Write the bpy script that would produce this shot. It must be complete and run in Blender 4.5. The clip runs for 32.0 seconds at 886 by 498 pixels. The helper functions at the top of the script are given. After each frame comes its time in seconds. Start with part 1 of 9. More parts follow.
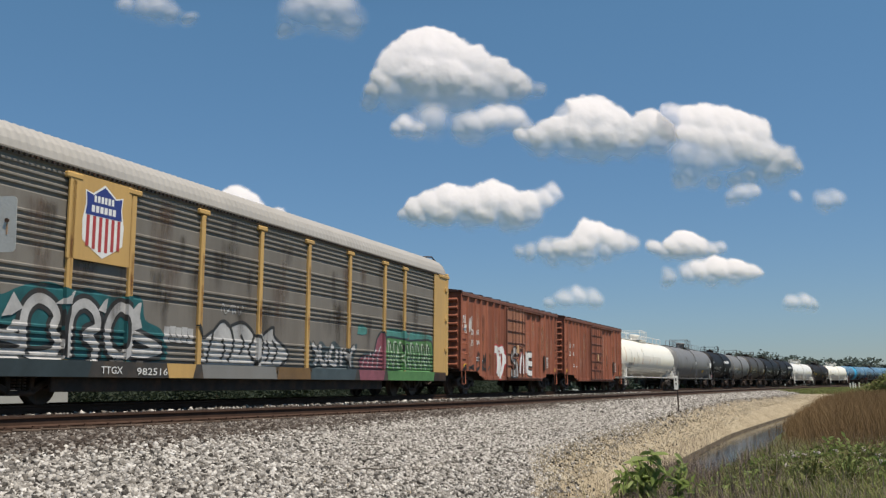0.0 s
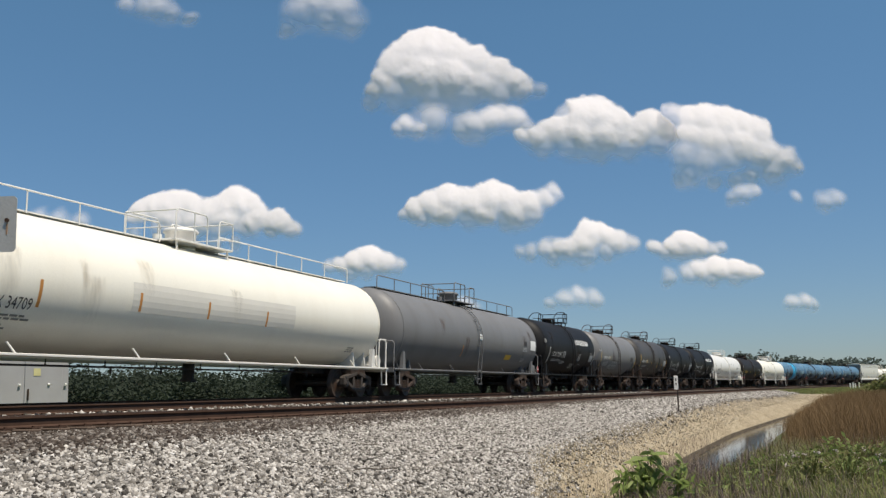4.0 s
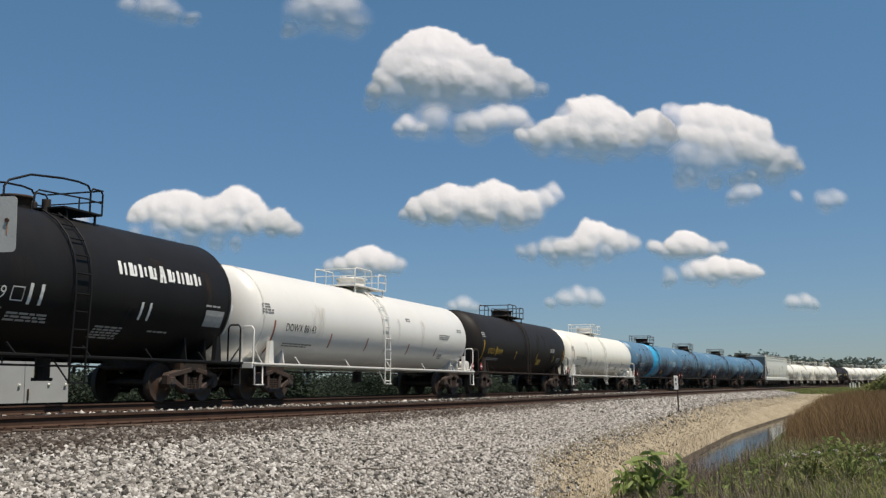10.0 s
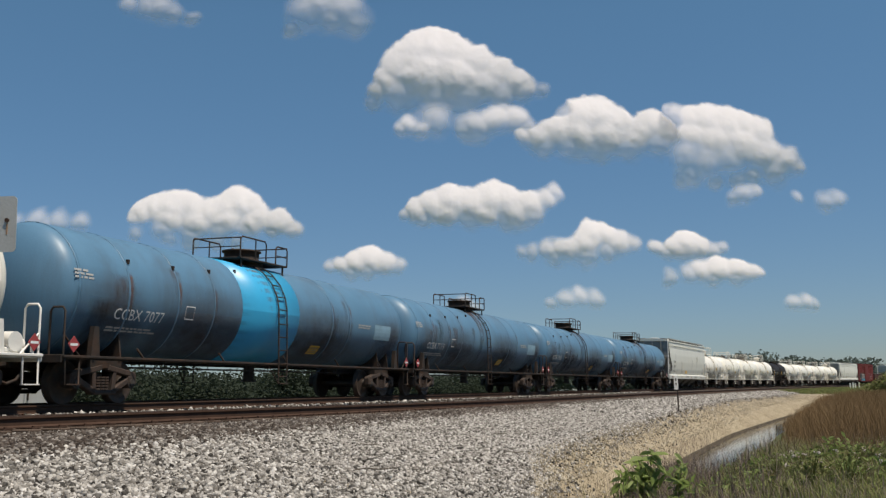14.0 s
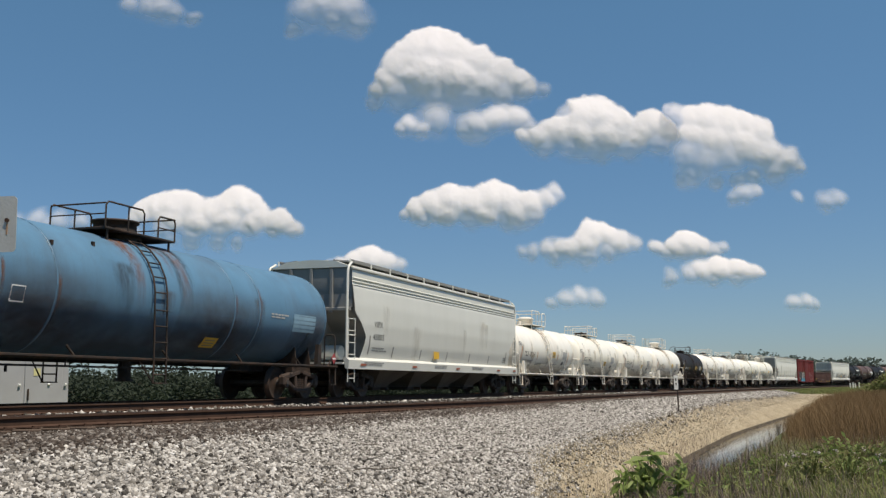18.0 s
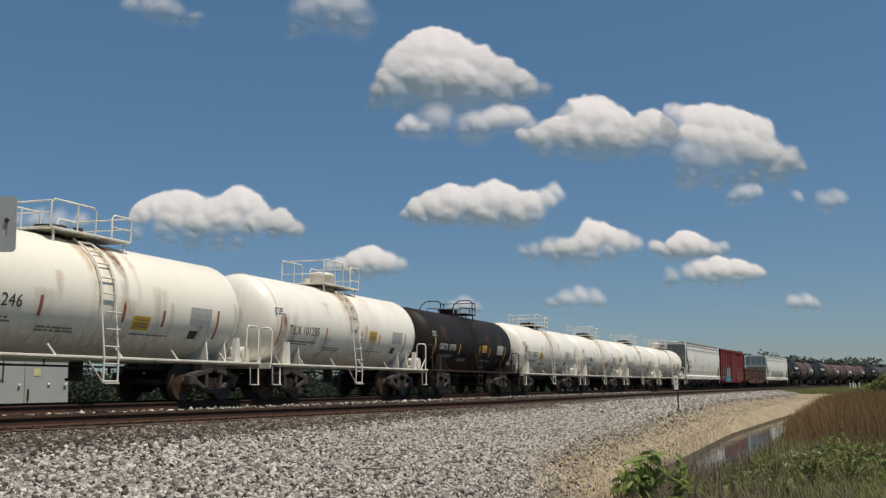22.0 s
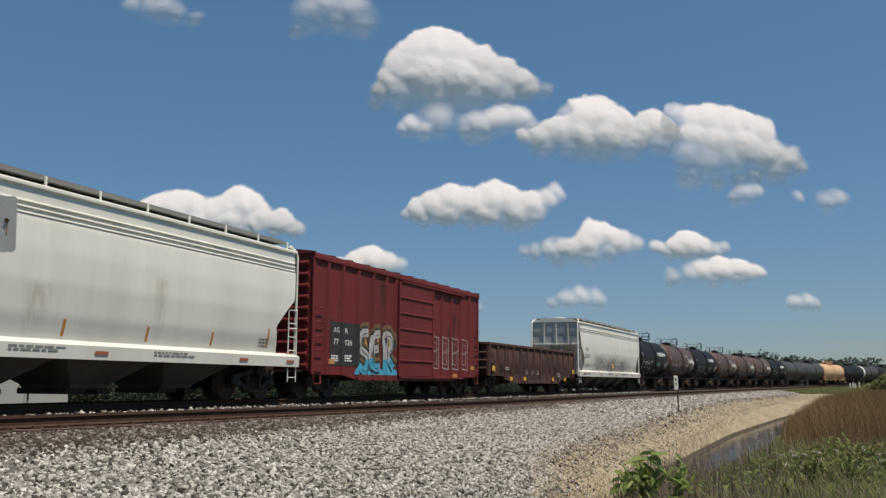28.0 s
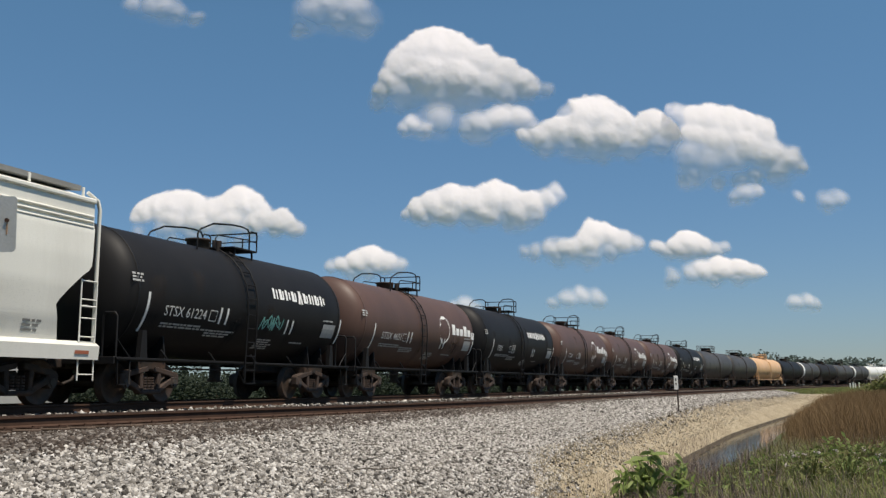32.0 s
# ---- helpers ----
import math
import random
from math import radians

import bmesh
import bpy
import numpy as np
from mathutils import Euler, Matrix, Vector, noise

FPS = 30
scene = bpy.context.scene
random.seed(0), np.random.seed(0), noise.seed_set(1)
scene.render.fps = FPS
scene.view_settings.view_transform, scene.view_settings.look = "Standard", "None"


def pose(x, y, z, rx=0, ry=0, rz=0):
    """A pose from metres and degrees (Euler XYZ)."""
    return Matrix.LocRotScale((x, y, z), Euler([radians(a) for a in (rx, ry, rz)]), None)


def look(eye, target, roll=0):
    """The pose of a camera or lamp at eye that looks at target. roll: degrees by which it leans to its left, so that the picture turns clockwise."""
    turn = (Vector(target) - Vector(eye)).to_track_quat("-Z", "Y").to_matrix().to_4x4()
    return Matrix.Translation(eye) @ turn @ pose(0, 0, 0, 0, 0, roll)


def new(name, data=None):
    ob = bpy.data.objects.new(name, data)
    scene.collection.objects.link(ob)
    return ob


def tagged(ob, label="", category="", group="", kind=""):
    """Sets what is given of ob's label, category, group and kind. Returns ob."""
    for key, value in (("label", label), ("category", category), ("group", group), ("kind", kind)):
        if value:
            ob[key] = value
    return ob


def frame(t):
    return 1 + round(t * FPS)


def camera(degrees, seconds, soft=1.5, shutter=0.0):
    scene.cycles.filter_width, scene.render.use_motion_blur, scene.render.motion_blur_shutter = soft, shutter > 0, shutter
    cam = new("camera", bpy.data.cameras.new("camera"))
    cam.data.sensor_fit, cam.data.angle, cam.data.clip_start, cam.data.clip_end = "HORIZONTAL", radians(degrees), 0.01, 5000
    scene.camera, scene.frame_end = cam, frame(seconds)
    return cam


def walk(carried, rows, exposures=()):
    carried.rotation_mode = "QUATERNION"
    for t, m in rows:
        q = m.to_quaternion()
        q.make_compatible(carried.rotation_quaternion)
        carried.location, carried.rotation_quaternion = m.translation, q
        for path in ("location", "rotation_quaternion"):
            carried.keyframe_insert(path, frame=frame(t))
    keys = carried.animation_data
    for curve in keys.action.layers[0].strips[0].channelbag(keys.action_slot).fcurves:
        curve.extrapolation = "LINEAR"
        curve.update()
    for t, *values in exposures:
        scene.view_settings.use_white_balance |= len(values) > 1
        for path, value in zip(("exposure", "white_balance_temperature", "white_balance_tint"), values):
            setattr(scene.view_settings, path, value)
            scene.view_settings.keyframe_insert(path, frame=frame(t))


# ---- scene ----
# ---------- camera ----------
cam = camera(47.46, 32.0, soft=1.35)
EYE = Vector((0.0, 0.0, 0.045))
AIM = look(EYE, EYE + Vector((0, math.cos(radians(8.164)), math.sin(radians(8.164)))), -1.335)
walk(cam, [(0.0, AIM), (32.0, AIM)], [(0.0, 0.17, 6970, 11), (9.4, 0.17, 6970, 11), (10.8, -0.04, 7020, 11), (12.0, 0.09, 7070, 11), (13.0, -0.06, 7070, 11), (14.5, 0.07, 7020, 11), (16.5, 0.15, 7020, 11), (17.8, 0.15, 7020, 11), (18.9, -0.06, 7070, 11), (20.0, -0.12, 7120, 11), (21.0, -0.16, 7120, 11), (23.5, -0.08, 7120, 11), (25.0, -0.13, 7120, 11), (27.5, -0.04, 7020, 11), (29.0, 0.06, 7020, 11), (30.0, 0.11, 6970, 11), (31.0, -0.02, 6970, 11), (32.0, 0.14, 6970, 11)])

# ---------- sky, sun, exposure ----------
SUN_TO = Vector((0.33, -0.24, 0.91)).normalized()
world = bpy.data.worlds.new("sky")
scene.world = world
world.use_nodes = True
wn = world.node_tree
sky = wn.nodes.new("ShaderNodeTexSky")
sky.sky_type, sky.sun_disc = "NISHITA", False
sky.sun_elevation = math.asin(SUN_TO.z)
sky.sun_rotation = math.atan2(SUN_TO.x, SUN_TO.y)
sky.altitude, sky.air_density, sky.dust_density, sky.ozone_density = 200, 1.0, 0.1, 1.0
deep = wn.nodes.new("ShaderNodeHueSaturation")
deep.inputs["Saturation"].default_value = 1.12
wn.links.new(sky.outputs[0], deep.inputs["Color"])
clear = wn.nodes.new("ShaderNodeMix")
clear.data_type, clear.blend_type = "RGBA", "MULTIPLY"
clear.inputs[0].default_value = 1.0
clear.inputs["B"].default_value = (0.79, 1.04, 1.085, 1)
wn.links.new(deep.outputs[0], clear.inputs["A"])
# summer haze: the sky turns a paler grey-blue towards the horizon all round
way = wn.nodes.new("ShaderNodeTexCoord")
parts = wn.nodes.new("ShaderNodeSeparateXYZ")
wn.links.new(way.outputs["Generated"], parts.inputs[0])
rise = wn.nodes.new("ShaderNodeValToRGB")
rise.color_ramp.elements[0].position, rise.color_ramp.elements[0].color = 0.0, (0.54, 0.52, 0.735, 1)
rise.color_ramp.elements[1].position, rise.color_ramp.elements[1].color = 0.36, (1, 1, 1, 1)
wn.links.new(parts.outputs["Z"], rise.inputs[0])
haze = wn.nodes.new("ShaderNodeMix")
haze.data_type, haze.blend_type = "RGBA", "MULTIPLY"
haze.inputs[0].default_value = 1.0
wn.links.new(clear.outputs["Result"], haze.inputs["A"])
wn.links.new(rise.outputs[0], haze.inputs["B"])
wn.links.new(haze.outputs["Result"], wn.nodes["Background"].inputs[0])
wn.nodes["Background"].inputs[1].default_value = 0.085
sun = new("sun", bpy.data.lights.new("sun", "SUN"))
sun.data.energy, sun.data.angle, sun.data.color = 5.0, radians(0.53), (1.0, 0.95, 0.86)
sun.matrix_world = look(SUN_TO * 200, (0, 0, 0))

# ---------- the railway's line ----------
# s runs along the centre of the train's track, away from the camera; lat is the distance from it towards the camera
K0, K1, K2, S_LO, S_HI, DS = -8.5176e-4, -1.79551e-6, -7.605e-9, -620.0, 900.0, 0.5


def bend(s):
    s = max(-150.0, min(260.0, s))
    return K0 + K1 * s + K2 * s * s / 2


LINE = {}


def lay_line():
    x, y, h = 0.0, 44.7526, 1.20713
    LINE[0] = (x, y, h)
    for sign, end in ((1, S_HI), (-1, S_LO)):
        x, y, h = LINE[0]
        for i in range(1, int(abs(end) / DS) + 1):
            s = sign * (i - 0.5) * DS
            hm = h + sign * bend(s) * DS / 2
            x += sign * math.cos(hm) * DS
            y += sign * math.sin(hm) * DS
            h += sign * bend(s) * DS
            LINE[sign * i] = (x, y, h)


lay_line()


def on_line(s):
    i = math.floor(s / DS)
    a, b = LINE[i], LINE[i + 1]
    u = s / DS - i
    return tuple(p + (q - p) * u for p, q in zip(a, b))


def at(s, lat, z=0.0):
    x, y, h = on_line(s)
    return Vector((x + lat * math.sin(h), y - lat * math.cos(h), z))


BANK = 1.876


def rail_pose(s, lat=0.0, z=0.0, bank=0.0):
    """A pose on the line: x along it, y away from the camera, z up; the bank turns about the near rail."""
    x, y, h = on_line(s)
    m = Matrix.Translation((x + lat * math.sin(h), y - lat * math.cos(h), z)) @ Matrix.Rotation(h, 4, "Z")
    if bank:
        m = m @ Matrix.Translation((0, -0.75, 0)) @ Matrix.Rotation(radians(bank), 4, "X") @ Matrix.Translation((0, 0.75, 0))
    return m


# ---------- mesh building ----------
class Shape:
    def __init__(self):
        self.v, self.f, self.smooth = [], [], []

    def add(self, verts, faces, smooth=False):
        n = len(self.v)
        self.v += [tuple(p) for p in verts]
        self.f += [tuple(i + n for i in f) for f in faces]
        self.smooth += [smooth] * len(faces)
        return self

    def box(self, c, size, m=None, bevel=0.0):
        x, y, z = (a / 2 for a in size)
        if bevel:
            b = min(bevel, x * 0.9, y * 0.9, z * 0.9)
            pts, faces = [], []
            for sx in (-1, 1):
                for sy in (-1, 1):
                    for sz in (-1, 1):
                        pts += [(sx * x, sy * (y - b), sz * (z - b)), (sx * (x - b), sy * y, sz * (z - b)), (sx * (x - b), sy * (y - b), sz * z)]
            k = {(sx, sy, sz): 3 * (i * 4 + j * 2 + l) for i, sx in enumerate((-1, 1)) for j, sy in enumerate((-1, 1)) for l, sz in enumerate((-1, 1))}
            for ax in range(3):
                for sg in (-1, 1):
                    o = [a for a in range(3) if a != ax]
                    ring = []
                    for u, w in ((-1, -1), (1, -1), (1, 1), (-1, 1)):
                        key = [0, 0, 0]
                        key[ax], key[o[0]], key[o[1]] = sg, u, w
                        ring.append(k[tuple(key)] + ax)
                    faces.append(ring if (sg > 0) == (ax != 1) else ring[::-1])
            for ax in range(3):
                o = [a for a in range(3) if a != ax]
                for u in (-1, 1):
                    for w in (-1, 1):
                        ks = []
                        for e in (-1, 1):
                            key = [0, 0, 0]
                            key[ax], key[o[0]], key[o[1]] = e, u, w
                            ks.append(k[tuple(key)])
                        ring = [ks[0] + o[0], ks[1] + o[0], ks[1] + o[1], ks[0] + o[1]]
                        faces.append(ring if (u * w > 0) == (ax == 1) else ring[::-1])
            for key, i in k.items():
                faces.append((i, i + 1, i + 2) if key[0] * key[1] * key[2] > 0 else (i + 2, i + 1, i))
        else:
            pts = [(sx * x, sy * y, sz * z) for sx in (-1, 1) for sy in (-1, 1) for sz in (-1, 1)]
            faces = [(0, 1, 3, 2), (4, 6, 7, 5), (0, 4, 5, 1), (2, 3, 7, 6), (0, 2, 6, 4), (1, 5, 7, 3)]
        t = Matrix.Translation(c) @ (m if m else Matrix())
        return self.add([t @ Vector(p) for p in pts], faces)

    def rings(self, rings, close=True, caps=True, smooth=True):
        n, verts, faces = len(rings[0]), [p for r in rings for p in r], []
        for i in range(len(rings) - 1):
            for j in range(n if close else n - 1):
                a, b = i * n + j, i * n + (j + 1) % n
                faces.append((a, b, b + n, a + n))
        self.add(verts, faces, smooth)
        if caps and close:
            self.add(rings[0], [tuple(range(n))[::-1]])
            self.add(rings[-1], [tuple(range(n))])
        return self

    def cyl(self, a, b, r, n=8, r2=None, caps=True, smooth=True):
        a, b = Vector(a), Vector(b)
        q = (b - a).to_track_quat("Z", "Y")
        ring = [q @ Vector((math.cos(2 * math.pi * i / n), math.sin(2 * math.pi * i / n), 0)) for i in range(n)]
        return self.rings([[a + p * r for p in ring], [b + p * (r if r2 is None else r2) for p in ring]], caps=caps, smooth=smooth)

    def pipe(self, pts, r, n=6):
        pts = [Vector(p) for p in pts]
        rings, up = [], None
        for i, p in enumerate(pts):
            d = (pts[min(i + 1, len(pts) - 1)] - pts[max(i - 1, 0)]).normalized()
            if up is None:
                up = d.orthogonal().normalized()
            up = (up - d * up.dot(d)).normalized()
            side = d.cross(up)
            rings.append([p + (up * math.cos(2 * math.pi * j / n) + side * math.sin(2 * math.pi * j / n)) * r for j in range(n)])
        return self.rings(rings)

    def prism(self, profile, x0, x1, axis="x"):
        """A closed profile of (y, z) pushed from x0 to x1 (or of (x, z) along y)."""
        put = (lambda a, b, t: (t, a, b)) if axis == "x" else (lambda a, b, t: (a, t, b)) if axis == "y" else (lambda a, b, t: (a, b, t))
        n = len(profile)
        self.add([put(a, b, x0) for a, b in profile] + [put(a, b, x1) for a, b in profile],
                 [(i, (i + 1) % n, (i + 1) % n + n, i + n) for i in range(n)] + [tuple(range(n))[::-1], tuple(range(n, 2 * n))])
        return self

    def ball(self, c, r, n=10, m=6, squash=(1, 1, 1)):
        rings = []
        for i in range(m + 1):
            a = math.pi * i / m
            q = max(math.sin(a), 0.02)
            rings.append([(c[0] + r * squash[0] * q * math.cos(2 * math.pi * j / n), c[1] + r * squash[1] * q * math.sin(2 * math.pi * j / n),
                           c[2] - r * squash[2] * math.cos(a)) for j in range(n)])
        return self.rings(rings)

    def mesh(self, name, material=None):
        me = bpy.data.meshes.new(name)
        me.from_pydata(self.v, [], self.f)
        bm = bmesh.new()
        bm.from_mesh(me)
        bmesh.ops.recalc_face_normals(bm, faces=bm.faces)
        bm.to_mesh(me)
        bm.free()
        me.polygons.foreach_set("use_smooth", self.smooth)
        if material:
            me.materials.append(material)
        return me


def part(name, shape, material, parent, label=""):
    me = shape.mesh(name, material) if isinstance(shape, Shape) else shape
    ob = new(name, me)
    if parent:
        ob.parent = parent
    if label:
        ob["label"] = label
    return ob


def share(name, me, parent, m, label=""):
    """Another part on a mesh that exists, at the pose m in its parent's space."""
    ob = new(name, me)
    ob.parent = parent
    ob.matrix_basis = m
    if label:
        ob["label"] = label
    return ob


def thing(name, label, category, group="", kind="", m=None):
    ob = new(name)
    ob.empty_display_size = 0.2
    if m:
        ob.matrix_basis = m
    return tagged(ob, label, category, group, kind)
# ---------- materials ----------
MATS = {}


def surface(name, colour, rough=0.6, metal=0.0, vary=0.15, scale=3.0, grime=None, grime_amount=0.0, bump=0.1, fine=40.0, streak=False, coat=0.0, second=None, gloss=0.5):
    """Paint, metal or mineral: a base colour with two scales of variation, dirt of its own colour, and relief."""
    if name in MATS:
        return MATS[name]
    mat = bpy.data.materials.new(name)
    mat.use_nodes = True
    nt = mat.node_tree
    n, l = nt.nodes, nt.links
    bsdf = n["Principled BSDF"]
    tex = n.new("ShaderNodeTexCoord")
    mapping = n.new("ShaderNodeMapping")
    l.new(tex.outputs["Object"], mapping.inputs[0])
    if streak:
        mapping.inputs["Scale"].default_value = (1.0, 1.0, 0.12)
    big, small = n.new("ShaderNodeTexNoise"), n.new("ShaderNodeTexNoise")
    big.inputs["Scale"].default_value, big.inputs["Detail"].default_value, big.inputs["Roughness"].default_value = scale, 6, 0.65
    small.inputs["Scale"].default_value, small.inputs["Detail"].default_value = fine, 3
    l.new(mapping.outputs[0], big.inputs["Vector"])
    l.new(tex.outputs["Object"], small.inputs["Vector"])
    c = Vector(colour)
    ramp = n.new("ShaderNodeValToRGB")
    ramp.color_ramp.elements[0].position, ramp.color_ramp.elements[1].position = 0.3, 0.7
    other = Vector(second) if second else c * (1 - vary)
    ramp.color_ramp.elements[0].color = (*other, 1)
    ramp.color_ramp.elements[1].color = (*(c * (1 + vary * 0.4)), 1)
    l.new(big.outputs[0], ramp.inputs[0])
    mix = n.new("ShaderNodeMix")
    mix.data_type, mix.blend_type = "RGBA", "MULTIPLY"
    mix.inputs[0].default_value = 0.35
    fr = n.new("ShaderNodeValToRGB")
    fr.color_ramp.elements[0].color, fr.color_ramp.elements[1].color = (0.55, 0.55, 0.55, 1), (1.15, 1.15, 1.15, 1)
    l.new(small.outputs[0], fr.inputs[0])
    l.new(ramp.outputs[0], mix.inputs["A"])
    l.new(fr.outputs[0], mix.inputs["B"])
    out = mix.outputs["Result"]
    if grime:
        dirt = n.new("ShaderNodeTexNoise")
        dirt.inputs["Scale"].default_value, dirt.inputs["Detail"].default_value, dirt.inputs["Roughness"].default_value = scale * 0.6, 8, 0.7
        m2 = n.new("ShaderNodeMapping")
        m2.inputs["Location"].default_value = (7.3, 2.1, 4.4)
        m2.inputs["Scale"].default_value = (1.6, 1.6, 0.25) if streak else (1, 1, 1)
        l.new(tex.outputs["Object"], m2.inputs[0])
        l.new(m2.outputs[0], dirt.inputs["Vector"])
        dr = n.new("ShaderNodeValToRGB")
        dr.color_ramp.elements[0].position, dr.color_ramp.elements[1].position = 0.46, 0.72
        dr.color_ramp.elements[0].color, dr.color_ramp.elements[1].color = (0, 0, 0, 1), (grime_amount,) * 3 + (1,)
        l.new(dirt.outputs[0], dr.inputs[0])
        gm = n.new("ShaderNodeMix")
        gm.data_type = "RGBA"
        l.new(dr.outputs[0], gm.inputs[0])
        l.new(out, gm.inputs["A"])
        gm.inputs["B"].default_value = (*grime, 1)
        out = gm.outputs["Result"]
    l.new(out, bsdf.inputs["Base Color"])
    bsdf.inputs["Roughness"].default_value, bsdf.inputs["Metallic"].default_value = rough, metal
    bsdf.inputs["Specular IOR Level"].default_value = gloss
    if coat:
        bsdf.inputs["Coat Weight"].default_value, bsdf.inputs["Coat Roughness"].default_value = coat, 0.25
    if bump:
        bp = n.new("ShaderNodeBump")
        bp.inputs["Strength"].default_value, bp.inputs["Distance"].default_value = bump, 0.02
        l.new(small.outputs[0], bp.inputs["Height"])
        l.new(bp.outputs[0], bsdf.inputs["Normal"])
    MATS[name] = mat
    return mat


def speckled(name, colours, rough=0.9, island=True, fine=60.0, translucent=0.0, bump=0.3):
    """Loose matter (stones, leaves, blades): each piece takes its own shade from a row of colours."""
    if name in MATS:
        return MATS[name]
    mat = bpy.data.materials.new(name)
    mat.use_nodes = True
    n, l = mat.node_tree.nodes, mat.node_tree.links
    bsdf = n["Principled BSDF"]
    src = n.new("ShaderNodeNewGeometry").outputs["Random Per Island"] if island else n.new("ShaderNodeObjectInfo").outputs["Random"]
    ramp = n.new("ShaderNodeValToRGB")
    e = ramp.color_ramp.elements
    while len(e) < len(colours):
        e.new(0.5)
    for i, c in enumerate(colours):
        e[i].position, e[i].color = i / (len(colours) - 1), (*c, 1)
    l.new(src, ramp.inputs[0])
    tex, noi = n.new("ShaderNodeTexCoord"), n.new("ShaderNodeTexNoise")
    noi.inputs["Scale"].default_value, noi.inputs["Detail"].default_value = fine, 4
    l.new(tex.outputs["Object"], noi.inputs["Vector"])
    mix, fr = n.new("ShaderNodeMix"), n.new("ShaderNodeValToRGB")
    mix.data_type, mix.blend_type = "RGBA", "MULTIPLY"
    mix.inputs[0].default_value = 0.6
    fr.color_ramp.elements[0].color, fr.color_ramp.elements[1].color = (0.4, 0.4, 0.4, 1), (1.25, 1.25, 1.25, 1)
    l.new(noi.outputs[0], fr.inputs[0])
    l.new(ramp.outputs[0], mix.inputs["A"])
    l.new(fr.outputs[0], mix.inputs["B"])
    l.new(mix.outputs["Result"], bsdf.inputs["Base Color"])
    bsdf.inputs["Roughness"].default_value, bsdf.inputs["Specular IOR Level"].default_value = rough, 0.2
    if bump:
        bp = n.new("ShaderNodeBump")
        bp.inputs["Strength"].default_value, bp.inputs["Distance"].default_value = bump, 0.01
        l.new(noi.outputs[0], bp.inputs["Height"])
        l.new(bp.outputs[0], bsdf.inputs["Normal"])
    if translucent:
        tr, ms = n.new("ShaderNodeBsdfTranslucent"), n.new("ShaderNodeMixShader")
        l.new(mix.outputs["Result"], tr.inputs[0])
        ms.inputs[0].default_value = translucent
        l.new(bsdf.outputs[0], ms.inputs[1])
        l.new(tr.outputs[0], ms.inputs[2])
        l.new(ms.outputs[0], n["Material Output"].inputs[0])
    MATS[name] = mat
    return mat


RUST = (0.13, 0.06, 0.03)
M_STEEL = surface("black_running_steel", (0.036, 0.029, 0.025), 0.7, 0.0, 0.4, 4, RUST, 0.5, gloss=0.25)
M_TRUCK = surface("rusty_cast_steel", (0.060, 0.037, 0.027), 0.8, 0.1, 0.4, 5, (0.03, 0.026, 0.024), 0.8, 0.3)
M_TRUCK2 = surface("grey_cast_steel", (0.062, 0.050, 0.042), 0.8, 0.1, 0.4, 5, (0.03, 0.026, 0.024), 0.8, 0.3)
M_WHEEL = surface("wheel_steel", (0.055, 0.040, 0.032), 0.6, 0.2, 0.3, 5, RUST, 0.5, gloss=0.3)
M_TREAD = surface("bright_tread", (0.32, 0.31, 0.30), 0.3, 0.9, 0.2, 8)
M_RAIL = surface("rusty_rail", (0.070, 0.040, 0.028), 0.85, 0.0, 0.3, 3, (0.055, 0.032, 0.022), 0.7, gloss=0.15)
M_RAILTOP = surface("worn_rail_head", (0.13, 0.105, 0.09), 0.5, 0.5, 0.3, 2)
M_TIE = speckled("weathered_tie", [(0.06, 0.040, 0.029), (0.10, 0.070, 0.052), (0.135, 0.10, 0.077), (0.075, 0.05, 0.037)], island=False, fine=25)
M_WHITE = surface("white_paint", (0.74, 0.72, 0.675), 0.32, 0, 0.04, 0.5, (0.50, 0.42, 0.32), 0.12, 0.02, streak=True)
M_CREAM = surface("cream_white_paint", (0.86, 0.82, 0.715), 0.32, 0, 0.04, 0.5, (0.50, 0.40, 0.28), 0.16, 0.02, streak=True)
M_WHITEDIRT = surface("weathered_white_paint", (0.86, 0.825, 0.74), 0.36, 0, 0.06, 0.6, (0.46, 0.33, 0.21), 0.34, 0.03, streak=True)
M_LTGREY = surface("light_grey_paint", (0.66, 0.655, 0.60), 0.4, 0, 0.06, 0.6, (0.44, 0.41, 0.36), 0.2, 0.02, streak=True)
M_HOPWHITE = surface("hopper_white_paint", (0.76, 0.745, 0.68), 0.38, 0, 0.06, 0.6, (0.42, 0.38, 0.33), 0.32, 0.02, streak=True)
# Hopper ends use this grey as painted-in shade; boards and sill paint are grey.
M_SHADEGREY = surface("plain_and_shade_grey", (0.22, 0.22, 0.21), 0.6, 0, 0.15, 1.0, (0.2, 0.18, 0.16), 0.5, 0.05, streak=True)
# Stains, on a base greyed below the body white to hold end shade.
M_ENDGREY = surface("stained_shaded_end_paint", (0.50, 0.49, 0.455), 0.5, 0, 0.12, 1.0, (0.22, 0.20, 0.18), 0.75, 0.05, streak=True)
M_GREY = surface("grey_tank_paint", (0.17, 0.17, 0.172), 0.5, 0, 0.10, 0.7, (0.12, 0.11, 0.10), 0.5, 0.05, streak=True, gloss=0.3)
M_DKGREY = surface("dark_grey_tank_paint", (0.052, 0.049, 0.047), 0.5, 0, 0.15, 0.8, (0.14, 0.12, 0.10), 0.35, 0.05, streak=True, gloss=0.25)
M_BLACK = surface("black_tank_paint", (0.013, 0.0125, 0.013), 0.55, 0, 0.2, 0.8, (0.035, 0.03, 0.026), 0.2, 0.05, streak=True, gloss=0.16)
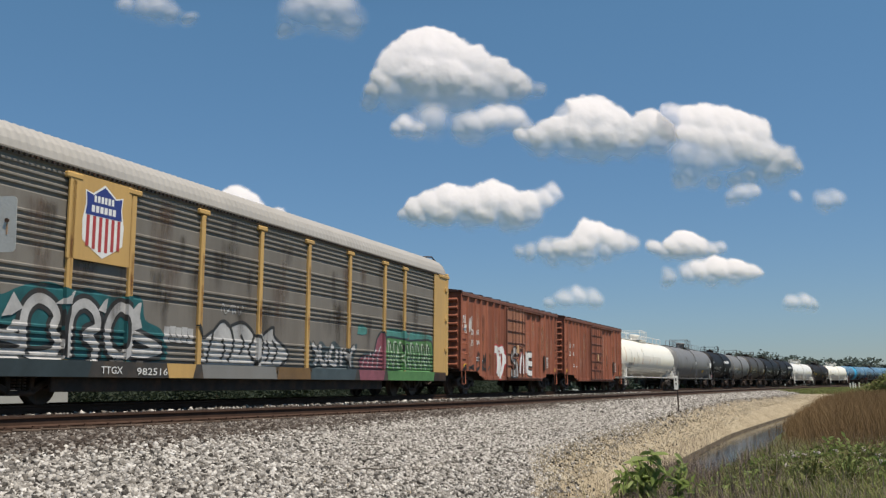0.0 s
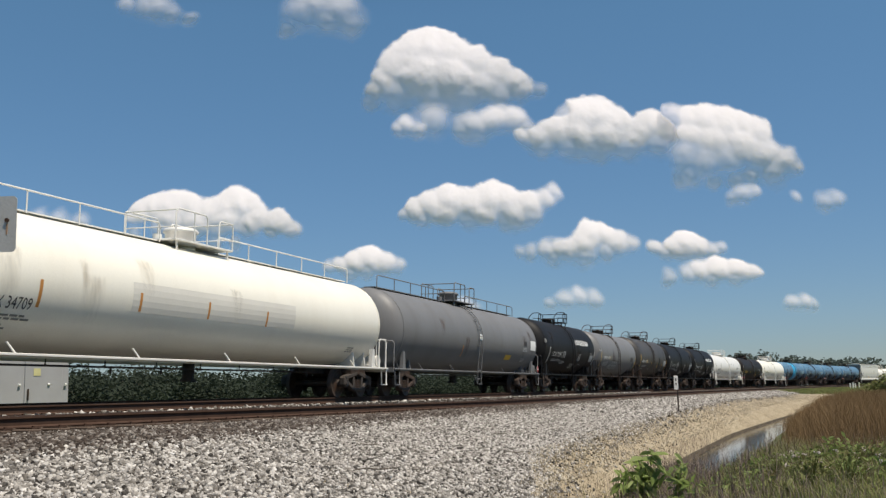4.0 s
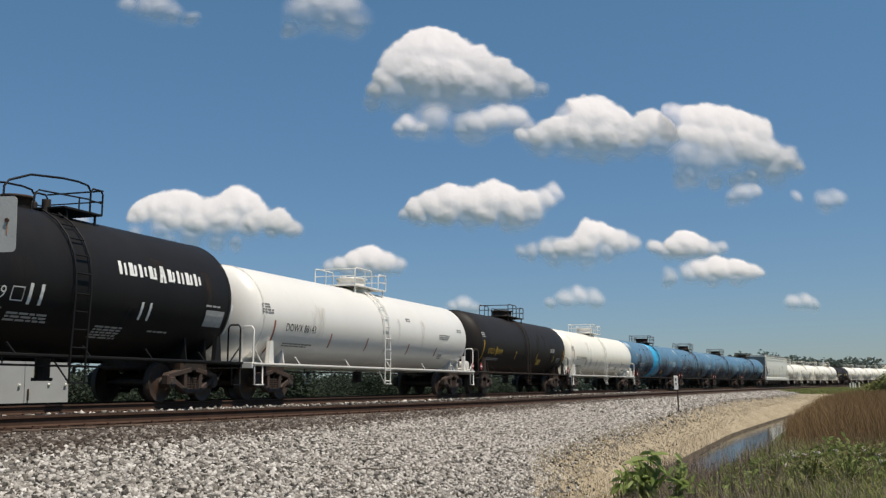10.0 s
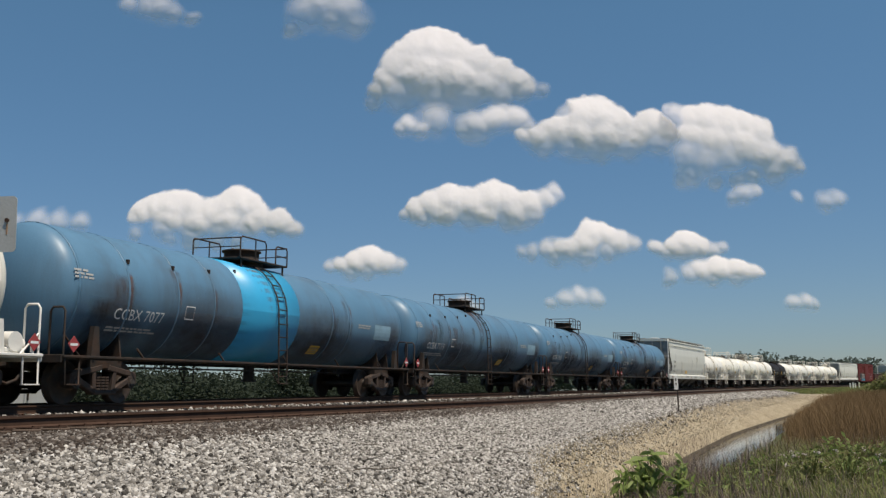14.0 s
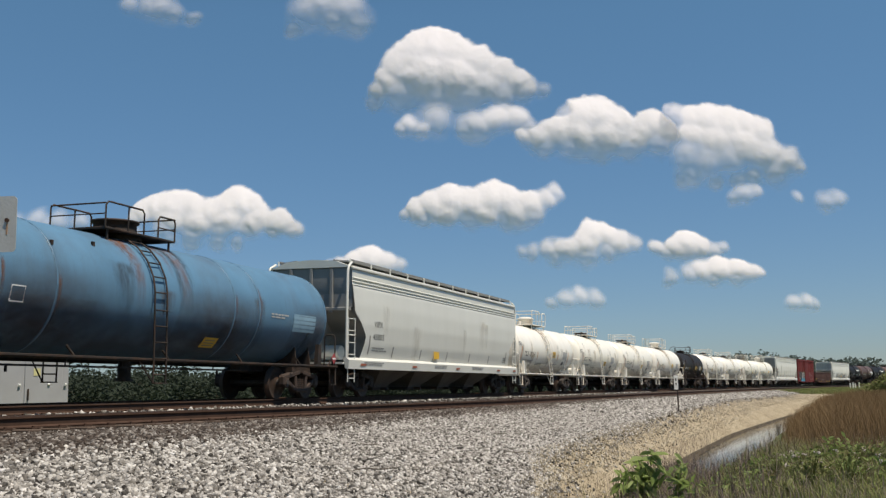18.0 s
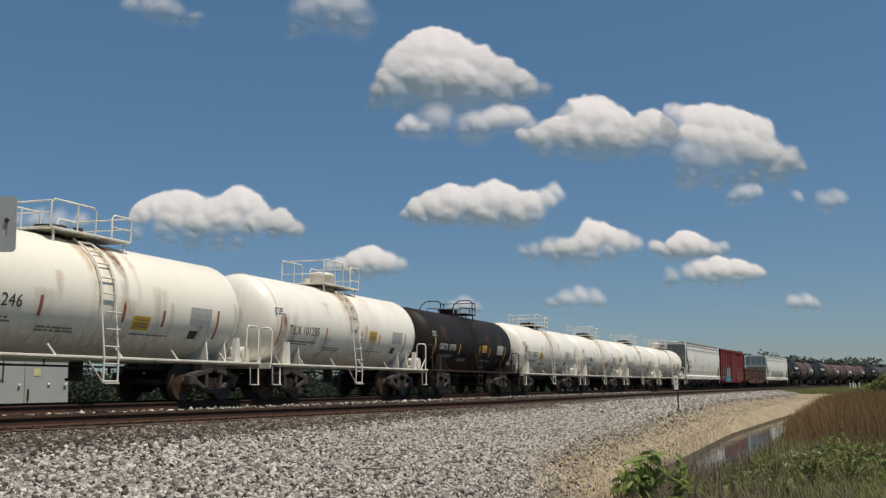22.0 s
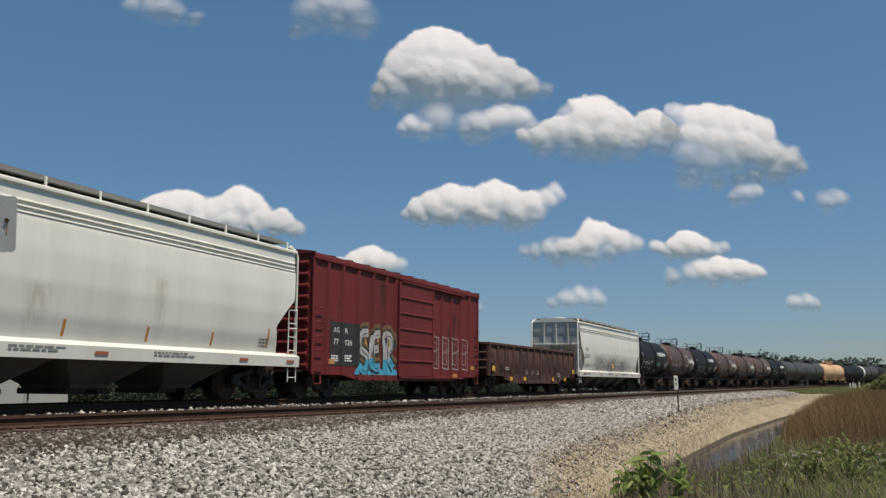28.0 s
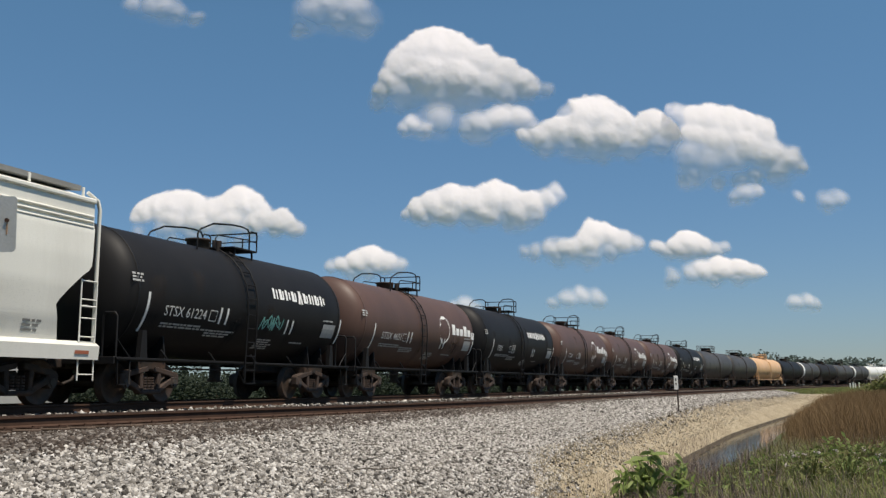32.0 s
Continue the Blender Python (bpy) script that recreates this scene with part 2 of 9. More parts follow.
M_BLACKBROWN = surface("brownish_black_paint", (0.019, 0.016, 0.0145), 0.55, 0, 0.2, 0.8, (0.05, 0.038, 0.03), 0.22, 0.05, streak=True, gloss=0.16)
M_BROWN = surface("faded_brown_paint", (0.10, 0.058, 0.046), 0.5, 0, 0.2, 0.8, (0.06, 0.042, 0.036), 0.5, 0.05, streak=True, gloss=0.25)
M_BLUE = surface("faded_blue_paint", (0.098, 0.208, 0.315), 0.42, 0, 0.15, 0.7, (0.075, 0.095, 0.115), 0.6, 0.05, streak=True, gloss=0.35)
M_CYAN = surface("fresh_blue_paint", (0.03, 0.38, 0.66), 0.4, 0, 0.08, 0.9, (0.02, 0.30, 0.55), 0.4, 0.03)
M_TAN = surface("tan_orange_paint", (0.62, 0.38, 0.20), 0.5, 0, 0.12, 0.8, (0.4, 0.24, 0.13), 0.4, 0.04, streak=True)
M_BOXBROWN = surface("oxide_brown_paint", (0.37, 0.135, 0.082), 0.7, 0, 0.25, 0.9, (0.10, 0.04, 0.028), 0.85, 0.08, streak=True, second=(0.25, 0.082, 0.05), gloss=0.2)
M_BOXFADE = surface("faded_oxide_paint", (0.40, 0.17, 0.095), 0.7, 0, 0.2, 0.9, (0.18, 0.07, 0.045), 0.7, 0.08, streak=True)
M_BOXDARK = surface("dark_oxide_paint", (0.18, 0.068, 0.044), 0.75, 0, 0.3, 1.5, (0.05, 0.03, 0.024), 0.7, 0.08)
M_BOXRED = surface("dark_red_paint", (0.165, 0.024, 0.024), 0.65, 0, 0.15, 0.8, (0.09, 0.022, 0.02), 0.5, 0.05, streak=True, gloss=0.25)
M_GON = surface("rusted_gondola_steel", (0.080, 0.031, 0.023), 0.8, 0, 0.35, 1.0, (0.030, 0.016, 0.014), 0.8, 0.15)
M_GALV = surface("weathered_galvanised_panel", (0.185, 0.168, 0.146), 0.65, 0.0, 0.16, 0.9, (0.12, 0.10, 0.08), 0.7, 0.04, streak=True)
M_ROOF = surface("galvanised_roof", (0.36, 0.34, 0.315), 0.6, 0.0, 0.12, 0.9, (0.32, 0.29, 0.25), 0.5, 0.04)
M_YELLOW = surface("yellow_ochre_paint", (0.58, 0.36, 0.125), 0.55, 0, 0.12, 1.0, (0.32, 0.2, 0.09), 0.5, 0.05, streak=True)
M_LETTERW = surface("white_lettering", (0.78, 0.78, 0.76), 0.6, 0, 0.1, 5, bump=0)
M_LETTERK = surface("black_lettering", (0.03, 0.03, 0.03), 0.6, 0, 0.1, 5, bump=0)
M_LETTERY = surface("yellow_lettering", (0.75, 0.47, 0.05), 0.6, 0, 0.1, 5, bump=0)
M_STRIPE = surface("yellow_reflector", (0.72, 0.42, 0.03), 0.5, 0, 0.1, 5, bump=0)
M_STRIPEW = surface("white_reflector", (0.80, 0.80, 0.77), 0.5, 0, 0.1, 5, bump=0)
M_STRIPER = surface("rust_red_reflector", (0.33, 0.10, 0.05), 0.6, 0, 0.1, 5, bump=0)
M_STRIPEO = surface("orange_reflector", (0.55, 0.24, 0.06), 0.6, 0, 0.1, 5, bump=0)
M_PALE = surface("pale_stencil", (0.42, 0.42, 0.41), 0.6, 0, 0.2, 8, bump=0)
M_PALEK = surface("dark_stencil", (0.22, 0.215, 0.20), 0.6, 0, 0.2, 8, bump=0)
M_RED = surface("red_placard", (0.34, 0.05, 0.05), 0.5, 0, 0.1, 5, bump=0)
M_TEAL = surface("teal_spray", (0.012, 0.105, 0.115), 0.6, 0, 0.3, 3, bump=0)
M_GREEN = surface("green_spray", (0.085, 0.225, 0.075), 0.6, 0, 0.3, 3, bump=0)
M_PINK = surface("pink_spray", (0.50, 0.13, 0.17), 0.6, 0, 0.3, 3, bump=0)
M_SKYB = surface("sky_blue_spray", (0.06, 0.38, 0.55), 0.6, 0, 0.25, 3, bump=0)
M_CHROMESP = surface("silver_spray", (0.50, 0.49, 0.48), 0.5, 0.1, 0.3, 3, bump=0)
M_NAVY = surface("navy_paint", (0.03, 0.05, 0.22), 0.5, 0, 0.1, 3, bump=0)
M_FLAGRED = surface("flag_red_paint", (0.42, 0.05, 0.05), 0.5, 0, 0.1, 3, bump=0)
M_DARKTEAL = surface("dark_teal_spray", (0.03, 0.045, 0.05), 0.6, 0, 0.3, 3, bump=0)
M_SLATEBLUE = surface("slate_spray", (0.06, 0.085, 0.095), 0.6, 0, 0.3, 3, bump=0)
M_PINKDULL = surface("dull_pink_spray", (0.26, 0.085, 0.11), 0.6, 0, 0.3, 3, bump=0)
M_TEALPALE = surface("pale_teal_spray", (0.07, 0.25, 0.22), 0.6, 0, 0.4, 3, bump=0)
M_PALEMINT = surface("pale_mint_spray", (0.48, 0.60, 0.46), 0.6, 0, 0.2, 3, bump=0)
M_OCHREDARK = surface("dull_ochre_paint", (0.20, 0.115, 0.045), 0.6, 0, 0.3, 2, (0.08, 0.06, 0.04), 0.6, 0.05)
M_SILLDARK = surface("dirty_sill_paint", (0.05, 0.045, 0.04), 0.65, 0, 0.3, 2, (0.16, 0.10, 0.05), 0.5, 0.05)
M_FITDIRTY = surface("dull_cream_fittings", (0.76, 0.73, 0.65), 0.5, 0, 0.15, 1.5, (0.36, 0.22, 0.12), 0.5, 0.05, streak=True)
M_PANELW = surface("repainted_panel", (0.72, 0.69, 0.62), 0.5, 0, 0.05, 0.8, (0.5, 0.46, 0.4), 0.2, 0.02)
M_RUSTPALE = surface("pale_rust_drip", (0.32, 0.20, 0.12), 0.8, 0, 0.4, 2, bump=0)
# Outlet bays: grime, over a base darkened to stand for the shade underneath.
M_BAYSHADE = surface("shaded_grimy_outlet_paint", (0.10, 0.088, 0.075), 0.8, 0, 0.3, 1.2, (0.05, 0.04, 0.034), 0.8, 0.05)
def stain_matter(name, colour, strength=0.9, streaky=True):
    """Rust, soot and dirt: streaky, and thinning out to nothing at the rim of its patch."""
    mat = bpy.data.materials.new(name)
    mat.use_nodes = True
    n, l = mat.node_tree.nodes, mat.node_tree.links
    bs, tr, mix, tex, mp, no, rim, k = n["Principled BSDF"], n.new("ShaderNodeBsdfTransparent"), n.new("ShaderNodeMixShader"), n.new("ShaderNodeTexCoord"), n.new("ShaderNodeMapping"), n.new("ShaderNodeTexNoise"), n.new("ShaderNodeAttribute"), n.new("ShaderNodeMath")
    ramp = n.new("ShaderNodeMapRange")
    rim.attribute_name = "fade"
    bs.inputs["Base Color"].default_value = (*colour, 1)
    bs.inputs["Roughness"].default_value, bs.inputs["Specular IOR Level"].default_value = 0.85, 0.15
    mp.inputs["Scale"].default_value = (1.0, 1.0, 0.22) if streaky else (0.16, 0.16, 0.3)
    no.inputs["Scale"].default_value, no.inputs["Detail"].default_value, no.inputs["Roughness"].default_value = 7.0, 6, 0.65
    l.new(tex.outputs["Object"], mp.inputs[0])
    l.new(mp.outputs[0], no.inputs["Vector"])
    ramp.inputs["From Min"].default_value, ramp.inputs["From Max"].default_value, ramp.inputs["To Max"].default_value = 0.32 if streaky else 0.1, 0.66, strength
    l.new(no.outputs[0], ramp.inputs["Value"])
    k.operation = "MULTIPLY"
    l.new(ramp.outputs["Result"], k.inputs[0])
    l.new(rim.outputs["Fac"], k.inputs[1])
    l.new(k.outputs[0], mix.inputs[0])
    l.new(tr.outputs[0], mix.inputs[1])
    l.new(bs.outputs[0], mix.inputs[2])
    l.new(mix.outputs[0], n["Material Output"].inputs[0])
    return mat


S_RUST = stain_matter("rust_wash", (0.20, 0.085, 0.04))
S_PALERUST = stain_matter("pale_rust_wash", (0.48, 0.32, 0.17), 0.55)
S_PALEDIRT = stain_matter("pale_dirt_wash", (0.42, 0.35, 0.27), 0.4)
S_FADE = stain_matter("chalky_fade", (0.47, 0.24, 0.165), 0.8)
S_SOOT = stain_matter("soot_wash", (0.045, 0.036, 0.032), 0.75)
S_BROWN = stain_matter("brown_dirt_wash", (0.12, 0.075, 0.055), 0.7)
S_HAZE = stain_matter("brown_haze", (0.085, 0.062, 0.055), 0.6, False)
S_GREY = stain_matter("grey_dust_wash", (0.30, 0.295, 0.29), 0.42, False)
LIFT = [0]


def stain(car, where, u, v, w, h, mat, name="rust_wash", run=True):
    """A patch of dirt w wide that runs down by h from v (or lies evenly round its middle)."""
    LIFT[0] = (LIFT[0] + 1) % 7
    e = 0.0026 + 0.00045 * LIFT[0]
    cols, rows = 6, max(6, int(h / 0.12))
    pts, fade = [], []
    for j in range(rows + 1):
        q = j / rows
        wide = (1.0 - 0.45 * q) if run else 1.0
        for i in range(cols + 1):
            a = 2.0 * i / cols - 1.0
            pts.append(where(u + a * wide * w / 2, v - q * h, e))
            down = min(1.0, q * 8) * (1 - q) ** 0.8 if run else math.sin(math.pi * q)
            fade.append(max(0.0, 1 - a * a) * down)
    ob = part(name, Shape().add(pts, [(j * (cols + 1) + i, j * (cols + 1) + i + 1, (j + 1) * (cols + 1) + i + 1, (j + 1) * (cols + 1) + i) for j in range(rows) for i in range(cols)], True), mat, car)
    ob.data.attributes.new("fade", "FLOAT", "POINT").data.foreach_set("value", fade)
    return ob


# ---------- lettering and flat marks ----------
FONT = {}


def letters(body, size, width=1.0):
    """Vertices and faces of a word, its left end at 0, standing on 0."""
    key = (body, size, width)
    if key not in FONT:
        cu = bpy.data.curves.new("word", "FONT")
        cu.body, cu.size, cu.resolution_u = body, size, 2
        ob = new("word", cu)
        bpy.context.view_layer.update()
        me = bpy.data.meshes.new_from_object(ob.evaluated_get(bpy.context.evaluated_depsgraph_get()))
        FONT[key] = ([(v.co.x * width, v.co.y) for v in me.vertices], [tuple(p.vertices) for p in me.polygons])
        bpy.data.objects.remove(ob)
        bpy.data.meshes.remove(me)
    return FONT[key]


class Round:
    """The near side of a tank as a surface to write on: u along the car, v up the shell from its mid-height."""

    def __init__(self, radius, zc):
        self.r, self.zc = radius, zc

    def __call__(self, u, v, e=0.006):
        a = v / self.r
        return (u, -(self.r + e) * math.cos(a), self.zc + (self.r + e) * math.sin(a))


class Flat:
    def __init__(self, y):
        self.y = y

    def __call__(self, u, v, e=0.006):
        return (u, self.y - e, v)


def write(shape, where, body, u, v, size, width=1.0):
    vs, fs = letters(body, size, width)
    shape.add([where(u + x, v + y) for x, y in vs], fs)
    return shape


def write_to(shape, where, body, u0, u1, v, h):
    """A word fitted between u0 and u1, with capitals h high."""
    vs, fs = letters(body, 1.0)
    lo, hi = min(p[0] for p in vs), max(p[0] for p in vs)
    top = max(p[1] for p in vs)
    shape.add([where(u0 + (x - lo) / (hi - lo) * (u1 - u0), v + y / top * h) for x, y in vs], fs)
    return shape


def patch(shape, where, u, v, w, h, e=0.006, lean=0.0):
    n = 1 if h < 0.25 else max(2, int(h / 0.12))
    pts = [where(u + d + lean * i / n, v + h * i / n, e) for i in range(n + 1) for d in (0, w)]
    shape.add(pts, [(2 * i, 2 * i + 1, 2 * i + 3, 2 * i + 2) for i in range(n)])
    return shape


def ribbon(shape, where, pts, w, e=0.006):
    """A stroke of even width through (u, v) points."""
    n, out = len(pts), []
    for i, (u, v) in enumerate(pts):
        a, b = pts[max(i - 1, 0)], pts[min(i + 1, n - 1)]
        du, dv = b[0] - a[0], b[1] - a[1]
        k = math.hypot(du, dv) or 1
        out += [where(u - dv / k * w / 2, v + du / k * w / 2, e), where(u + dv / k * w / 2, v - du / k * w / 2, e)]
    shape.add(out, [(2 * i, 2 * i + 1, 2 * i + 3, 2 * i + 2) for i in range(n - 1)])
    return shape


def outline(shape, where, pts, e=0.006):
    shape.add([where(u, v, e) for u, v in pts], [tuple(range(len(pts)))])
    return shape


def stencil(shape, where, u, v, w, rows, rng, h=0.045, gap=0.075):
    """Small writing that cannot be read: rows of broken bars."""
    for r in range(rows):
        x = u
        while x < u + w * rng.uniform(0.7, 1.0):
            k = rng.uniform(0.08, 0.3)
            patch(shape, where, x, v - r * gap, min(k, u + w - x), h)
            x += k + 0.04
    return shape


# ---------- running gear ----------
def bar(shape, a, b, w, d):
    """A flat bar in a plane y = const from a to b (x, z), w high and d thick."""
    (x0, y, z0), (x1, _, z1) = a, b
    k = math.hypot(x1 - x0, z1 - z0)
    m = Matrix.Rotation(-math.atan2(z1 - z0, x1 - x0), 4, "Y")
    return shape.box(((x0 + x1) / 2, y, (z0 + z1) / 2), (k, d, w), m, 0.02)


GEAR = {}


def make_gear():
    f = Shape()
    for sx in (-1, 1):
        bar(f, (sx * 0.10, 0, 0.78), (sx * 1.02, 0, 0.62), 0.13, 0.20)
        bar(f, (sx * 0.30, 0, 0.27), (sx * 0.82, 0, 0.52), 0.13, 0.18)
        bar(f, (sx * 0.30, 0, 0.24), (sx * 0.34, 0, 0.74), 0.12, 0.18)
        f.box((sx * 0.89, 0, 0.50), (0.30, 0.22, 0.26), None, 0.05)
        f.box((sx * 1.02, 0, 0.53), (0.10, 0.20, 0.26), None, 0.03)
    f.box((0, 0, 0.25), (0.72, 0.26, 0.10), None, 0.03)
    GEAR["frame"] = f
    b = Shape()
    b.cyl((0, -0.10, 0.457), (0, 0.24, 0.457), 0.125, 12)
    b.cyl((0, -0.13, 0.457), (0, -0.10, 0.457), 0.085, 10)
    GEAR["bearing"] = b
    g = Shape()
    for x in (-0.14, 0.0, 0.14):
        for i in range(5):
            g.cyl((x, 0, 0.31 + i * 0.06), (x, 0, 0.345 + i * 0.06), 0.065, 8)
    GEAR["springs"] = g
    w = Shape()
    for sy in (-1, 1):
        prof = [(0.12, 0.10), (0.16, 0.09), (0.30, 0.03), (0.38, 0.05), (0.44, 0.065), (0.457, 0.065), (0.457, -0.05), (0.485, -0.065), (0.485, -0.085), (0.44, -0.085), (0.38, -0.03), (0.30, -0.01), (0.16, -0.08), (0.12, -0.09)]
        n = 28
        w.rings([[(r * math.cos(2 * math.pi * j / n), sy * (0.755 + o), r * math.sin(2 * math.pi * j / n)) for j in range(n)] for r, o in prof], caps=False)
    w.cyl((0, -0.98, 0), (0, 0.98, 0), 0.085, 12)
    GEAR["wheel"] = w
    o = Shape().box((0, 0, 0.56), (0.36, 1.9, 0.24), None, 0.04).box((0, 0, 0.72), (0.5, 0.5, 0.14), None, 0.03)
    for sx in (-1, 1):
        o.box((sx * 0.40, 0, 0.40), (0.10, 1.5, 0.14), None, 0.03)
    GEAR["bolster"] = o
    for key, shape, mat in (("frame", f, M_TRUCK), ("frame_grey", f, M_TRUCK2), ("frame_black", f, M_STEEL), ("bearing", b, M_TRUCK2), ("springs", g, M_TRUCK), ("wheel", w, M_WHEEL), ("bolster", o, M_STEEL)):
        GEAR[key] = shape.mesh(key, mat)


make_gear()
WHEELSETS = {-1: [], 1: []}


def truck(car, x, tone="frame"):
    t = share("truck", GEAR["bolster"], car, Matrix.Translation((x, 0, 0)))
    for sy in (-1, 1):
        turn = Matrix.Translation((0, sy * 1.06, 0)) @ (Matrix() if sy < 0 else Matrix.Rotation(math.pi, 4, "Z"))
        share("side_frame", GEAR[tone], t, turn)
        for k in (-0.89, 0.89):
            share("bearing", GEAR["bearing"], t, turn @ Matrix.Translation((k, 0, 0)))
        share("spring_nest", GEAR["springs"], t, turn)
    for k in (-1, 1):
        w = share("wheelset", GEAR["wheel"], t, Matrix.Translation((k * 0.89, 0, 0.457)))
        WHEELSETS[k].append(w)
    return t


def coupler(car, x, sx):
    c = Shape().box((x - sx * 0.35, 0, 0.86), (0.7, 0.16, 0.20), None, 0.03).box((x - sx * 0.02, 0, 0.86), (0.26, 0.32, 0.28), None, 0.06)
    c.pipe([(x - sx * 0.5, -0.4, 0.8), (x - sx * 0.25, -0.38, 0.5), (x, -0.36, 0.42)], 0.035)
    part("coupler", c, M_STEEL, car)


CARS = []


def rail_car(name, label, a, b):
    """A car between the couplings a and b (places along the line at the start). Its own space: x from -length/2 to length/2."""
    car = thing(name, label, "rail car", "cars of the freight train")
    CARS.append((car, (a + b) / 2))
    return car, (b - a) / 2


def ladder(shape, xs, y, z0, z1, step=0.38, r=0.018):
    for x in xs:
        shape.cyl((x, y, z0), (x, y, z1), r, 6)
    z = z0 + 0.12
    while z < z1:
        shape.cyl((xs[0], y, z), (xs[1], y, z), r * 0.9, 6)
        z += step
    return shape


# ---------- tank cars ----------
def tank_car(name, label, a, b, radius, top, mat, fit_mat=None, dome="low", marks=(), stripes=(), stencils=(), letter=None, band=None, rails="loop",
             tone="frame", stripe_mat=None, seams=(), walk_top=False, head_stain=False, placards=0, seed=1, air_tank=True, extra=None, dome_at=-0.2, side_ladder=True, ladder_at=-0.35, ends=(0.0, -0.12)):
    car, half = rail_car(name, label, a, b)
    rng = random.Random(seed)
    fit_mat = fit_mat or mat
    letter = letter or M_LETTERW
    zc = top - radius
    bulge = radius * 0.45
    end = half - 0.30
    shell = half - 0.95
    left, right = shell + ends[0], shell + ends[1]
    n = 44
    rings = []
    for i in range(9):
        t = math.pi / 2 * i / 8
        rings.append((-left - bulge * math.cos(t), max(radius * math.sin(t) ** 0.9, 0.03)))
    rings += [(-left + (left + right) * i / 10, radius) for i in range(1, 10)]
    for i in range(9):
        t = math.pi / 2 * (8 - i) / 8
        rings.append((right + bulge * math.cos(t), max(radius * math.sin(t) ** 0.9, 0.03)))
    s = Shape().rings([[(x, r * math.cos(2 * math.pi * j / n), zc + r * math.sin(2 * math.pi * j / n)) for j in range(n)] for x, r in rings])
    part("tank", s, mat, car)

    def hoop(x0, x1, grow, a0=0.0, a1=2 * math.pi):
        m = 36
        h = Shape()
        lo, hi = [], []
        for x, r in ((x0, radius + grow * 0.2), (x0, radius + grow), (x1, radius + grow), (x1, radius + grow * 0.2)):
            lo.append([(x, -r * math.cos(a0 + (a1 - a0) * j / m), zc + r * math.sin(a0 + (a1 - a0) * j / m)) for j in range(m + 1)])
        h.rings(lo, close=False, caps=False)
        return h

    for x in (-left, right):
        part("weld_ring", hoop(x - 0.035, x + 0.035, 0.009), mat, car)
    for x in seams:
        part("weld_ring", hoop(x - 0.03, x + 0.03, 0.012), mat, car)
    if band:
        part("painted_band", hoop(band[0], band[1], 0.008), band[2], car, band[3])
    # underframe: draught sills, side walks with braces, end decks
    for sx in (-1, 1):
        part("stub_sill", Shape().box((sx * (end - 1.75), 0, 0.88), (3.5, 0.34, 0.26), None, 0.02), M_STEEL, car)
        part("body_bolster", Shape().box((sx * (half - 2.0), 0, 0.86), (1.1, 2.3, 0.24), None, 0.03), M_STEEL, car)
    for sy in (-1, 1):
        w = Shape().box((0, sy * 1.46, 0.975), (2 * end, 0.09, 0.055), None, 0.01).box((0, sy * 1.41, 0.94), (2 * end, 0.025, 0.05))
        part("side_walk", w, fit_mat, car)
        x = -shell * 0.78
        while x <= shell * 0.8:
            yy = sy * radius * 0.86
            part("brace", Shape().pipe([(x + 0.16, sy * 1.42, 0.97), (x, sy * 1.33, 1.20)], 0.026, 5), fit_mat, car)
            x += shell * 0.39
    for sx in (-1, 1):
        x = sx * end
        d = Shape().box((x - sx * 0.45, 0, 0.975), (0.9, 2.9, 0.05), None, 0.01).box((x, 0, 0.93), (0.06, 2.9, 0.16), None, 0.01)
        part("end_deck", d, fit_mat, car)
        xr = x - sx * 0.06
        h = Shape()
        for sy in (-1, 1):
            h.pipe([(xr, sy * 1.42, 0.96), (xr, sy * 1.42, 1.88), (xr, sy * 1.36, 1.96), (xr, sy * 1.12, 1.96), (xr, sy * 1.06, 1.88), (xr, sy * 1.06, 0.96)], 0.024)
        h.pipe([(xr - sx * 0.62, -1.42, 0.96), (xr - sx * 0.60, -1.43, 1.88), (xr - sx * 0.54, -1.43, 1.96), (xr, -1.42, 1.96)] if rails == "double" else [(xr, -1.42, 1.40), (xr - sx * 0.5, -1.42, 0.97)], 0.020)
        part("end_handrail", h, fit_mat, car)
        for sy in (-1, 1):
            st = Shape().pipe([(xr - sx * 0.02, sy * 1.45, 0.95), (xr - sx * 0.02, sy * 1.47, 0.42), (xr - sx * 0.44, sy * 1.47, 0.42), (xr - sx * 0.44, sy * 1.45, 0.95)], 0.022)
            st.box((xr - sx * 0.23, sy * 1.47, 0.42), (0.42, 0.10, 0.025))
            part("step", st, fit_mat, car)
        # saddle that carries the tank over the truck
        xs = sx * (half - 2.0)
        sd = Shape()
        for dx in (-0.42, 0.42):
            prof = [(-1.2, 1.0), (1.2, 1.0)] + [(1.16 * math.cos(t), zc - math.sqrt(max(radius ** 2 - (1.16 * math.cos(t)) ** 2, 0.02)) + 0.02) for t in (0.25, 0.8, 1.3, 1.84, 2.34, 2.89)]
            sd.prism(prof, xs + dx - 0.025, xs + dx + 0.025)
        part("saddle", sd, fit_mat, car)
        for sy in (-1, 1):
            p0 = (sx * (half - 1.35), sy * 1.34, 1.0)
            part("saddle_brace", Shape().prism([(p0[0] - 0.14, 0.98), (p0[0] + 0.14, 0.98), (p0[0] + 0.07, 1.62), (p0[0] - 0.07, 1.62)], sy * 1.40, sy * 1.28, "y"), fit_mat, car)
        truck(car, sx * (half - 2.0), tone)
        coupler(car, sx * half, sx)
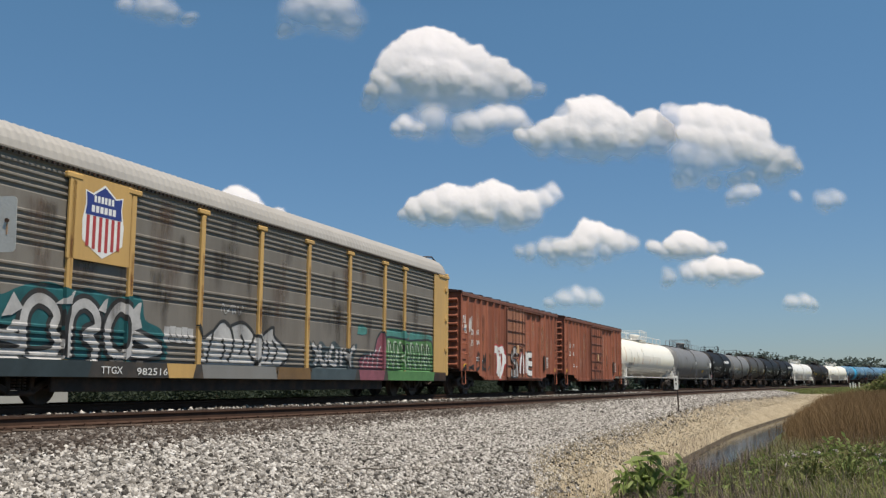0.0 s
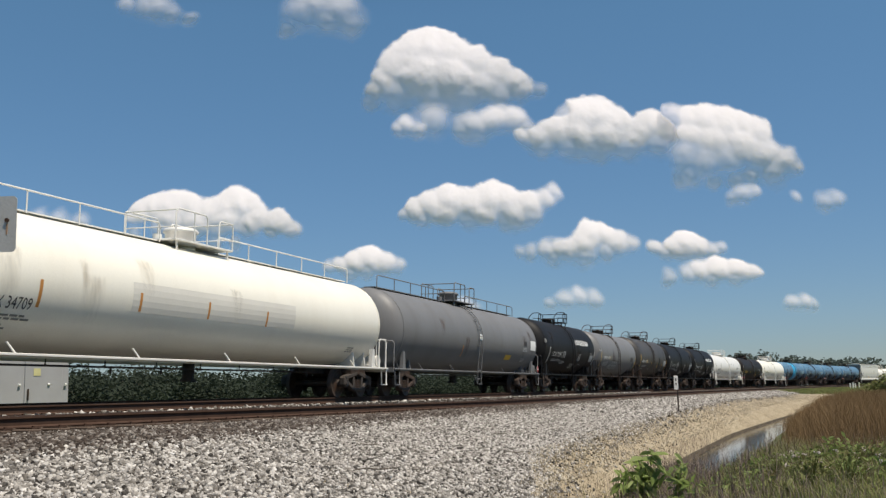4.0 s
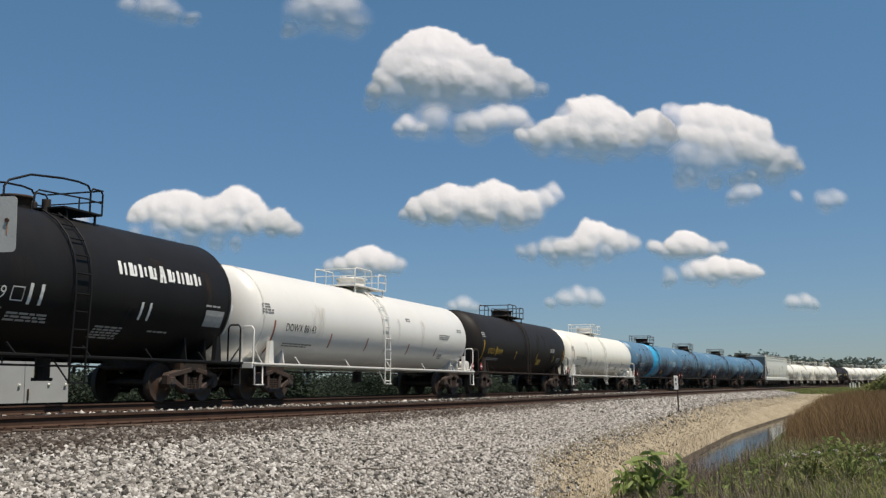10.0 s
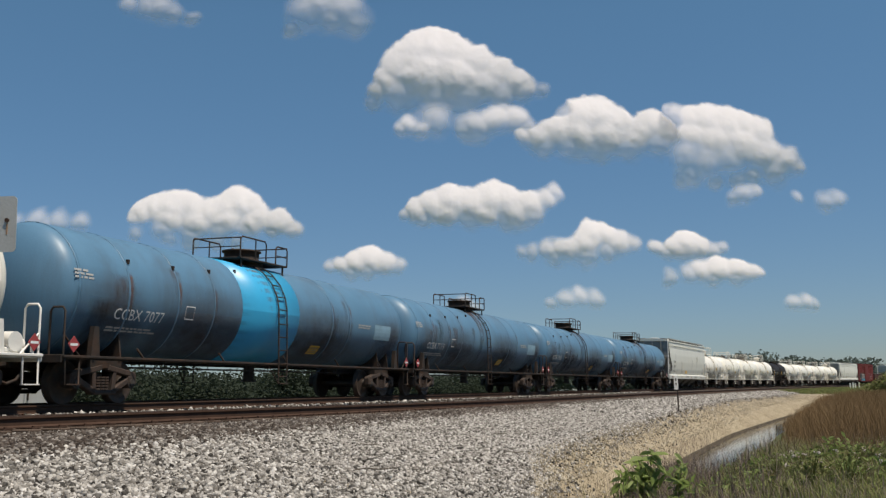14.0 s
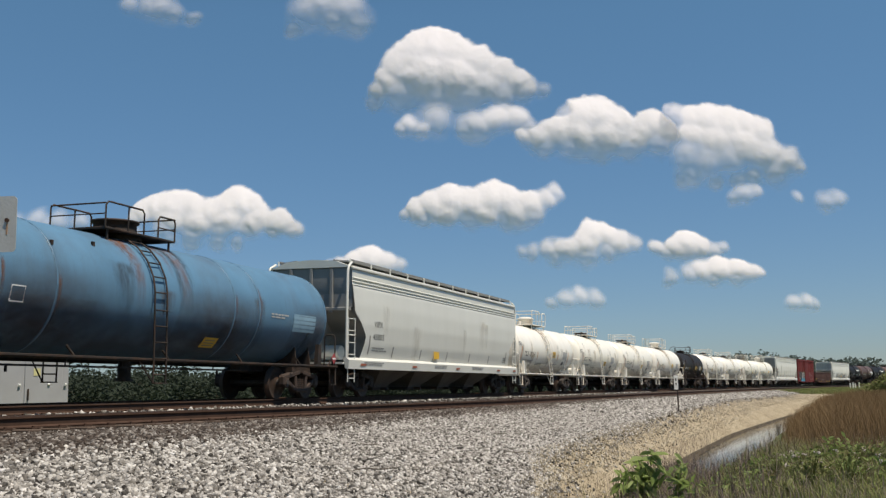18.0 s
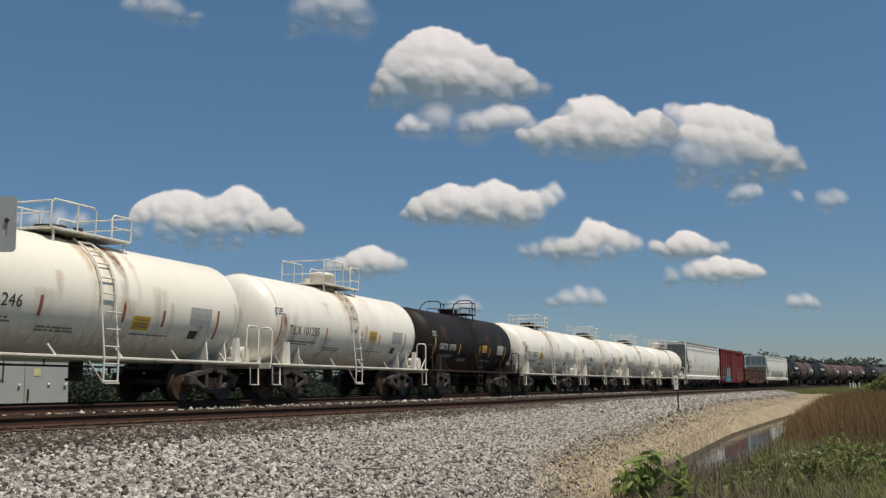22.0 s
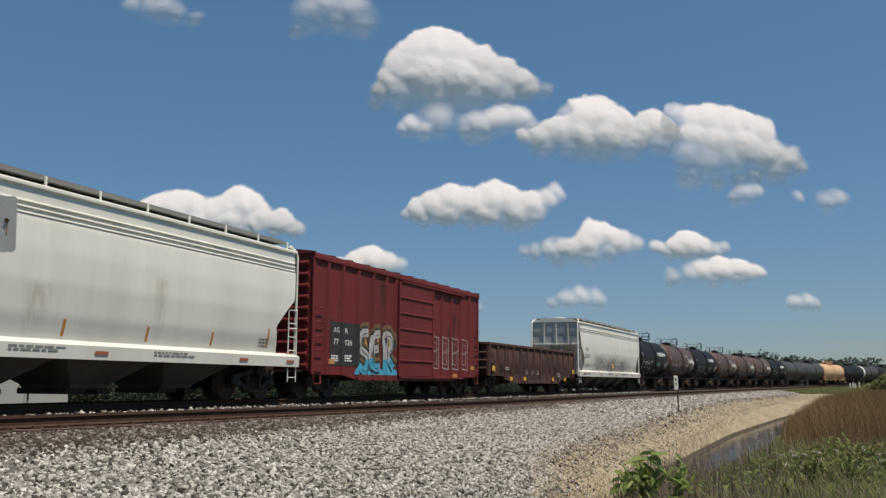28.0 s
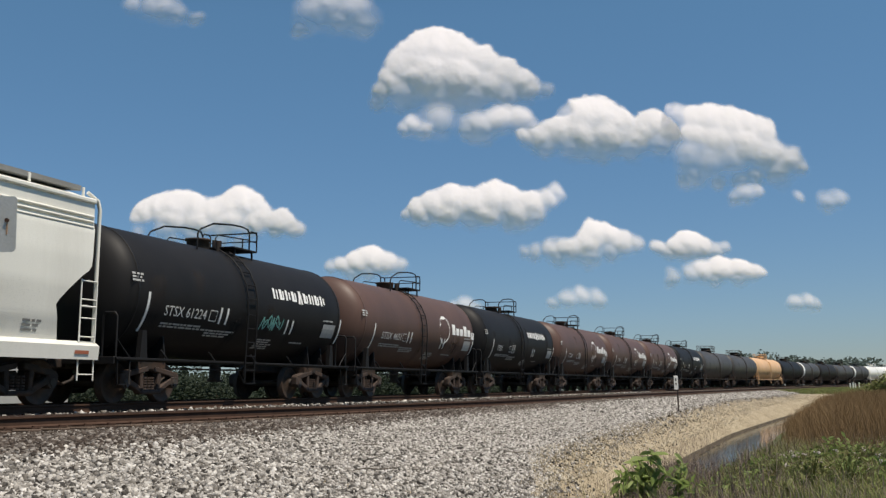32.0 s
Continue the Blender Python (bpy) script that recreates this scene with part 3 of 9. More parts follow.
    if air_tank:
        e = Shape().cyl((end - 0.62, -0.95, 1.22), (end - 0.62, -1.38, 1.22), 0.19, 14).box((end - 0.62, -1.1, 1.06), (0.5, 0.5, 0.10), None, 0.02)
        e.cyl((end - 0.16, -1.05, 1.17), (end - 0.80, -1.05, 1.17), 0.15, 12)
        part("air_reservoir", e, fit_mat, car)
        w = Shape()
        c = Vector((-end + 0.42, -0.55, 1.72))
        w.pipe([c + Vector((0, 0.28 * math.cos(t), 0.28 * math.sin(t))) for t in [2 * math.pi * i / 16 for i in range(17)]], 0.022)
        for i in range(3):
            t = math.pi * i / 3
            w.cyl(c - Vector((0, 0.27 * math.cos(t), 0.27 * math.sin(t))), c + Vector((0, 0.27 * math.cos(t), 0.27 * math.sin(t))), 0.016, 5)
        w.cyl(c, (c.x, c.y, 1.0), 0.03, 6)
        part("brake_wheel", w, fit_mat, car)
    pipes = Shape()
    for y, z in ((-0.35, 0.80), (0.45, 0.82)):
        pipes.pipe([(-half + 3.1, y, z), (half - 3.1, y, z)], 0.022, 5)
    x = -half + 3.3
    while x < half - 3.2:
        pipes.cyl((x, -0.35, 0.80), (x, -0.35, 1.0), 0.016, 5)
        if rng.random() < 0.4:
            pipes.cyl((x + 0.2, -0.35, 0.80), (x + 0.2, -0.35, 0.66), 0.03, 6)
        x += 1.9
    part("brake_pipes", pipes, M_STEEL, car)
    part("bottom_outlet", Shape().cyl((0.4, 0, 0.55), (0.4, 0, zc - radius + 0.1), 0.16, 10).cyl((0.4, 0, 0.48), (0.4, 0, 0.55), 0.22, 10), M_STEEL, car)
    # fittings on the top
    dx = dome_at
    px = 1.3
    low = dome == "low" and fit_mat in (M_BLACK, M_STEEL)
    hr = top + (0.66 if dome != "tall" else 0.84)
    g = 0.08
    d0, d1 = (dx + 0.1, dx + px) if low else (dx - px, dx + px)
    deck = Shape().box(((d0 + d1) / 2, 0, top + 0.07), (d1 - d0, 1.55, 0.05), None, 0.01)
    for x in (d0 + 0.15, d1 - 0.15):
        for sy in (-1, 1):
            deck.cyl((x, sy * 0.7, top - 0.25), (x, sy * 0.7, top + 0.07), 0.03, 5)
    part("top_deck", deck, fit_mat, car)
    for sy in (-1, 1):
        r = Shape()
        y = sy * 0.76
        if low:
            # an arched rail that rises from the shell, with a second one half as high
            foot, xe = top - 0.20, dx + px - 0.4
            r.pipe([(dx - px - 0.3, y, foot), (dx - px - 0.3, y, top + 0.20), (dx - px - 0.18, y, top + 0.34), (dx - px + 0.4, y, hr - 0.10), (dx, y, hr), (xe - 0.4, y, hr + 0.02), (xe - 0.1, y, hr - 0.01), (xe, y, hr - 0.12), (xe, y, top + 0.07)], 0.024)
            r.pipe([(dx - px + 0.5, y, foot + 0.1), (dx - px + 0.52, y, top + 0.2), (dx - px + 0.64, y, top + 0.29), (xe, y, top + 0.36)], 0.018)
            r.pipe([(xe - 0.35, y, top + 0.07), (xe - 0.35, y, top + 0.36)], 0.018)
            g = px - dx - 1.15
        else:
            r.pipe([(dx - px, y, top + 0.07), (dx - px, y, hr - 0.08), (dx - px + 0.08, y, hr), (dx + g - 0.08, y, hr), (dx + g, y, hr - 0.08), (dx + g, y, top + 0.07)], 0.022)
            r.cyl((dx - 0.5, y, top + 0.07), (dx - 0.5, y, hr), 0.02, 5)
        r.pipe([(dx + g + 0.55, y, top + 0.07), (dx + g + 0.55, y, hr - 0.12), (dx + g + 0.62, y, hr - 0.05), (dx + px - 0.06, y, hr - 0.05), (dx + px, y, hr - 0.12), (dx + px, y, top + 0.07)], 0.022)
        r.cyl((dx + g + 0.55, y, top + 0.34), (dx + px, y, top + 0.34), 0.018, 5)
        part("top_handrail", r, fit_mat, car)
    for sx in ((1,) if low else (-1, 1)):
        r = Shape().cyl((dx + sx * px, -0.76, hr - 0.04), (dx + sx * px, 0.76, hr - 0.04), 0.02, 5).cyl((dx + sx * px, -0.76, top + 0.38), (dx + sx * px, 0.76, top + 0.38), 0.016, 5)
        part("top_handrail", r, fit_mat, car)
    if dome == "tall":
        turned, dc = [(0.40, -0.1), (0.40, 0.40), (0.46, 0.41), (0.46, 0.47), (0.40, 0.52), (0.24, 0.56), (0.05, 0.57)], dx
        part("valve", Shape().cyl((dx - 0.85, 0.1, top), (dx - 0.85, 0.1, top + 0.28), 0.12, 10), fit_mat, car)
    elif dome == "bonnet":
        turned, dc = [(0.62, -0.1), (0.62, 0.06), (0.50, 0.07), (0.50, 0.36), (0.56, 0.37), (0.56, 0.42), (0.05, 0.44)], dx
    else:
        turned, dc = [(0.30, -0.1), (0.30, 0.18), (0.34, 0.185), (0.34, 0.24), (0.05, 0.25)], dx - 0.45
        part("valve", Shape().cyl((dx + 0.5, 0.1, top - 0.05), (dx + 0.5, 0.1, top + 0.34), 0.07, 8), M_STEEL, car)
        part("valve", Shape().cyl((dx + 0.15, -0.25, top - 0.05), (dx + 0.15, -0.25, top + 0.26), 0.09, 8), M_STEEL, car)
        part("valve_box", Shape().box((dx + 0.12, 0.2, top + 0.10), (0.30, 0.26, 0.3), None, 0.03), M_STEEL, car)
    d = Shape().rings([[(dc + r * math.cos(2 * math.pi * k / 18), r * math.sin(2 * math.pi * k / 18), top + h) for k in range(18)] for r, h in turned])
    part("manway_dome", d, fit_mat if dome != "low" else M_STEEL, car)
    if walk_top:
        for x0, x1 in ((-shell + 0.3, dx - px), (dx + px, shell - 0.3)):
            w = Shape().box(((x0 + x1) / 2, 0.0, top + 0.05), (x1 - x0, 0.45, 0.03))
            w.pipe([(x0, -0.3, top - 0.02), (x0, -0.3, top + 0.42), (x0 + 0.08, -0.3, top + 0.48), (x1 - 0.08, -0.3, top + 0.48), (x1, -0.3, top + 0.42), (x1, -0.3, top)], 0.02)
            k = x0 + 1.6
            while k < x1 - 0.5:
                w.cyl((k, -0.3, top), (k, -0.3, top + 0.48), 0.018, 5)
                k += 1.6
            part("top_walk", w, fit_mat, car)
    # ladders down both sides
    for sy in ((-1, 1) if side_ladder else ()):
        g = Shape()
        lx = (ladder_at - 0.23, ladder_at + 0.23)
        rr = radius + 0.07
        for x in lx:
            pts = [(x, sy * rr * math.cos(t), zc + rr * math.sin(t)) for t in [math.radians(q) for q in (66, 50, 34, 18, 5)]]
            pts += [(x, sy * (rr + 0.01), zc - 0.3), (x, sy * 1.53, 1.0), (x, sy * 1.53, 0.45)]
            g.pipe(pts, 0.022)
        for q in (60, 46, 32, 18, 4):
            t = math.radians(q)
            g.cyl((lx[0], sy * rr * math.cos(t), zc + rr * math.sin(t)), (lx[1], sy * rr * math.cos(t), zc + rr * math.sin(t)), 0.017, 5)
        z = zc - 0.30
        while z > 0.44:
            g.cyl((lx[0], sy * 1.54, z), (lx[1], sy * 1.54, z), 0.017, 5)
            z -= 0.36
        g.box(((lx[0] + lx[1]) / 2, sy * 1.54, 0.45), (lx[1] - lx[0], 0.1, 0.03))
        g.pipe([(lx[0], sy * 1.53, 0.45), (lx[0] - 0.45, sy * 1.46, 0.95)], 0.018)
        part("ladder", g, fit_mat, car)
    # marks on the near side
    where = Round(radius, zc)
    if marks:
        t = Shape()
        for body, x0, x1, v, h in marks:
            write_to(t, where, body, x0, x1, v, h)
        part("lettering", t, letter, car)
    if stencils:
        t = Shape()
        for x, v, w, rows in stencils:
            stencil(t, where, x, v, w, rows, rng)
        tagged(part("small_print", t, M_PALE if letter != M_LETTERK else M_PALEK, car), kind="stuff")
    for x, v, h in stripes:
        part("reflector_stripe", patch(Shape(), where, x, v, 0.085, h), stripe_mat or M_STRIPEW, car)
    if head_stain:
        for k in range(4):
            yv, wide = rng.uniform(-1.0, 0.7), rng.uniform(0.3, 0.7)

            def on_head(u, v, e=0.006):
                q = min((u * u + v * v) / radius ** 2, 0.97)
                return (-left - bulge * math.sqrt(1 - q) - 0.012 - e, u, zc + v)
            stain(car, on_head, yv, radius * rng.uniform(0.0, 0.4), wide, radius * rng.uniform(0.7, 1.0), S_RUST if k % 2 else S_BROWN)
    for i in range(placards):
        t = Shape()
        x = (end - 0.25, -end + 0.28, end - 0.62)[i]
        c = Vector((x, -1.49, 1.22))
        t.add([c + Vector(p) for p in ((-0.17, 0, 0), (0, 0, -0.17), (0.17, 0, 0), (0, 0, 0.17), (-0.17, 0.01, 0), (0, 0.01, -0.17), (0.17, 0.01, 0), (0, 0.01, 0.17))], [(0, 1, 2, 3), (7, 6, 5, 4), (0, 4, 5, 1), (1, 5, 6, 2), (2, 6, 7, 3), (3, 7, 4, 0)])
        p = part("placard", t, M_STRIPEW if i == 2 else M_RED, car, "white hazard diamond" if i == 2 else "red hazard diamond")
        q = Shape().add([c + Vector(w) + Vector((0, -0.004, 0)) for w in ((-0.11, 0, 0.02), (-0.11, 0, -0.03), (0.11, 0, -0.03), (0.11, 0, 0.02))], [(0, 1, 2, 3)])
        part("placard_bar", q, M_LETTERW if i != 2 else M_LETTERK, p)
        part("placard_holder", Shape().box((x, -1.44, 1.1), (0.05, 0.05, 0.3)), fit_mat, car)
    grim = S_SOOT if mat in (M_BLACK, M_BLACKBROWN, M_DKGREY) else S_PALEDIRT if mat in (M_WHITE, M_CREAM, M_WHITEDIRT) else S_BROWN
    for i in range(5):
        stain(car, where, rng.uniform(-shell + 0.6, shell - 0.6), rng.uniform(-0.4, 0.9), rng.uniform(0.3, 0.9), rng.uniform(0.6, 1.4), grim, "dirt_wash")
    if extra:
        extra(car, where, half)
    return car
# ---------- box cars, hoppers, gondola, car carrier ----------
def box_car(name, label, a, b, mat, eave, sill_mid, sill_end, door, posts, roof_mat, seed=1, extra=None, rods=True):
    car, half = rail_car(name, label, a, b)
    L = half - 0.85
    y = 1.48
    dark = M_BOXDARK if rods else mat
    door_mat = M_BOXFADE if "pink" in label else mat
    prof = [(-L, sill_end), (-L + 2.1, sill_end), (-L + 3.2, sill_mid), (L - 3.2, sill_mid), (L - 2.1, sill_end), (L, sill_end), (L, eave), (-L, eave)]
    for sy in (-1, 1):
        s = Shape().prism(prof, sy * (y - 0.06), sy * y, "y")
        part("side_wall", s, mat, car)
        part("top_rail", Shape().box((0, sy * (y + 0.03), eave - 0.07), (2 * L, 0.10, 0.15), None, 0.02), dark, car)
        part("side_sill", Shape().box((0, sy * (y + 0.015), sill_mid + 0.09), (2 * L - 6.2, 0.05, 0.18), None, 0.01), mat, car)
        for x in posts:
            lo = sill_end if abs(x) > L - 2.2 else sill_mid + 0.05 if abs(x) < L - 3.2 else (sill_end + sill_mid) / 2
            p = Shape().prism([(x - 0.10, -sy * -0.0), (x - 0.05, sy * 0.07), (x + 0.05, sy * 0.07), (x + 0.10, 0.0)], lo, eave - 0.14, "z")
            p.v = [(q[0], q[1] + sy * y, q[2]) for q in p.v]
            part("side_post", p, mat, car)
    for sx in (-1, 1):
        e = Shape().box((sx * (L - 0.03), 0, (eave + sill_end) / 2 + 0.05), (0.06, 2 * y - 0.1, eave - sill_end - 0.1))
        part("end_wall", e, mat, car)
        z = sill_end + 0.25
        while z < eave - 0.15:
            part("end_corrugation", Shape().cyl((sx * L, -y + 0.14, z), (sx * L, y - 0.14, z), 0.085, 8), mat, car)
            z += 0.34
        part("corner_post", Shape().box((sx * (L - 0.06), -y, (eave + sill_end) / 2), (0.16, 0.07, eave - sill_end), None, 0.02), mat, car)
        part("corner_post", Shape().box((sx * (L - 0.06), y, (eave + sill_end) / 2), (0.16, 0.07, eave - sill_end), None, 0.02), mat, car)
        g = Shape()
        for z in [sill_end + 0.3 + 0.42 * i for i in range(5)]:
            g.pipe([(sx * (L - 0.12), -y, z), (sx * (L - 0.12), -y - 0.10, z), (sx * (L - 0.58), -y - 0.10, z), (sx * (L - 0.58), -y, z)], 0.016, 5)
        part("grab_irons", g, mat, car)
        for sy in (-1, 1):
            st = Shape().pipe([(sx * (L - 0.1), sy * y, sill_end), (sx * (L - 0.1), sy * (y + 0.03), 0.45), (sx * (L - 0.55), sy * (y + 0.03), 0.45), (sx * (L - 0.55), sy * y, sill_end)], 0.025)
            part("step", st, mat, car)
        truck(car, sx * (half - 2.35), "frame_black")
        coupler(car, sx * half, sx)
        part("draught_sill", Shape().box((sx * (L + 0.2), 0, 0.88), (0.7, 0.5, 0.34), None, 0.03), M_STEEL, car)
        part("end_platform", Shape().box((sx * (L + 0.18), 0.0, sill_end + 0.1), (0.36, 2.4, 0.05)), M_STEEL, car)
    roof = Shape().prism([(-y - 0.05, eave), (y + 0.05, eave), (y + 0.05, eave + 0.05), (0, eave + 0.24), (-y - 0.05, eave + 0.05)], -L - 0.04, L + 0.04)
    part("roof", roof, roof_mat, car)
    for i in range(13):
        x = -L + 2 * L * i / 12
        part("roof_rib", Shape().prism([(-y - 0.055, eave + 0.03), (-y - 0.055, eave + 0.085), (0, eave + 0.275), (y + 0.055, eave + 0.085), (y + 0.055, eave + 0.03)], x - 0.05, x + 0.05), roof_mat, car)
    part("floor", Shape().box((0, 0, 1.02), (2 * L - 0.2, 2 * y - 0.14, 0.10)), M_STEEL, car)
    part("centre_sill", Shape().box((0, 0, 0.80), (2 * L, 0.45, 0.4)), M_STEEL, car)
    # the sliding door
    d0, d1 = door
    for sy in (-1, 1):
        yy = sy * (y + 0.05)
        z0, z1 = sill_mid + 0.16, eave - 0.22
        dr = part("door", Shape().box(((d0 + d1) / 2, yy, (z0 + z1) / 2), (d1 - d0, 0.09, z1 - z0), None, 0.015), door_mat, car)
        for i in range(1, 6):
            z = z0 + (z1 - z0) * i / 6
            part("door_rib", Shape().box(((d0 + d1) / 2, yy + sy * 0.05, z), (d1 - d0 - 0.08, 0.06, 0.075), None, 0.02), dark, dr)
        for x in (d0 + 0.04, d1 - 0.04):
            part("door_edge", Shape().box((x, yy + sy * 0.05, (z0 + z1) / 2), (0.09, 0.05, z1 - z0), None, 0.01), dark, dr)
        if rods:
            for k in (0.25, 0.78):
                x = d0 + (d1 - d0) * k
                part("lock_rod", Shape().cyl((x, yy + sy * 0.12, z0), (x, yy + sy * 0.12, z1 + 0.1), 0.022, 6).box((x, yy + sy * 0.11, z0 + 0.5), (0.14, 0.06, 0.16), None, 0.02), dark, dr)
            for k in (0.42, 0.60):
                x = d0 + (d1 - d0) * k
                part("lock_rod", Shape().cyl((x, yy + sy * 0.11, z0), (x, yy + sy * 0.11, z1 + 0.1), 0.018, 6), dark, dr)
            for k, z in ((0.30, 0.9), (0.66, 1.5)):
                part("lock_bar", Shape().box((d0 + (d1 - d0) * (k + 0.08), yy + sy * 0.12, z0 + z), (0.75, 0.05, 0.07), None, 0.015), dark, dr)
            part("door_placard", Shape().box(((d0 + d1) / 2 + 0.15, yy + sy * 0.10, z0 + 1.35), (0.34, 0.02, 0.40)), M_TAN, dr)
        part("door_track", Shape().box((d1 + 0.2, sy * (y + 0.05), sill_mid + 0.13), (2 * (d1 - d0), 0.10, 0.06)), dark, car)
        part("door_header", Shape().box((d1 + 0.2, sy * (y + 0.07), eave - 0.2), (2 * (d1 - d0), 0.14, 0.06)), dark, car)
    rng = random.Random(seed + int(a))
    face = Flat(-y - 0.001)
    for i in range(16):
        x = rng.uniform(-L + 0.4, L - 0.4)
        if not d0 - 0.5 < x < d1 + 0.5:
            stain(car, face, x, rng.uniform(1.8, eave - 0.15), rng.uniform(0.3, 1.1), rng.uniform(0.9, 2.2), S_SOOT if i % 3 == 0 else S_RUST if rods else S_BROWN, "dirt_wash")
    for x0, x1 in zip(posts[:-1], posts[1:]) if rods else ():
        if rng.random() < 0.7 and not (x0 < d1 and x1 > d0):
            stain(car, face, (x0 + x1) / 2, rng.uniform(2.6, eave - 0.3), (x1 - x0) * 0.9, rng.uniform(1.0, 2.4), S_FADE, "chalky_fade", False)
    if extra:
        extra(car, Flat(-y - 0.006), half, L)
    return car


def hopper_car(name, label, a, b, mat, end_mat, marks, seed=1, stripes=(), extra=None, smudge=False):
    car, half = rail_car(name, label, a, b)
    L = half - 0.62
    rng = random.Random(seed)

    # the body: an eave box over sides that swell and draw in, cut away by curved slope sheets at the ends
    prof = [(1.40, 1.22), (1.52, 1.75), (1.575, 2.4), (1.575, 3.0), (1.53, 3.62), (1.50, 3.64), (1.50, 4.16), (1.42, 4.22)]

    def reach(z):
        """How far the side goes towards the end at the height z."""
        if z > 3.62:
            return L - 0.02
        if z > 2.75:
            return L - 0.02 - 0.10 * (3.62 - z) / 0.87
        return L - 0.12 - 0.95 * min(1.0, (2.75 - z) / 0.75) ** 0.8 + 0.25 * max(0.0, (2.0 - z) / 0.8)
    for sy in (-1, 1):
        s = Shape()
        rows = []
        zs = [1.22 + (4.22 - 1.22) * i / 28 for i in range(29)]
        for z in zs:
            for k in range(len(prof) - 1):
                if prof[k][1] <= z <= prof[k + 1][1] + 1e-6:
                    u = (z - prof[k][1]) / (prof[k + 1][1] - prof[k][1])
                    yy = prof[k][0] + (prof[k + 1][0] - prof[k][0]) * u
                    break
            r = reach(z)
            rows.append([(-r + 2 * r * i / 12, sy * yy, z) for i in range(13)])
        s.rings(rows, close=False, caps=False)
        part("side_sheet", s, mat, car)
        for z in (3.60, 3.71, 3.82):
            part("side_rib", Shape().box((0, sy * 1.515, z + 0.03), (2 * L - 0.1, 0.06, 0.055), None, 0.02), mat, car)
        part("eave_rail", Shape().box((0, sy * 1.50, 4.18), (2 * L, 0.10, 0.11), None, 0.03), mat, car)
        sill = Shape().prism([(sy * 1.46, 0.92), (sy * 1.56, 0.92), (sy * 1.58, 1.20), (sy * 1.44, 1.29), (sy * 1.36, 1.29)], -L - 0.25, L + 0.25)
        part("side_sill", sill, mat, car)
    for sx in (-1, 1):
        # slope sheet and end bulkhead; end_mat carries the ends' shade in its colour
        rows = []
        for i in range(13):
            z = 1.25 + 2.9 * i / 12
            r = reach(z) - 0.02
            w = 1.36 if z < 1.6 else 1.5
            rows.append([(sx * (r - 0.35 * max(0, 1 - (z - 1.25) / 2.0)), -w + 2 * w * j / 4, z) for j in range(5)])
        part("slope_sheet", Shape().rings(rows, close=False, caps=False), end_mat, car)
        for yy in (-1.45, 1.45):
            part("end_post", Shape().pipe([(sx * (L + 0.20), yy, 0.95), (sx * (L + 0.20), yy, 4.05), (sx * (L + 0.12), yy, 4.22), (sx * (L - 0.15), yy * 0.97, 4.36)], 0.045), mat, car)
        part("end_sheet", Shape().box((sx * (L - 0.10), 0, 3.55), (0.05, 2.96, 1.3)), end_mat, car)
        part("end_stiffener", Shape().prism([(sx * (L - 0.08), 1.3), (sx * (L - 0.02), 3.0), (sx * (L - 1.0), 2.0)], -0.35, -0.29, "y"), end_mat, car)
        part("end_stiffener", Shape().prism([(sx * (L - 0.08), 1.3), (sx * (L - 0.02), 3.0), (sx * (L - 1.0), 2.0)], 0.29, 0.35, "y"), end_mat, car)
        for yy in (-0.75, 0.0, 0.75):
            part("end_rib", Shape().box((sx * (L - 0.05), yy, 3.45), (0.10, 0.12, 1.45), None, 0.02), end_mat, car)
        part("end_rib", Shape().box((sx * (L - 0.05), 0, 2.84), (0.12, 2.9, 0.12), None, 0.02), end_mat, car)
        part("end_deck", Shape().box((sx * (L - 0.2), 0, 1.10), (1.1, 2.8, 0.06)), mat, car)
        part("brake_tank", Shape().cyl((sx * (L - 0.55), -0.9, 1.45), (sx * (L - 0.55), -0.2, 1.45), 0.24, 12), mat, car)
        g = ladder(Shape(), (sx * (L - 0.30), sx * (L + 0.18)), -1.50, 0.5, 2.55)
        g.pipe([(sx * (L - 0.30), -1.50, 2.0), (sx * (L + 0.18), -1.50, 2.0)], 0.02)
        part("ladder", g, mat, car)
        part("ladder", ladder(Shape(), (sx * (L - 0.30), sx * (L + 0.18)), 1.50, 0.5, 2.55), mat, car)
        truck(car, sx * (half - 2.1), "frame_black")
        coupler(car, sx * half, sx)
    roof = Shape().prism([(-1.48, 4.2), (1.48, 4.2), (0.9, 4.42), (0, 4.47), (-0.9, 4.42)], -L, L)
    part("roof", roof, mat, car)
    hb = Shape().box((0, 0, 4.48), (2 * L - 1.2, 0.65, 0.10), None, 0.03)
    part("hatch", hb, mat, car)
    for yy in (-0.98, 0.98):
        part("running_board", Shape().box((0, yy, 4.44), (2 * L - 0.5, 0.62, 0.05), Matrix.Rotation(0.10 * (1 if yy < 0 else -1), 4, "X")), M_SHADEGREY, car)
        part("board_edge", Shape().box((0, yy * 1.33, 4.44), (2 * L - 0.5, 0.03, 0.10)), M_SHADEGREY, car)
        for i in range(12):
            x = -L + 0.2 + (2 * L - 0.4) * i / 11
            part("board_bracket", Shape().box((x, yy * 1.36, 4.34), (0.05, 0.05, 0.26), None, 0.01), mat, car)
    # outlet bays
    bays = 4
    w = (2 * L - 5.4) / bays
    for i in range(bays):
        x = -L + 2.7 + w * (i + 0.5)
        s = Shape().rings([[(x - w * k, -1.35 * q, z), (x + w * k, -1.35 * q, z), (x + w * k, 1.35 * q, z), (x - w * k, 1.35 * q, z)] for k, q, z in ((0.495, 1.0, 1.2), (0.46, 0.95, 0.95), (0.20, 0.5, 0.42), (0.18, 0.45, 0.30))], smooth=False)
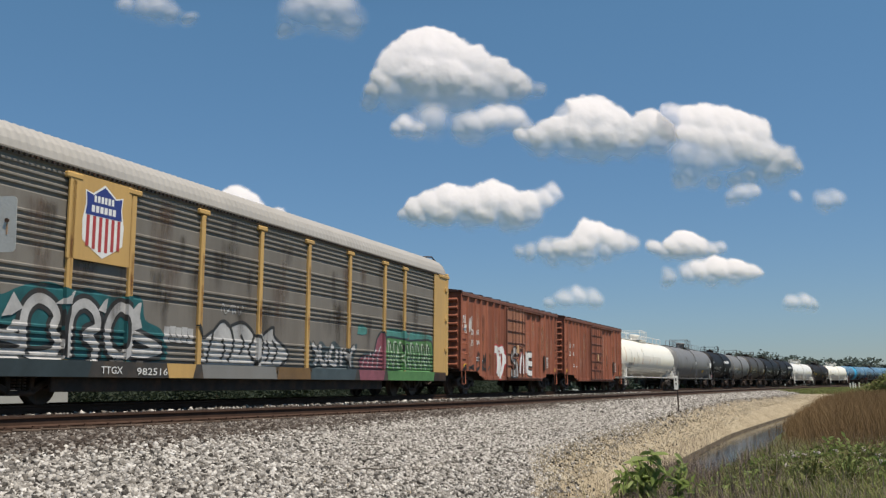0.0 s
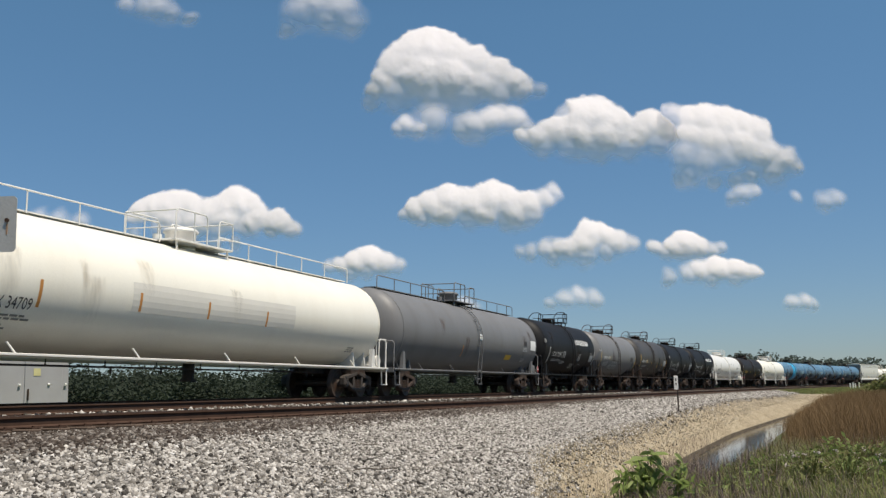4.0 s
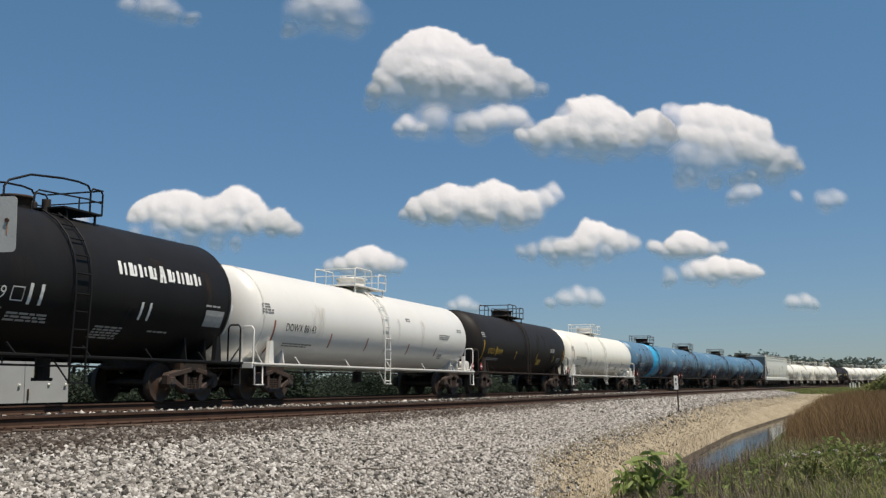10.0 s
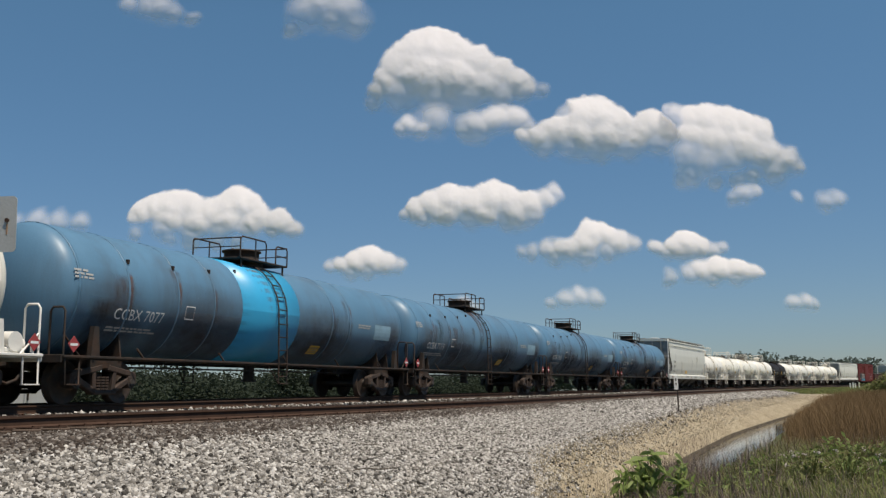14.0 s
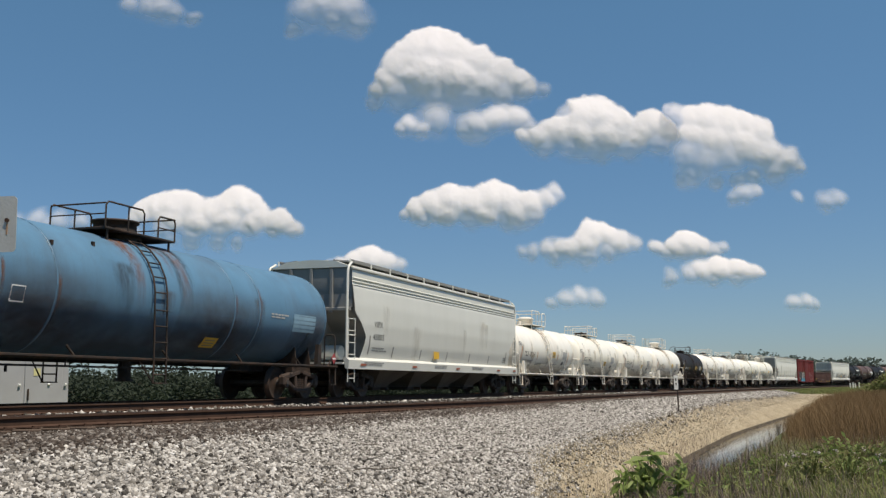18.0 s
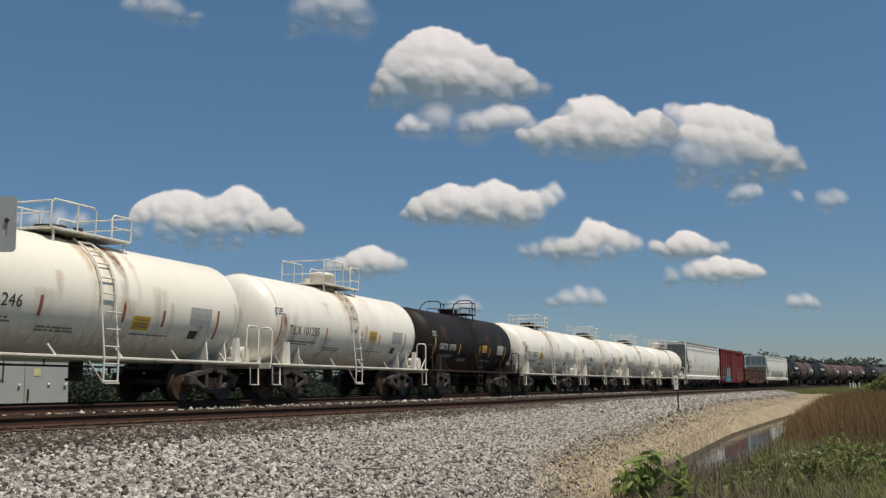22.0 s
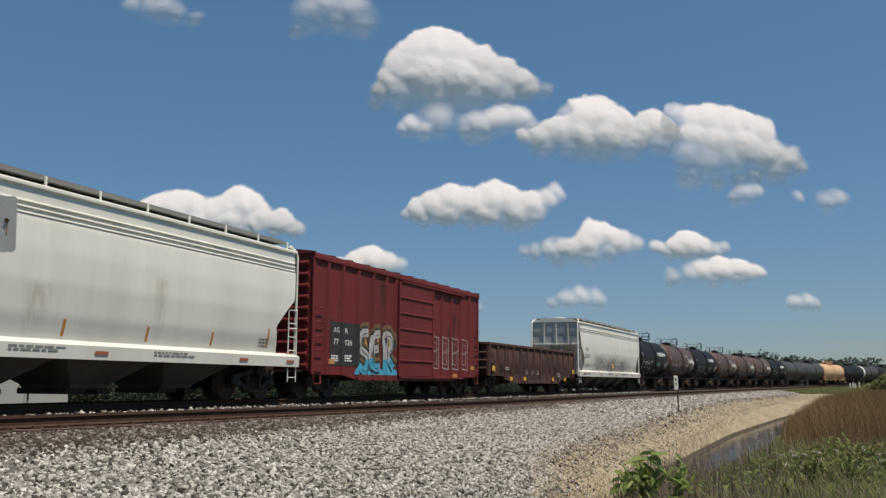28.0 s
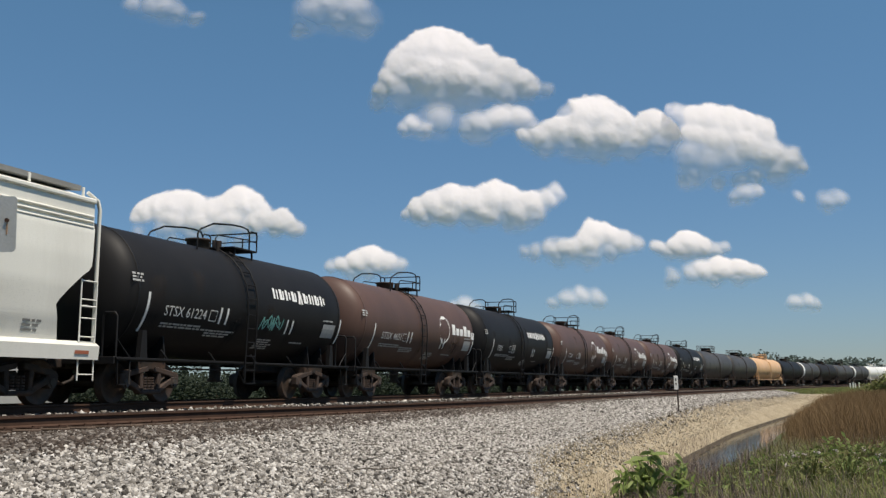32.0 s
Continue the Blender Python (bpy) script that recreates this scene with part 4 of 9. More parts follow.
        part("outlet_bay", s, M_BAYSHADE, car)
        part("outlet_gate", Shape().box((x, 0, 0.27), (w * 0.45, 1.3, 0.12), None, 0.02).cyl((x, -0.9, 0.27), (x, 0.9, 0.27), 0.05, 8), M_STEEL, car)
    part("centre_sill", Shape().box((0, 0, 0.95), (2 * L, 0.4, 0.35)), M_STEEL, car)

    def where(u, v, e=0.006):
        for k in range(len(prof) - 1):
            if prof[k][1] <= v <= prof[k + 1][1]:
                q = (v - prof[k][1]) / (prof[k + 1][1] - prof[k][1])
                return (u, -(prof[k][0] + (prof[k + 1][0] - prof[k][0]) * q) - e, v)
        return (u, -1.58 - e, v)
    t = Shape()
    for body, x0, x1, v, h in marks:
        write_to(t, where, body, x0, x1, v, h)
    part("lettering", t, M_LETTERK, car)
    t = Shape()
    stencil(t, where, marks[0][1], 1.62, 1.2, 2, rng, 0.04, 0.09)
    stencil(t, where, L - 1.9, 1.6, 0.5, 3, rng, 0.05, 0.09)
    sill_w = Flat(-1.575)
    for x in (-L + 0.9, -1.8, 2.6):
        stencil(t, sill_w, x, 1.12, 1.6, 2, rng, 0.035, 0.06)
    tagged(part("small_print", t, M_PALEK, car), kind="stuff")
    for x, v, h, m in stripes:
        part("reflector_stripe", patch(Shape(), where, x, v, 0.09, h), m, car)
    for x in (-L + 0.6, -L + 5.0, 0.6, L - 3.0, L - 0.5):
        part("reflector_plate", patch(Shape(), sill_w, x, 1.03, 0.42, 0.07, 0.012), M_STRIPER, car)
    for i in range(0 if smudge else 5):
        stain(car, where, rng.uniform(-L + 2.4, L - 2.4), rng.uniform(2.4, 3.4), rng.uniform(0.5, 1.4), rng.uniform(1.2, 1.9), S_PALEDIRT, "dust_wash")
    if smudge:
        stain(car, where, 0.6, 2.55, 2 * L - 4.0, 1.7, S_GREY, "dust_wash", False)
        stain(car, where, 0.2, 2.25, 2 * L - 5.5, 1.2, S_GREY, "dust_wash", False)
        for i in range(3):
            stain(car, where, -L + 4.8 + 3.6 * i, 2.4 - 0.1 * (i % 3), 3.0, 1.1, S_GREY, "dust_wash", False)
    if extra:
        extra(car, where, half, L)
    return car


def gondola(name, label, a, b):
    car, half = rail_car(name, label, a, b)
    L = half - 0.75
    top = 2.32
    prof = [(-L, 0.82), (-L + 2.3, 0.82), (-L + 3.6, 0.46), (L - 3.6, 0.46), (L - 2.3, 0.82), (L, 0.82), (L, top), (-L, top)]
    for sy in (-1, 1):
        part("side_wall", Shape().prism(prof, sy * 1.42, sy * 1.46, "y"), M_GON, car)
        part("top_chord", Shape().box((0, sy * 1.47, top - 0.05), (2 * L, 0.16, 0.14), None, 0.03), M_GON, car)
        part("bottom_chord", Shape().box((0, sy * 1.47, 0.54), (2 * L - 7.2, 0.08, 0.16), None, 0.02), M_GON, car)
        for i in range(14):
            x = -L + 0.12 + (2 * L - 0.24) * i / 13
            lo = 0.84 if abs(x) > L - 2.4 else 0.66 if abs(x) > L - 3.5 else 0.48
            p = Shape().prism([(x - 0.11, 0.0), (x - 0.05, sy * 0.10), (x + 0.05, sy * 0.10), (x + 0.11, 0.0)], lo, top - 0.1, "z")
            p.v = [(q[0], q[1] + sy * 1.45, q[2]) for q in p.v]
            part("side_post", p, M_GON, car)
            if i < 13:
                w = (2 * L - 0.24) / 13
                s = Shape()
                n = 8
                rows = []
                for r in range(n + 1):
                    v = r / n
                    rows.append([(x + 0.1 + (w - 0.2) * k / n, sy * (1.463 + 0.115 * math.sin(math.pi * k / n) * math.sin(math.pi * v)), 0.95 + (top - 1.15) * v) for k in range(n + 1)])
                s.rings(rows, close=False, caps=False)
                part("bulged_panel", s, M_GON, car)
    for sx in (-1, 1):
        part("end_wall", Shape().box((sx * (L - 0.03), 0, (top + 0.9) / 2), (0.06, 2.86, top - 0.9)), M_GON, car)
        for z in (1.15, 1.5, 1.85):
            part("end_rib", Shape().cyl((sx * L, -1.40, z), (sx * L, 1.40, z), 0.07, 8), M_GON, car)
        part("end_chord", Shape().box((sx * L, 0, top - 0.05), (0.16, 2.9, 0.14), None, 0.03), M_GON, car)
        g = Shape()
        for z in (1.05, 1.45, 1.85):
            g.pipe([(sx * (L - 0.1), -1.5, z), (sx * (L - 0.1), -1.58, z), (sx * (L - 0.55), -1.58, z), (sx * (L - 0.55), -1.5, z)], 0.016, 5)
        part("grab_irons", g, M_GON, car)
        truck(car, sx * (half - 2.3), "frame_black")
        coupler(car, sx * half, sx)
    part("floor", Shape().box((0, 0, 1.0), (2 * L, 2.84, 0.08)), M_GON, car)
    part("centre_sill", Shape().box((0, 0, 0.80), (2 * L, 0.4, 0.35)), M_STEEL, car)
    rng = random.Random(31)
    for i in range(22):
        stain(car, Flat(-1.54), rng.uniform(-L + 0.4, L - 0.4), rng.uniform(1.3, 2.2), rng.uniform(0.3, 0.9), rng.uniform(0.5, 1.1), S_RUST if i % 2 else S_SOOT)
    where = Flat(-1.555)
    for x in (-L + 0.35, -L + 3.0, -L + 5.2, L - 5.2, L - 2.6, L - 0.7):
        v = 1.02 if abs(x) > L - 2.4 else 0.62
        part("reflector_plate", patch(Shape(), where, x, v, 0.42, 0.17 if abs(x) < L - 0.8 else 0.26), M_STRIPE, car)
    t = Shape()
    for x in (-L + 5.6, -L + 6.6, -L + 7.6):
        ribbon(t, Flat(-1.545), [(x, 1.15), (x, 0.98), (x + 0.12, 0.94), (x + 0.26, 0.98), (x + 0.27, 1.15)], 0.05)
    stencil(t, Flat(-1.545), -L + 2.3, 1.2, 0.6, 2, random.Random(5))
    stencil(t, Flat(-1.545), L - 4.0, 1.0, 0.6, 3, random.Random(6))
    part("worn_lettering", t, M_PALE, car)
    return car


def carrier_profile(y0, base, eave):
    """The carrier's side in section: bands of ribs between flat bands, as (distance from the middle, height)."""
    pts, z = [], base + 0.02
    while z < eave:
        if (z - base) / 1.06 % 1.0 < 0.62:
            pts += [(y0 - 0.05, z), (y0 - 0.05, z + 0.05), (y0 - 0.015, z + 0.075), (y0 - 0.015, z + 0.11)]
            z += 0.135
        else:
            pts += [(y0 - 0.035, z), (y0 - 0.035, z + 0.33)]
            z += 0.36
    return [p for p in pts if p[1] < eave]


def drape(ob, profile, posts, foot=0.088, top=0.081, rise=0.053, flat=1.515):
    """Lays flat spray paint onto the ribs of the side and over the posts."""
    bm = bmesh.new()
    bm.from_mesh(ob.data)
    bmesh.ops.triangulate(bm, faces=bm.faces)
    zs, xs = [v.co.z for v in bm.verts], [v.co.x for v in bm.verts]
    cuts = [((0, 0, z), (0, 0, 1)) for _, z in profile if min(zs) < z < max(zs)]
    cuts += [((x + d, 0, 0), (1, 0, 0)) for x in posts for d in (-foot, -top, top, foot) if min(xs) < x + d < max(xs)]
    for co, no in cuts:
        bmesh.ops.bisect_plane(bm, geom=bm.verts[:] + bm.edges[:] + bm.faces[:], plane_co=co, plane_no=no)
    hs, ds = [z for _, z in profile], [d for d, _ in profile]
    for v in bm.verts:
        if v.co.z < hs[0]:
            continue
        out = float(np.interp(v.co.z, hs, ds)) + 0.003
        for x in posts:
            if abs(v.co.x - x) < (foot + top) / 2:
                out = max(out, 1.50 + rise if foot < 0.09 else 1.48 + rise)
        v.co.y += flat - out
    bm.to_mesh(ob.data)
    bm.free()


def car_carrier(name, label, a, b):
    car, half = rail_car(name, label, a, b)
    L = half - 0.95
    y0 = 1.50
    base, eave = 0.88, 4.77
    xs = [half - q for q in (1.55 + 0.98, 5.25, 7.07, 9.89, 12.69, 15.43, 18.22, 20.92, 22.85, 25.6)]
    xs = [L] + xs[1:] + [-L]
    xs = sorted(set(round(x, 3) for x in xs))
    for sy in (-1, 1):
        for x0, x1 in zip(xs[:-1], xs[1:]):
            pts = [(sy * q, z) for q, z in carrier_profile(y0, base, eave)]
            s = Shape().rings([[(x0 + 0.001, q[0], q[1]) for q in pts], [(x1 - 0.001, q[0], q[1]) for q in pts]], close=False, caps=False, smooth=False)
            part("side_panel", s, M_GALV, car)
        for x in xs[1:-1]:
            p = part("side_post", Shape().box((x, sy * y0, (base + eave) / 2 - 0.12), (0.16, 0.10, eave - base - 0.24), None, 0.02), M_YELLOW, car)
            part("post_cap", Shape().box((x, sy * (y0 + 0.01), eave - 0.17), (0.46, 0.11, 0.12), None, 0.02), M_YELLOW, p)
        part("side_sill", Shape().box((0, sy * 1.49, 0.72), (2 * L, 0.12, 0.32), None, 0.02), M_STEEL, car)
        part("sill_plate", Shape().box((0, sy * 1.555, 0.735), (2 * L - 3.2, 0.012, 0.33)), M_SILLDARK, car, "dirty dark sill plate")
        part("eave_rail", Shape().box((0, sy * (y0 - 0.01), eave + 0.02), (2 * L, 0.08, 0.07), None, 0.02), M_GALV, car)
        t = Shape()
        x = -L + 0.1
        while x < L:
            t.box((x, sy * (y0 + 0.03), eave - 0.03), (0.05, 0.05, 0.05))
            x += 0.15
        tagged(part("eave_bolts", t, M_STEEL, car), kind="stuff")
    # roof: a hip of cross-corrugated sheets
    arch = [(sy * q, eave + z) for sy, row in ((-1, ((1.52, 0.0), (1.47, 0.20), (1.38, 0.38), (1.2, 0.55), (0.92, 0.68), (0.45, 0.76))), (1, ((0.0, 0.78), (0.45, 0.76), (0.92, 0.68), (1.2, 0.55), (1.38, 0.38), (1.47, 0.20), (1.52, 0.0)))) for q, z in row]
    rings, x, k = [], -L, 0
    while x < L:
        g = 0.013 if k % 4 in (1, 2) else 0.0
        rings.append([(x, yy * (1 + g / 3), zz + g) for yy, zz in arch])
        x += 0.045 if k % 2 else 0.075
        k += 1
    part("roof", Shape().rings(rings, close=False, caps=False, smooth=False), M_ROOF, car)
    for sx in (-1, 1):
        e = part("end_door", Shape().box((sx * (L + 0.02), 0, 2.8), (0.08, 2.86, 4.0), None, 0.02), M_YELLOW, car)
        for yy in (-1.45, -1.15, -0.8, -0.4, 0.0, 0.4, 0.8, 1.15, 1.45):
            part("door_rib", Shape().box((sx * (L + 0.09), yy, 2.8), (0.12, 0.10, 4.05), None, 0.02), M_YELLOW, e)
        part("corner_post", Shape().box((sx * (L + 0.12), -1.50, 2.82), (0.26, 0.10, 4.1), None, 0.03), M_YELLOW, car)
        part("corner_post", Shape().box((sx * (L + 0.12), 1.50, 2.82), (0.26, 0.10, 4.1), None, 0.03), M_YELLOW, car)
        part("end_panel", Shape().box((sx * (L - 0.66), -1.508, 2.82), (1.3, 0.05, 3.85), None, 0.01), M_YELLOW, car, "ochre end panel")
        for zz in (1.8, 3.0, 4.2):
            part("panel_hinge", Shape().box((sx * (L - 0.05), -1.555, zz), (0.22, 0.05, 0.16), None, 0.015), M_YELLOW, car)
        part("corner_cap", Shape().box((sx * (L - 0.25), -1.51, eave - 0.06), (1.1, 0.12, 0.12), None, 0.02), M_YELLOW, car)
        z = 1.2
        while z < 4.6:
            part("rung", Shape().pipe([(sx * (L + 0.27), -1.35, z + 0.12), (sx * (L + 0.36), -1.35, z), (sx * (L + 0.36), -0.95, z), (sx * (L + 0.27), -0.95, z + 0.12)], 0.018, 5), M_STEEL, e)
            z += 0.42
        part("roof_end", Shape().prism(arch, sx * L, sx * (L + 0.03)), M_ROOF, car)
        part("roof_handhold", Shape().pipe([(sx * (L - 0.9), -0.9, eave + 0.70), (sx * (L - 0.3), -1.0, eave + 0.76), (sx * (L + 0.15), -1.1, eave + 0.52), (sx * (L + 0.28), -1.15, eave + 0.02), (sx * (L + 0.28), -1.15, eave - 0.5)], 0.03), M_STEEL, car)
        truck(car, half - 3.6 if sx > 0 else 5.0 - half, "frame_black")
        coupler(car, sx * half, sx)
    part("deck", Shape().box((0, 0, 0.78), (2 * L, 2.9, 0.18)), M_STEEL, car)
    part("centre_sill", Shape().box((0, 0, 0.60), (2 * L - 9, 0.6, 0.34)), M_STEEL, car)
    # dark boards added below the deck in place of the shade there
    for sy in (-1, 1):
        part("underframe_skirt", Shape().box((-0.6, sy * 1.30, 0.46), (2 * L - 10.5, 0.08, 0.38), None, 0.01), M_STEEL, car)
    for x in (-6, -2.5, 1, 4.5):
        part("under_box", Shape().box((x, -0.9, 0.52), (0.9, 0.5, 0.3), None, 0.03), M_STEEL, car)
    return car, half, L, xs


# ---------- spray paintings ----------
def scrawl(rng, u, v, w, h, n=7):
    return [(u + w * (i / n) + rng.uniform(-0.1, 0.1) * w, v + h * (0.1 + 0.8 * ((i % 2) * 0.8 + rng.uniform(0, 0.2)))) for i in range(n + 1)]


def smooth_path(pts, k=5):
    out = []
    n = len(pts)
    for i in range(n - 1):
        p0, p1, p2, p3 = pts[max(i - 1, 0)], pts[i], pts[i + 1], pts[min(i + 2, n - 1)]
        for j in range(k):
            t = j / k
            out.append(tuple(0.5 * (2 * b + (c - a) * t + (2 * a - 5 * b + 4 * c - d) * t * t + (3 * b - a - 3 * c + d) * t ** 3) for a, b, c, d in zip(p0, p1, p2, p3)))
    out.append(pts[-1])
    return out


def spray(car, where, u, v, w, h, fill, ink, back=None, seed=1, glyphs=4, label="spray-painted lettering"):
    """A sprayed piece: a cloud of background, fat outlined letter forms that spell nothing, drips."""
    rng = random.Random(seed)
    root = None
    if back:
        edge = [(u + w / 2 + (w / 2 + 0.15) * math.cos(t) * (1 + 0.08 * math.sin(5 * t + seed)), v + h / 2 + (h / 2 + 0.05) * math.copysign(abs(math.sin(t)) ** 0.6, math.sin(t)) * (1 + 0.07 * math.sin(7 * t))) for t in [2 * math.pi * i / 48 for i in range(48)]]
        c = (u + w / 2, v + h / 2)
        s = Shape()
        s.add([where(*c, 0.008)] + [where(p, q, 0.008) for p, q in edge], [(0, i + 1, (i + 1) % 48 + 1) for i in range(48)])
        root = part("sprayed_background", s, back, car, label)
    f, o = Shape(), Shape()
    gw = w / glyphs
    for g in range(glyphs):
        x = u + gw * g
        kind = rng.randrange(4)
        t = min(gw, h) * 0.24
        if kind == 0:
            strokes = [[(x + 0.15 * gw, v + 0.05 * h), (x + 0.2 * gw, v + 0.9 * h), (x + 0.55 * gw, v + 1.0 * h), (x + 0.85 * gw, v + 0.8 * h), (x + 0.5 * gw, v + 0.52 * h), (x + 0.9 * gw, v + 0.3 * h), (x + 0.6 * gw, v + 0.02 * h), (x + 0.15 * gw, v + 0.08 * h)]]
        elif kind == 1:
            strokes = [[(x + 0.15 * gw, v), (x + 0.2 * gw, v + 0.75 * h), (x + 0.5 * gw, v + h), (x + 0.8 * gw, v + 0.75 * h), (x + 0.8 * gw, v + 0.02 * h)], [(x + 0.2 * gw, v + 0.45 * h), (x + 0.8 * gw, v + 0.5 * h)]]
        elif kind == 2:
            strokes = [[(x + 0.85 * gw, v + 0.9 * h), (x + 0.4 * gw, v + 0.95 * h), (x + 0.12 * gw, v + 0.5 * h), (x + 0.4 * gw, v + 0.05 * h), (x + 0.9 * gw, v + 0.2 * h), (x + 0.85 * gw, v + 0.5 * h), (x + 0.5 * gw, v + 0.48 * h)]]
        else:
            strokes = [[(x + 0.1 * gw, v + 0.95 * h), (x + 0.15 * gw, v), (x + 0.5 * gw, v + 0.6 * h), (x + 0.8 * gw, v), (x + 0.9 * gw, v + h)]]
        for st in strokes:
            p = smooth_path(st, 6)
            ribbon(o, where, p, t + 0.09, 0.012)
            ribbon(f, where, p, t, 0.017)
    a = part("sprayed_outline", o, ink, root or car, "" if root else label)
    part("sprayed_letters", f, fill, root or car)


def tag(car, where, u, v, w, h, mat, seed=1, width=0.05, n=9):
    rng = random.Random(seed)
    t = ribbon(Shape(), where, smooth_path(scrawl(rng, u, v, w, h, n), 6), width, 0.01)
    ribbon(t, where, smooth_path(scrawl(rng, u + w * 0.1, v + h * 0.2, w * 0.8, h * 0.5, n - 2), 6), width, 0.01)
    part("sprayed_tag", t, mat, car)
# ---------- the train, from its head ----------
def carrier_marks():
    car, half, L, posts = car_carrier("auto_carrier", "covered car carrier with grey panels, ochre posts and spray paint", -31.6, -3.03)
    where = Flat(-1.515)
    c = (-31.6 - 3.03) / 2
    x0, x1 = -8.70, -6.76
    p = part("emblem_panel", Shape().box(((x0 + x1) / 2, -1.53, 3.80), (x1 - x0, 0.04, 1.75)), M_YELLOW, car, "ochre panel with a striped shield")
    w2 = Flat(-1.552)
    cx = (x0 + x1) / 2 + 0.08

    def shield(k):
        return [(cx + k * 1.35 * px, 3.80 + k * 1.2 * pz) for px, pz in ((-0.42, 0.46), (-0.26, 0.42), (0.0, 0.60), (0.26, 0.42), (0.42, 0.46), (0.40, 0.24), (0.46, -0.05), (0.44, -0.36), (0.22, -0.50), (0.0, -0.62), (-0.22, -0.50), (-0.44, -0.36), (-0.46, -0.05), (-0.40, 0.24))]
    part("shield", outline(Shape(), w2, shield(1.06), 0.003), M_LETTERW, p)
    top = [q for q in shield(1.0) if q[1] > 4.1]
    part("shield_top", outline(Shape(), w2, [(cx - 0.58, 3.88), (cx - 0.54, 4.09), (cx - 0.565, 4.35), (cx - 0.35, 4.30), (cx, 4.51), (cx + 0.35, 4.30), (cx + 0.565, 4.35), (cx + 0.54, 4.09), (cx + 0.58, 3.88)], 0.006), M_NAVY, p)
    for i in range(6):
        x = cx - 0.535 + 0.195 * i
        low = 3.12 + 0.22 * abs(x + 0.05 - cx)
        part("shield_stripe", outline(Shape(), w2, [(x, low), (x + 0.098, low), (x + 0.098, 3.87), (x, 3.87)], 0.006), M_FLAGRED, p)
    b = Shape()
    for z, w in ((4.16, 0.66), (3.95, 0.8)):
        for i in range(6):
            patch(b, w2, cx - w / 2 + w * i / 6, z, w / 6 - 0.035, 0.14, 0.009)
    tagged(part("shield_bars", b, M_LETTERW, p), kind="stuff")
    rng = random.Random(19)
    for i in range(40):
        stain(car, Flat(-1.487), rng.uniform(-L + 1.5, L - 1.5), rng.uniform(2.4, 4.7), rng.uniform(0.3, 1.3), rng.uniform(0.8, 1.8), S_SOOT if i % 3 else S_BROWN, "dirt_wash")
    for x in posts[1:-1]:
        for k in range(2):
            stain(car, Flat(-1.5515), x, rng.uniform(2.0, 4.4), 0.15, rng.uniform(0.8, 1.6), S_RUST)
    carrier_paint(car, where)
    side = carrier_profile(1.50, 0.88, 4.77)
    for ob in list(car.children_recursive):
        if ob.name.startswith("sprayed"):
            drape(ob, side, posts[1:-1])
    t = Shape()
    write_to(t, Flat(-1.575), "TTGX", -7.52, -6.83, 0.645, 0.15)
    write_to(t, Flat(-1.575), "982516", -6.34, -5.23, 0.63, 0.15)
    part("lettering", t, M_LETTERW, car)


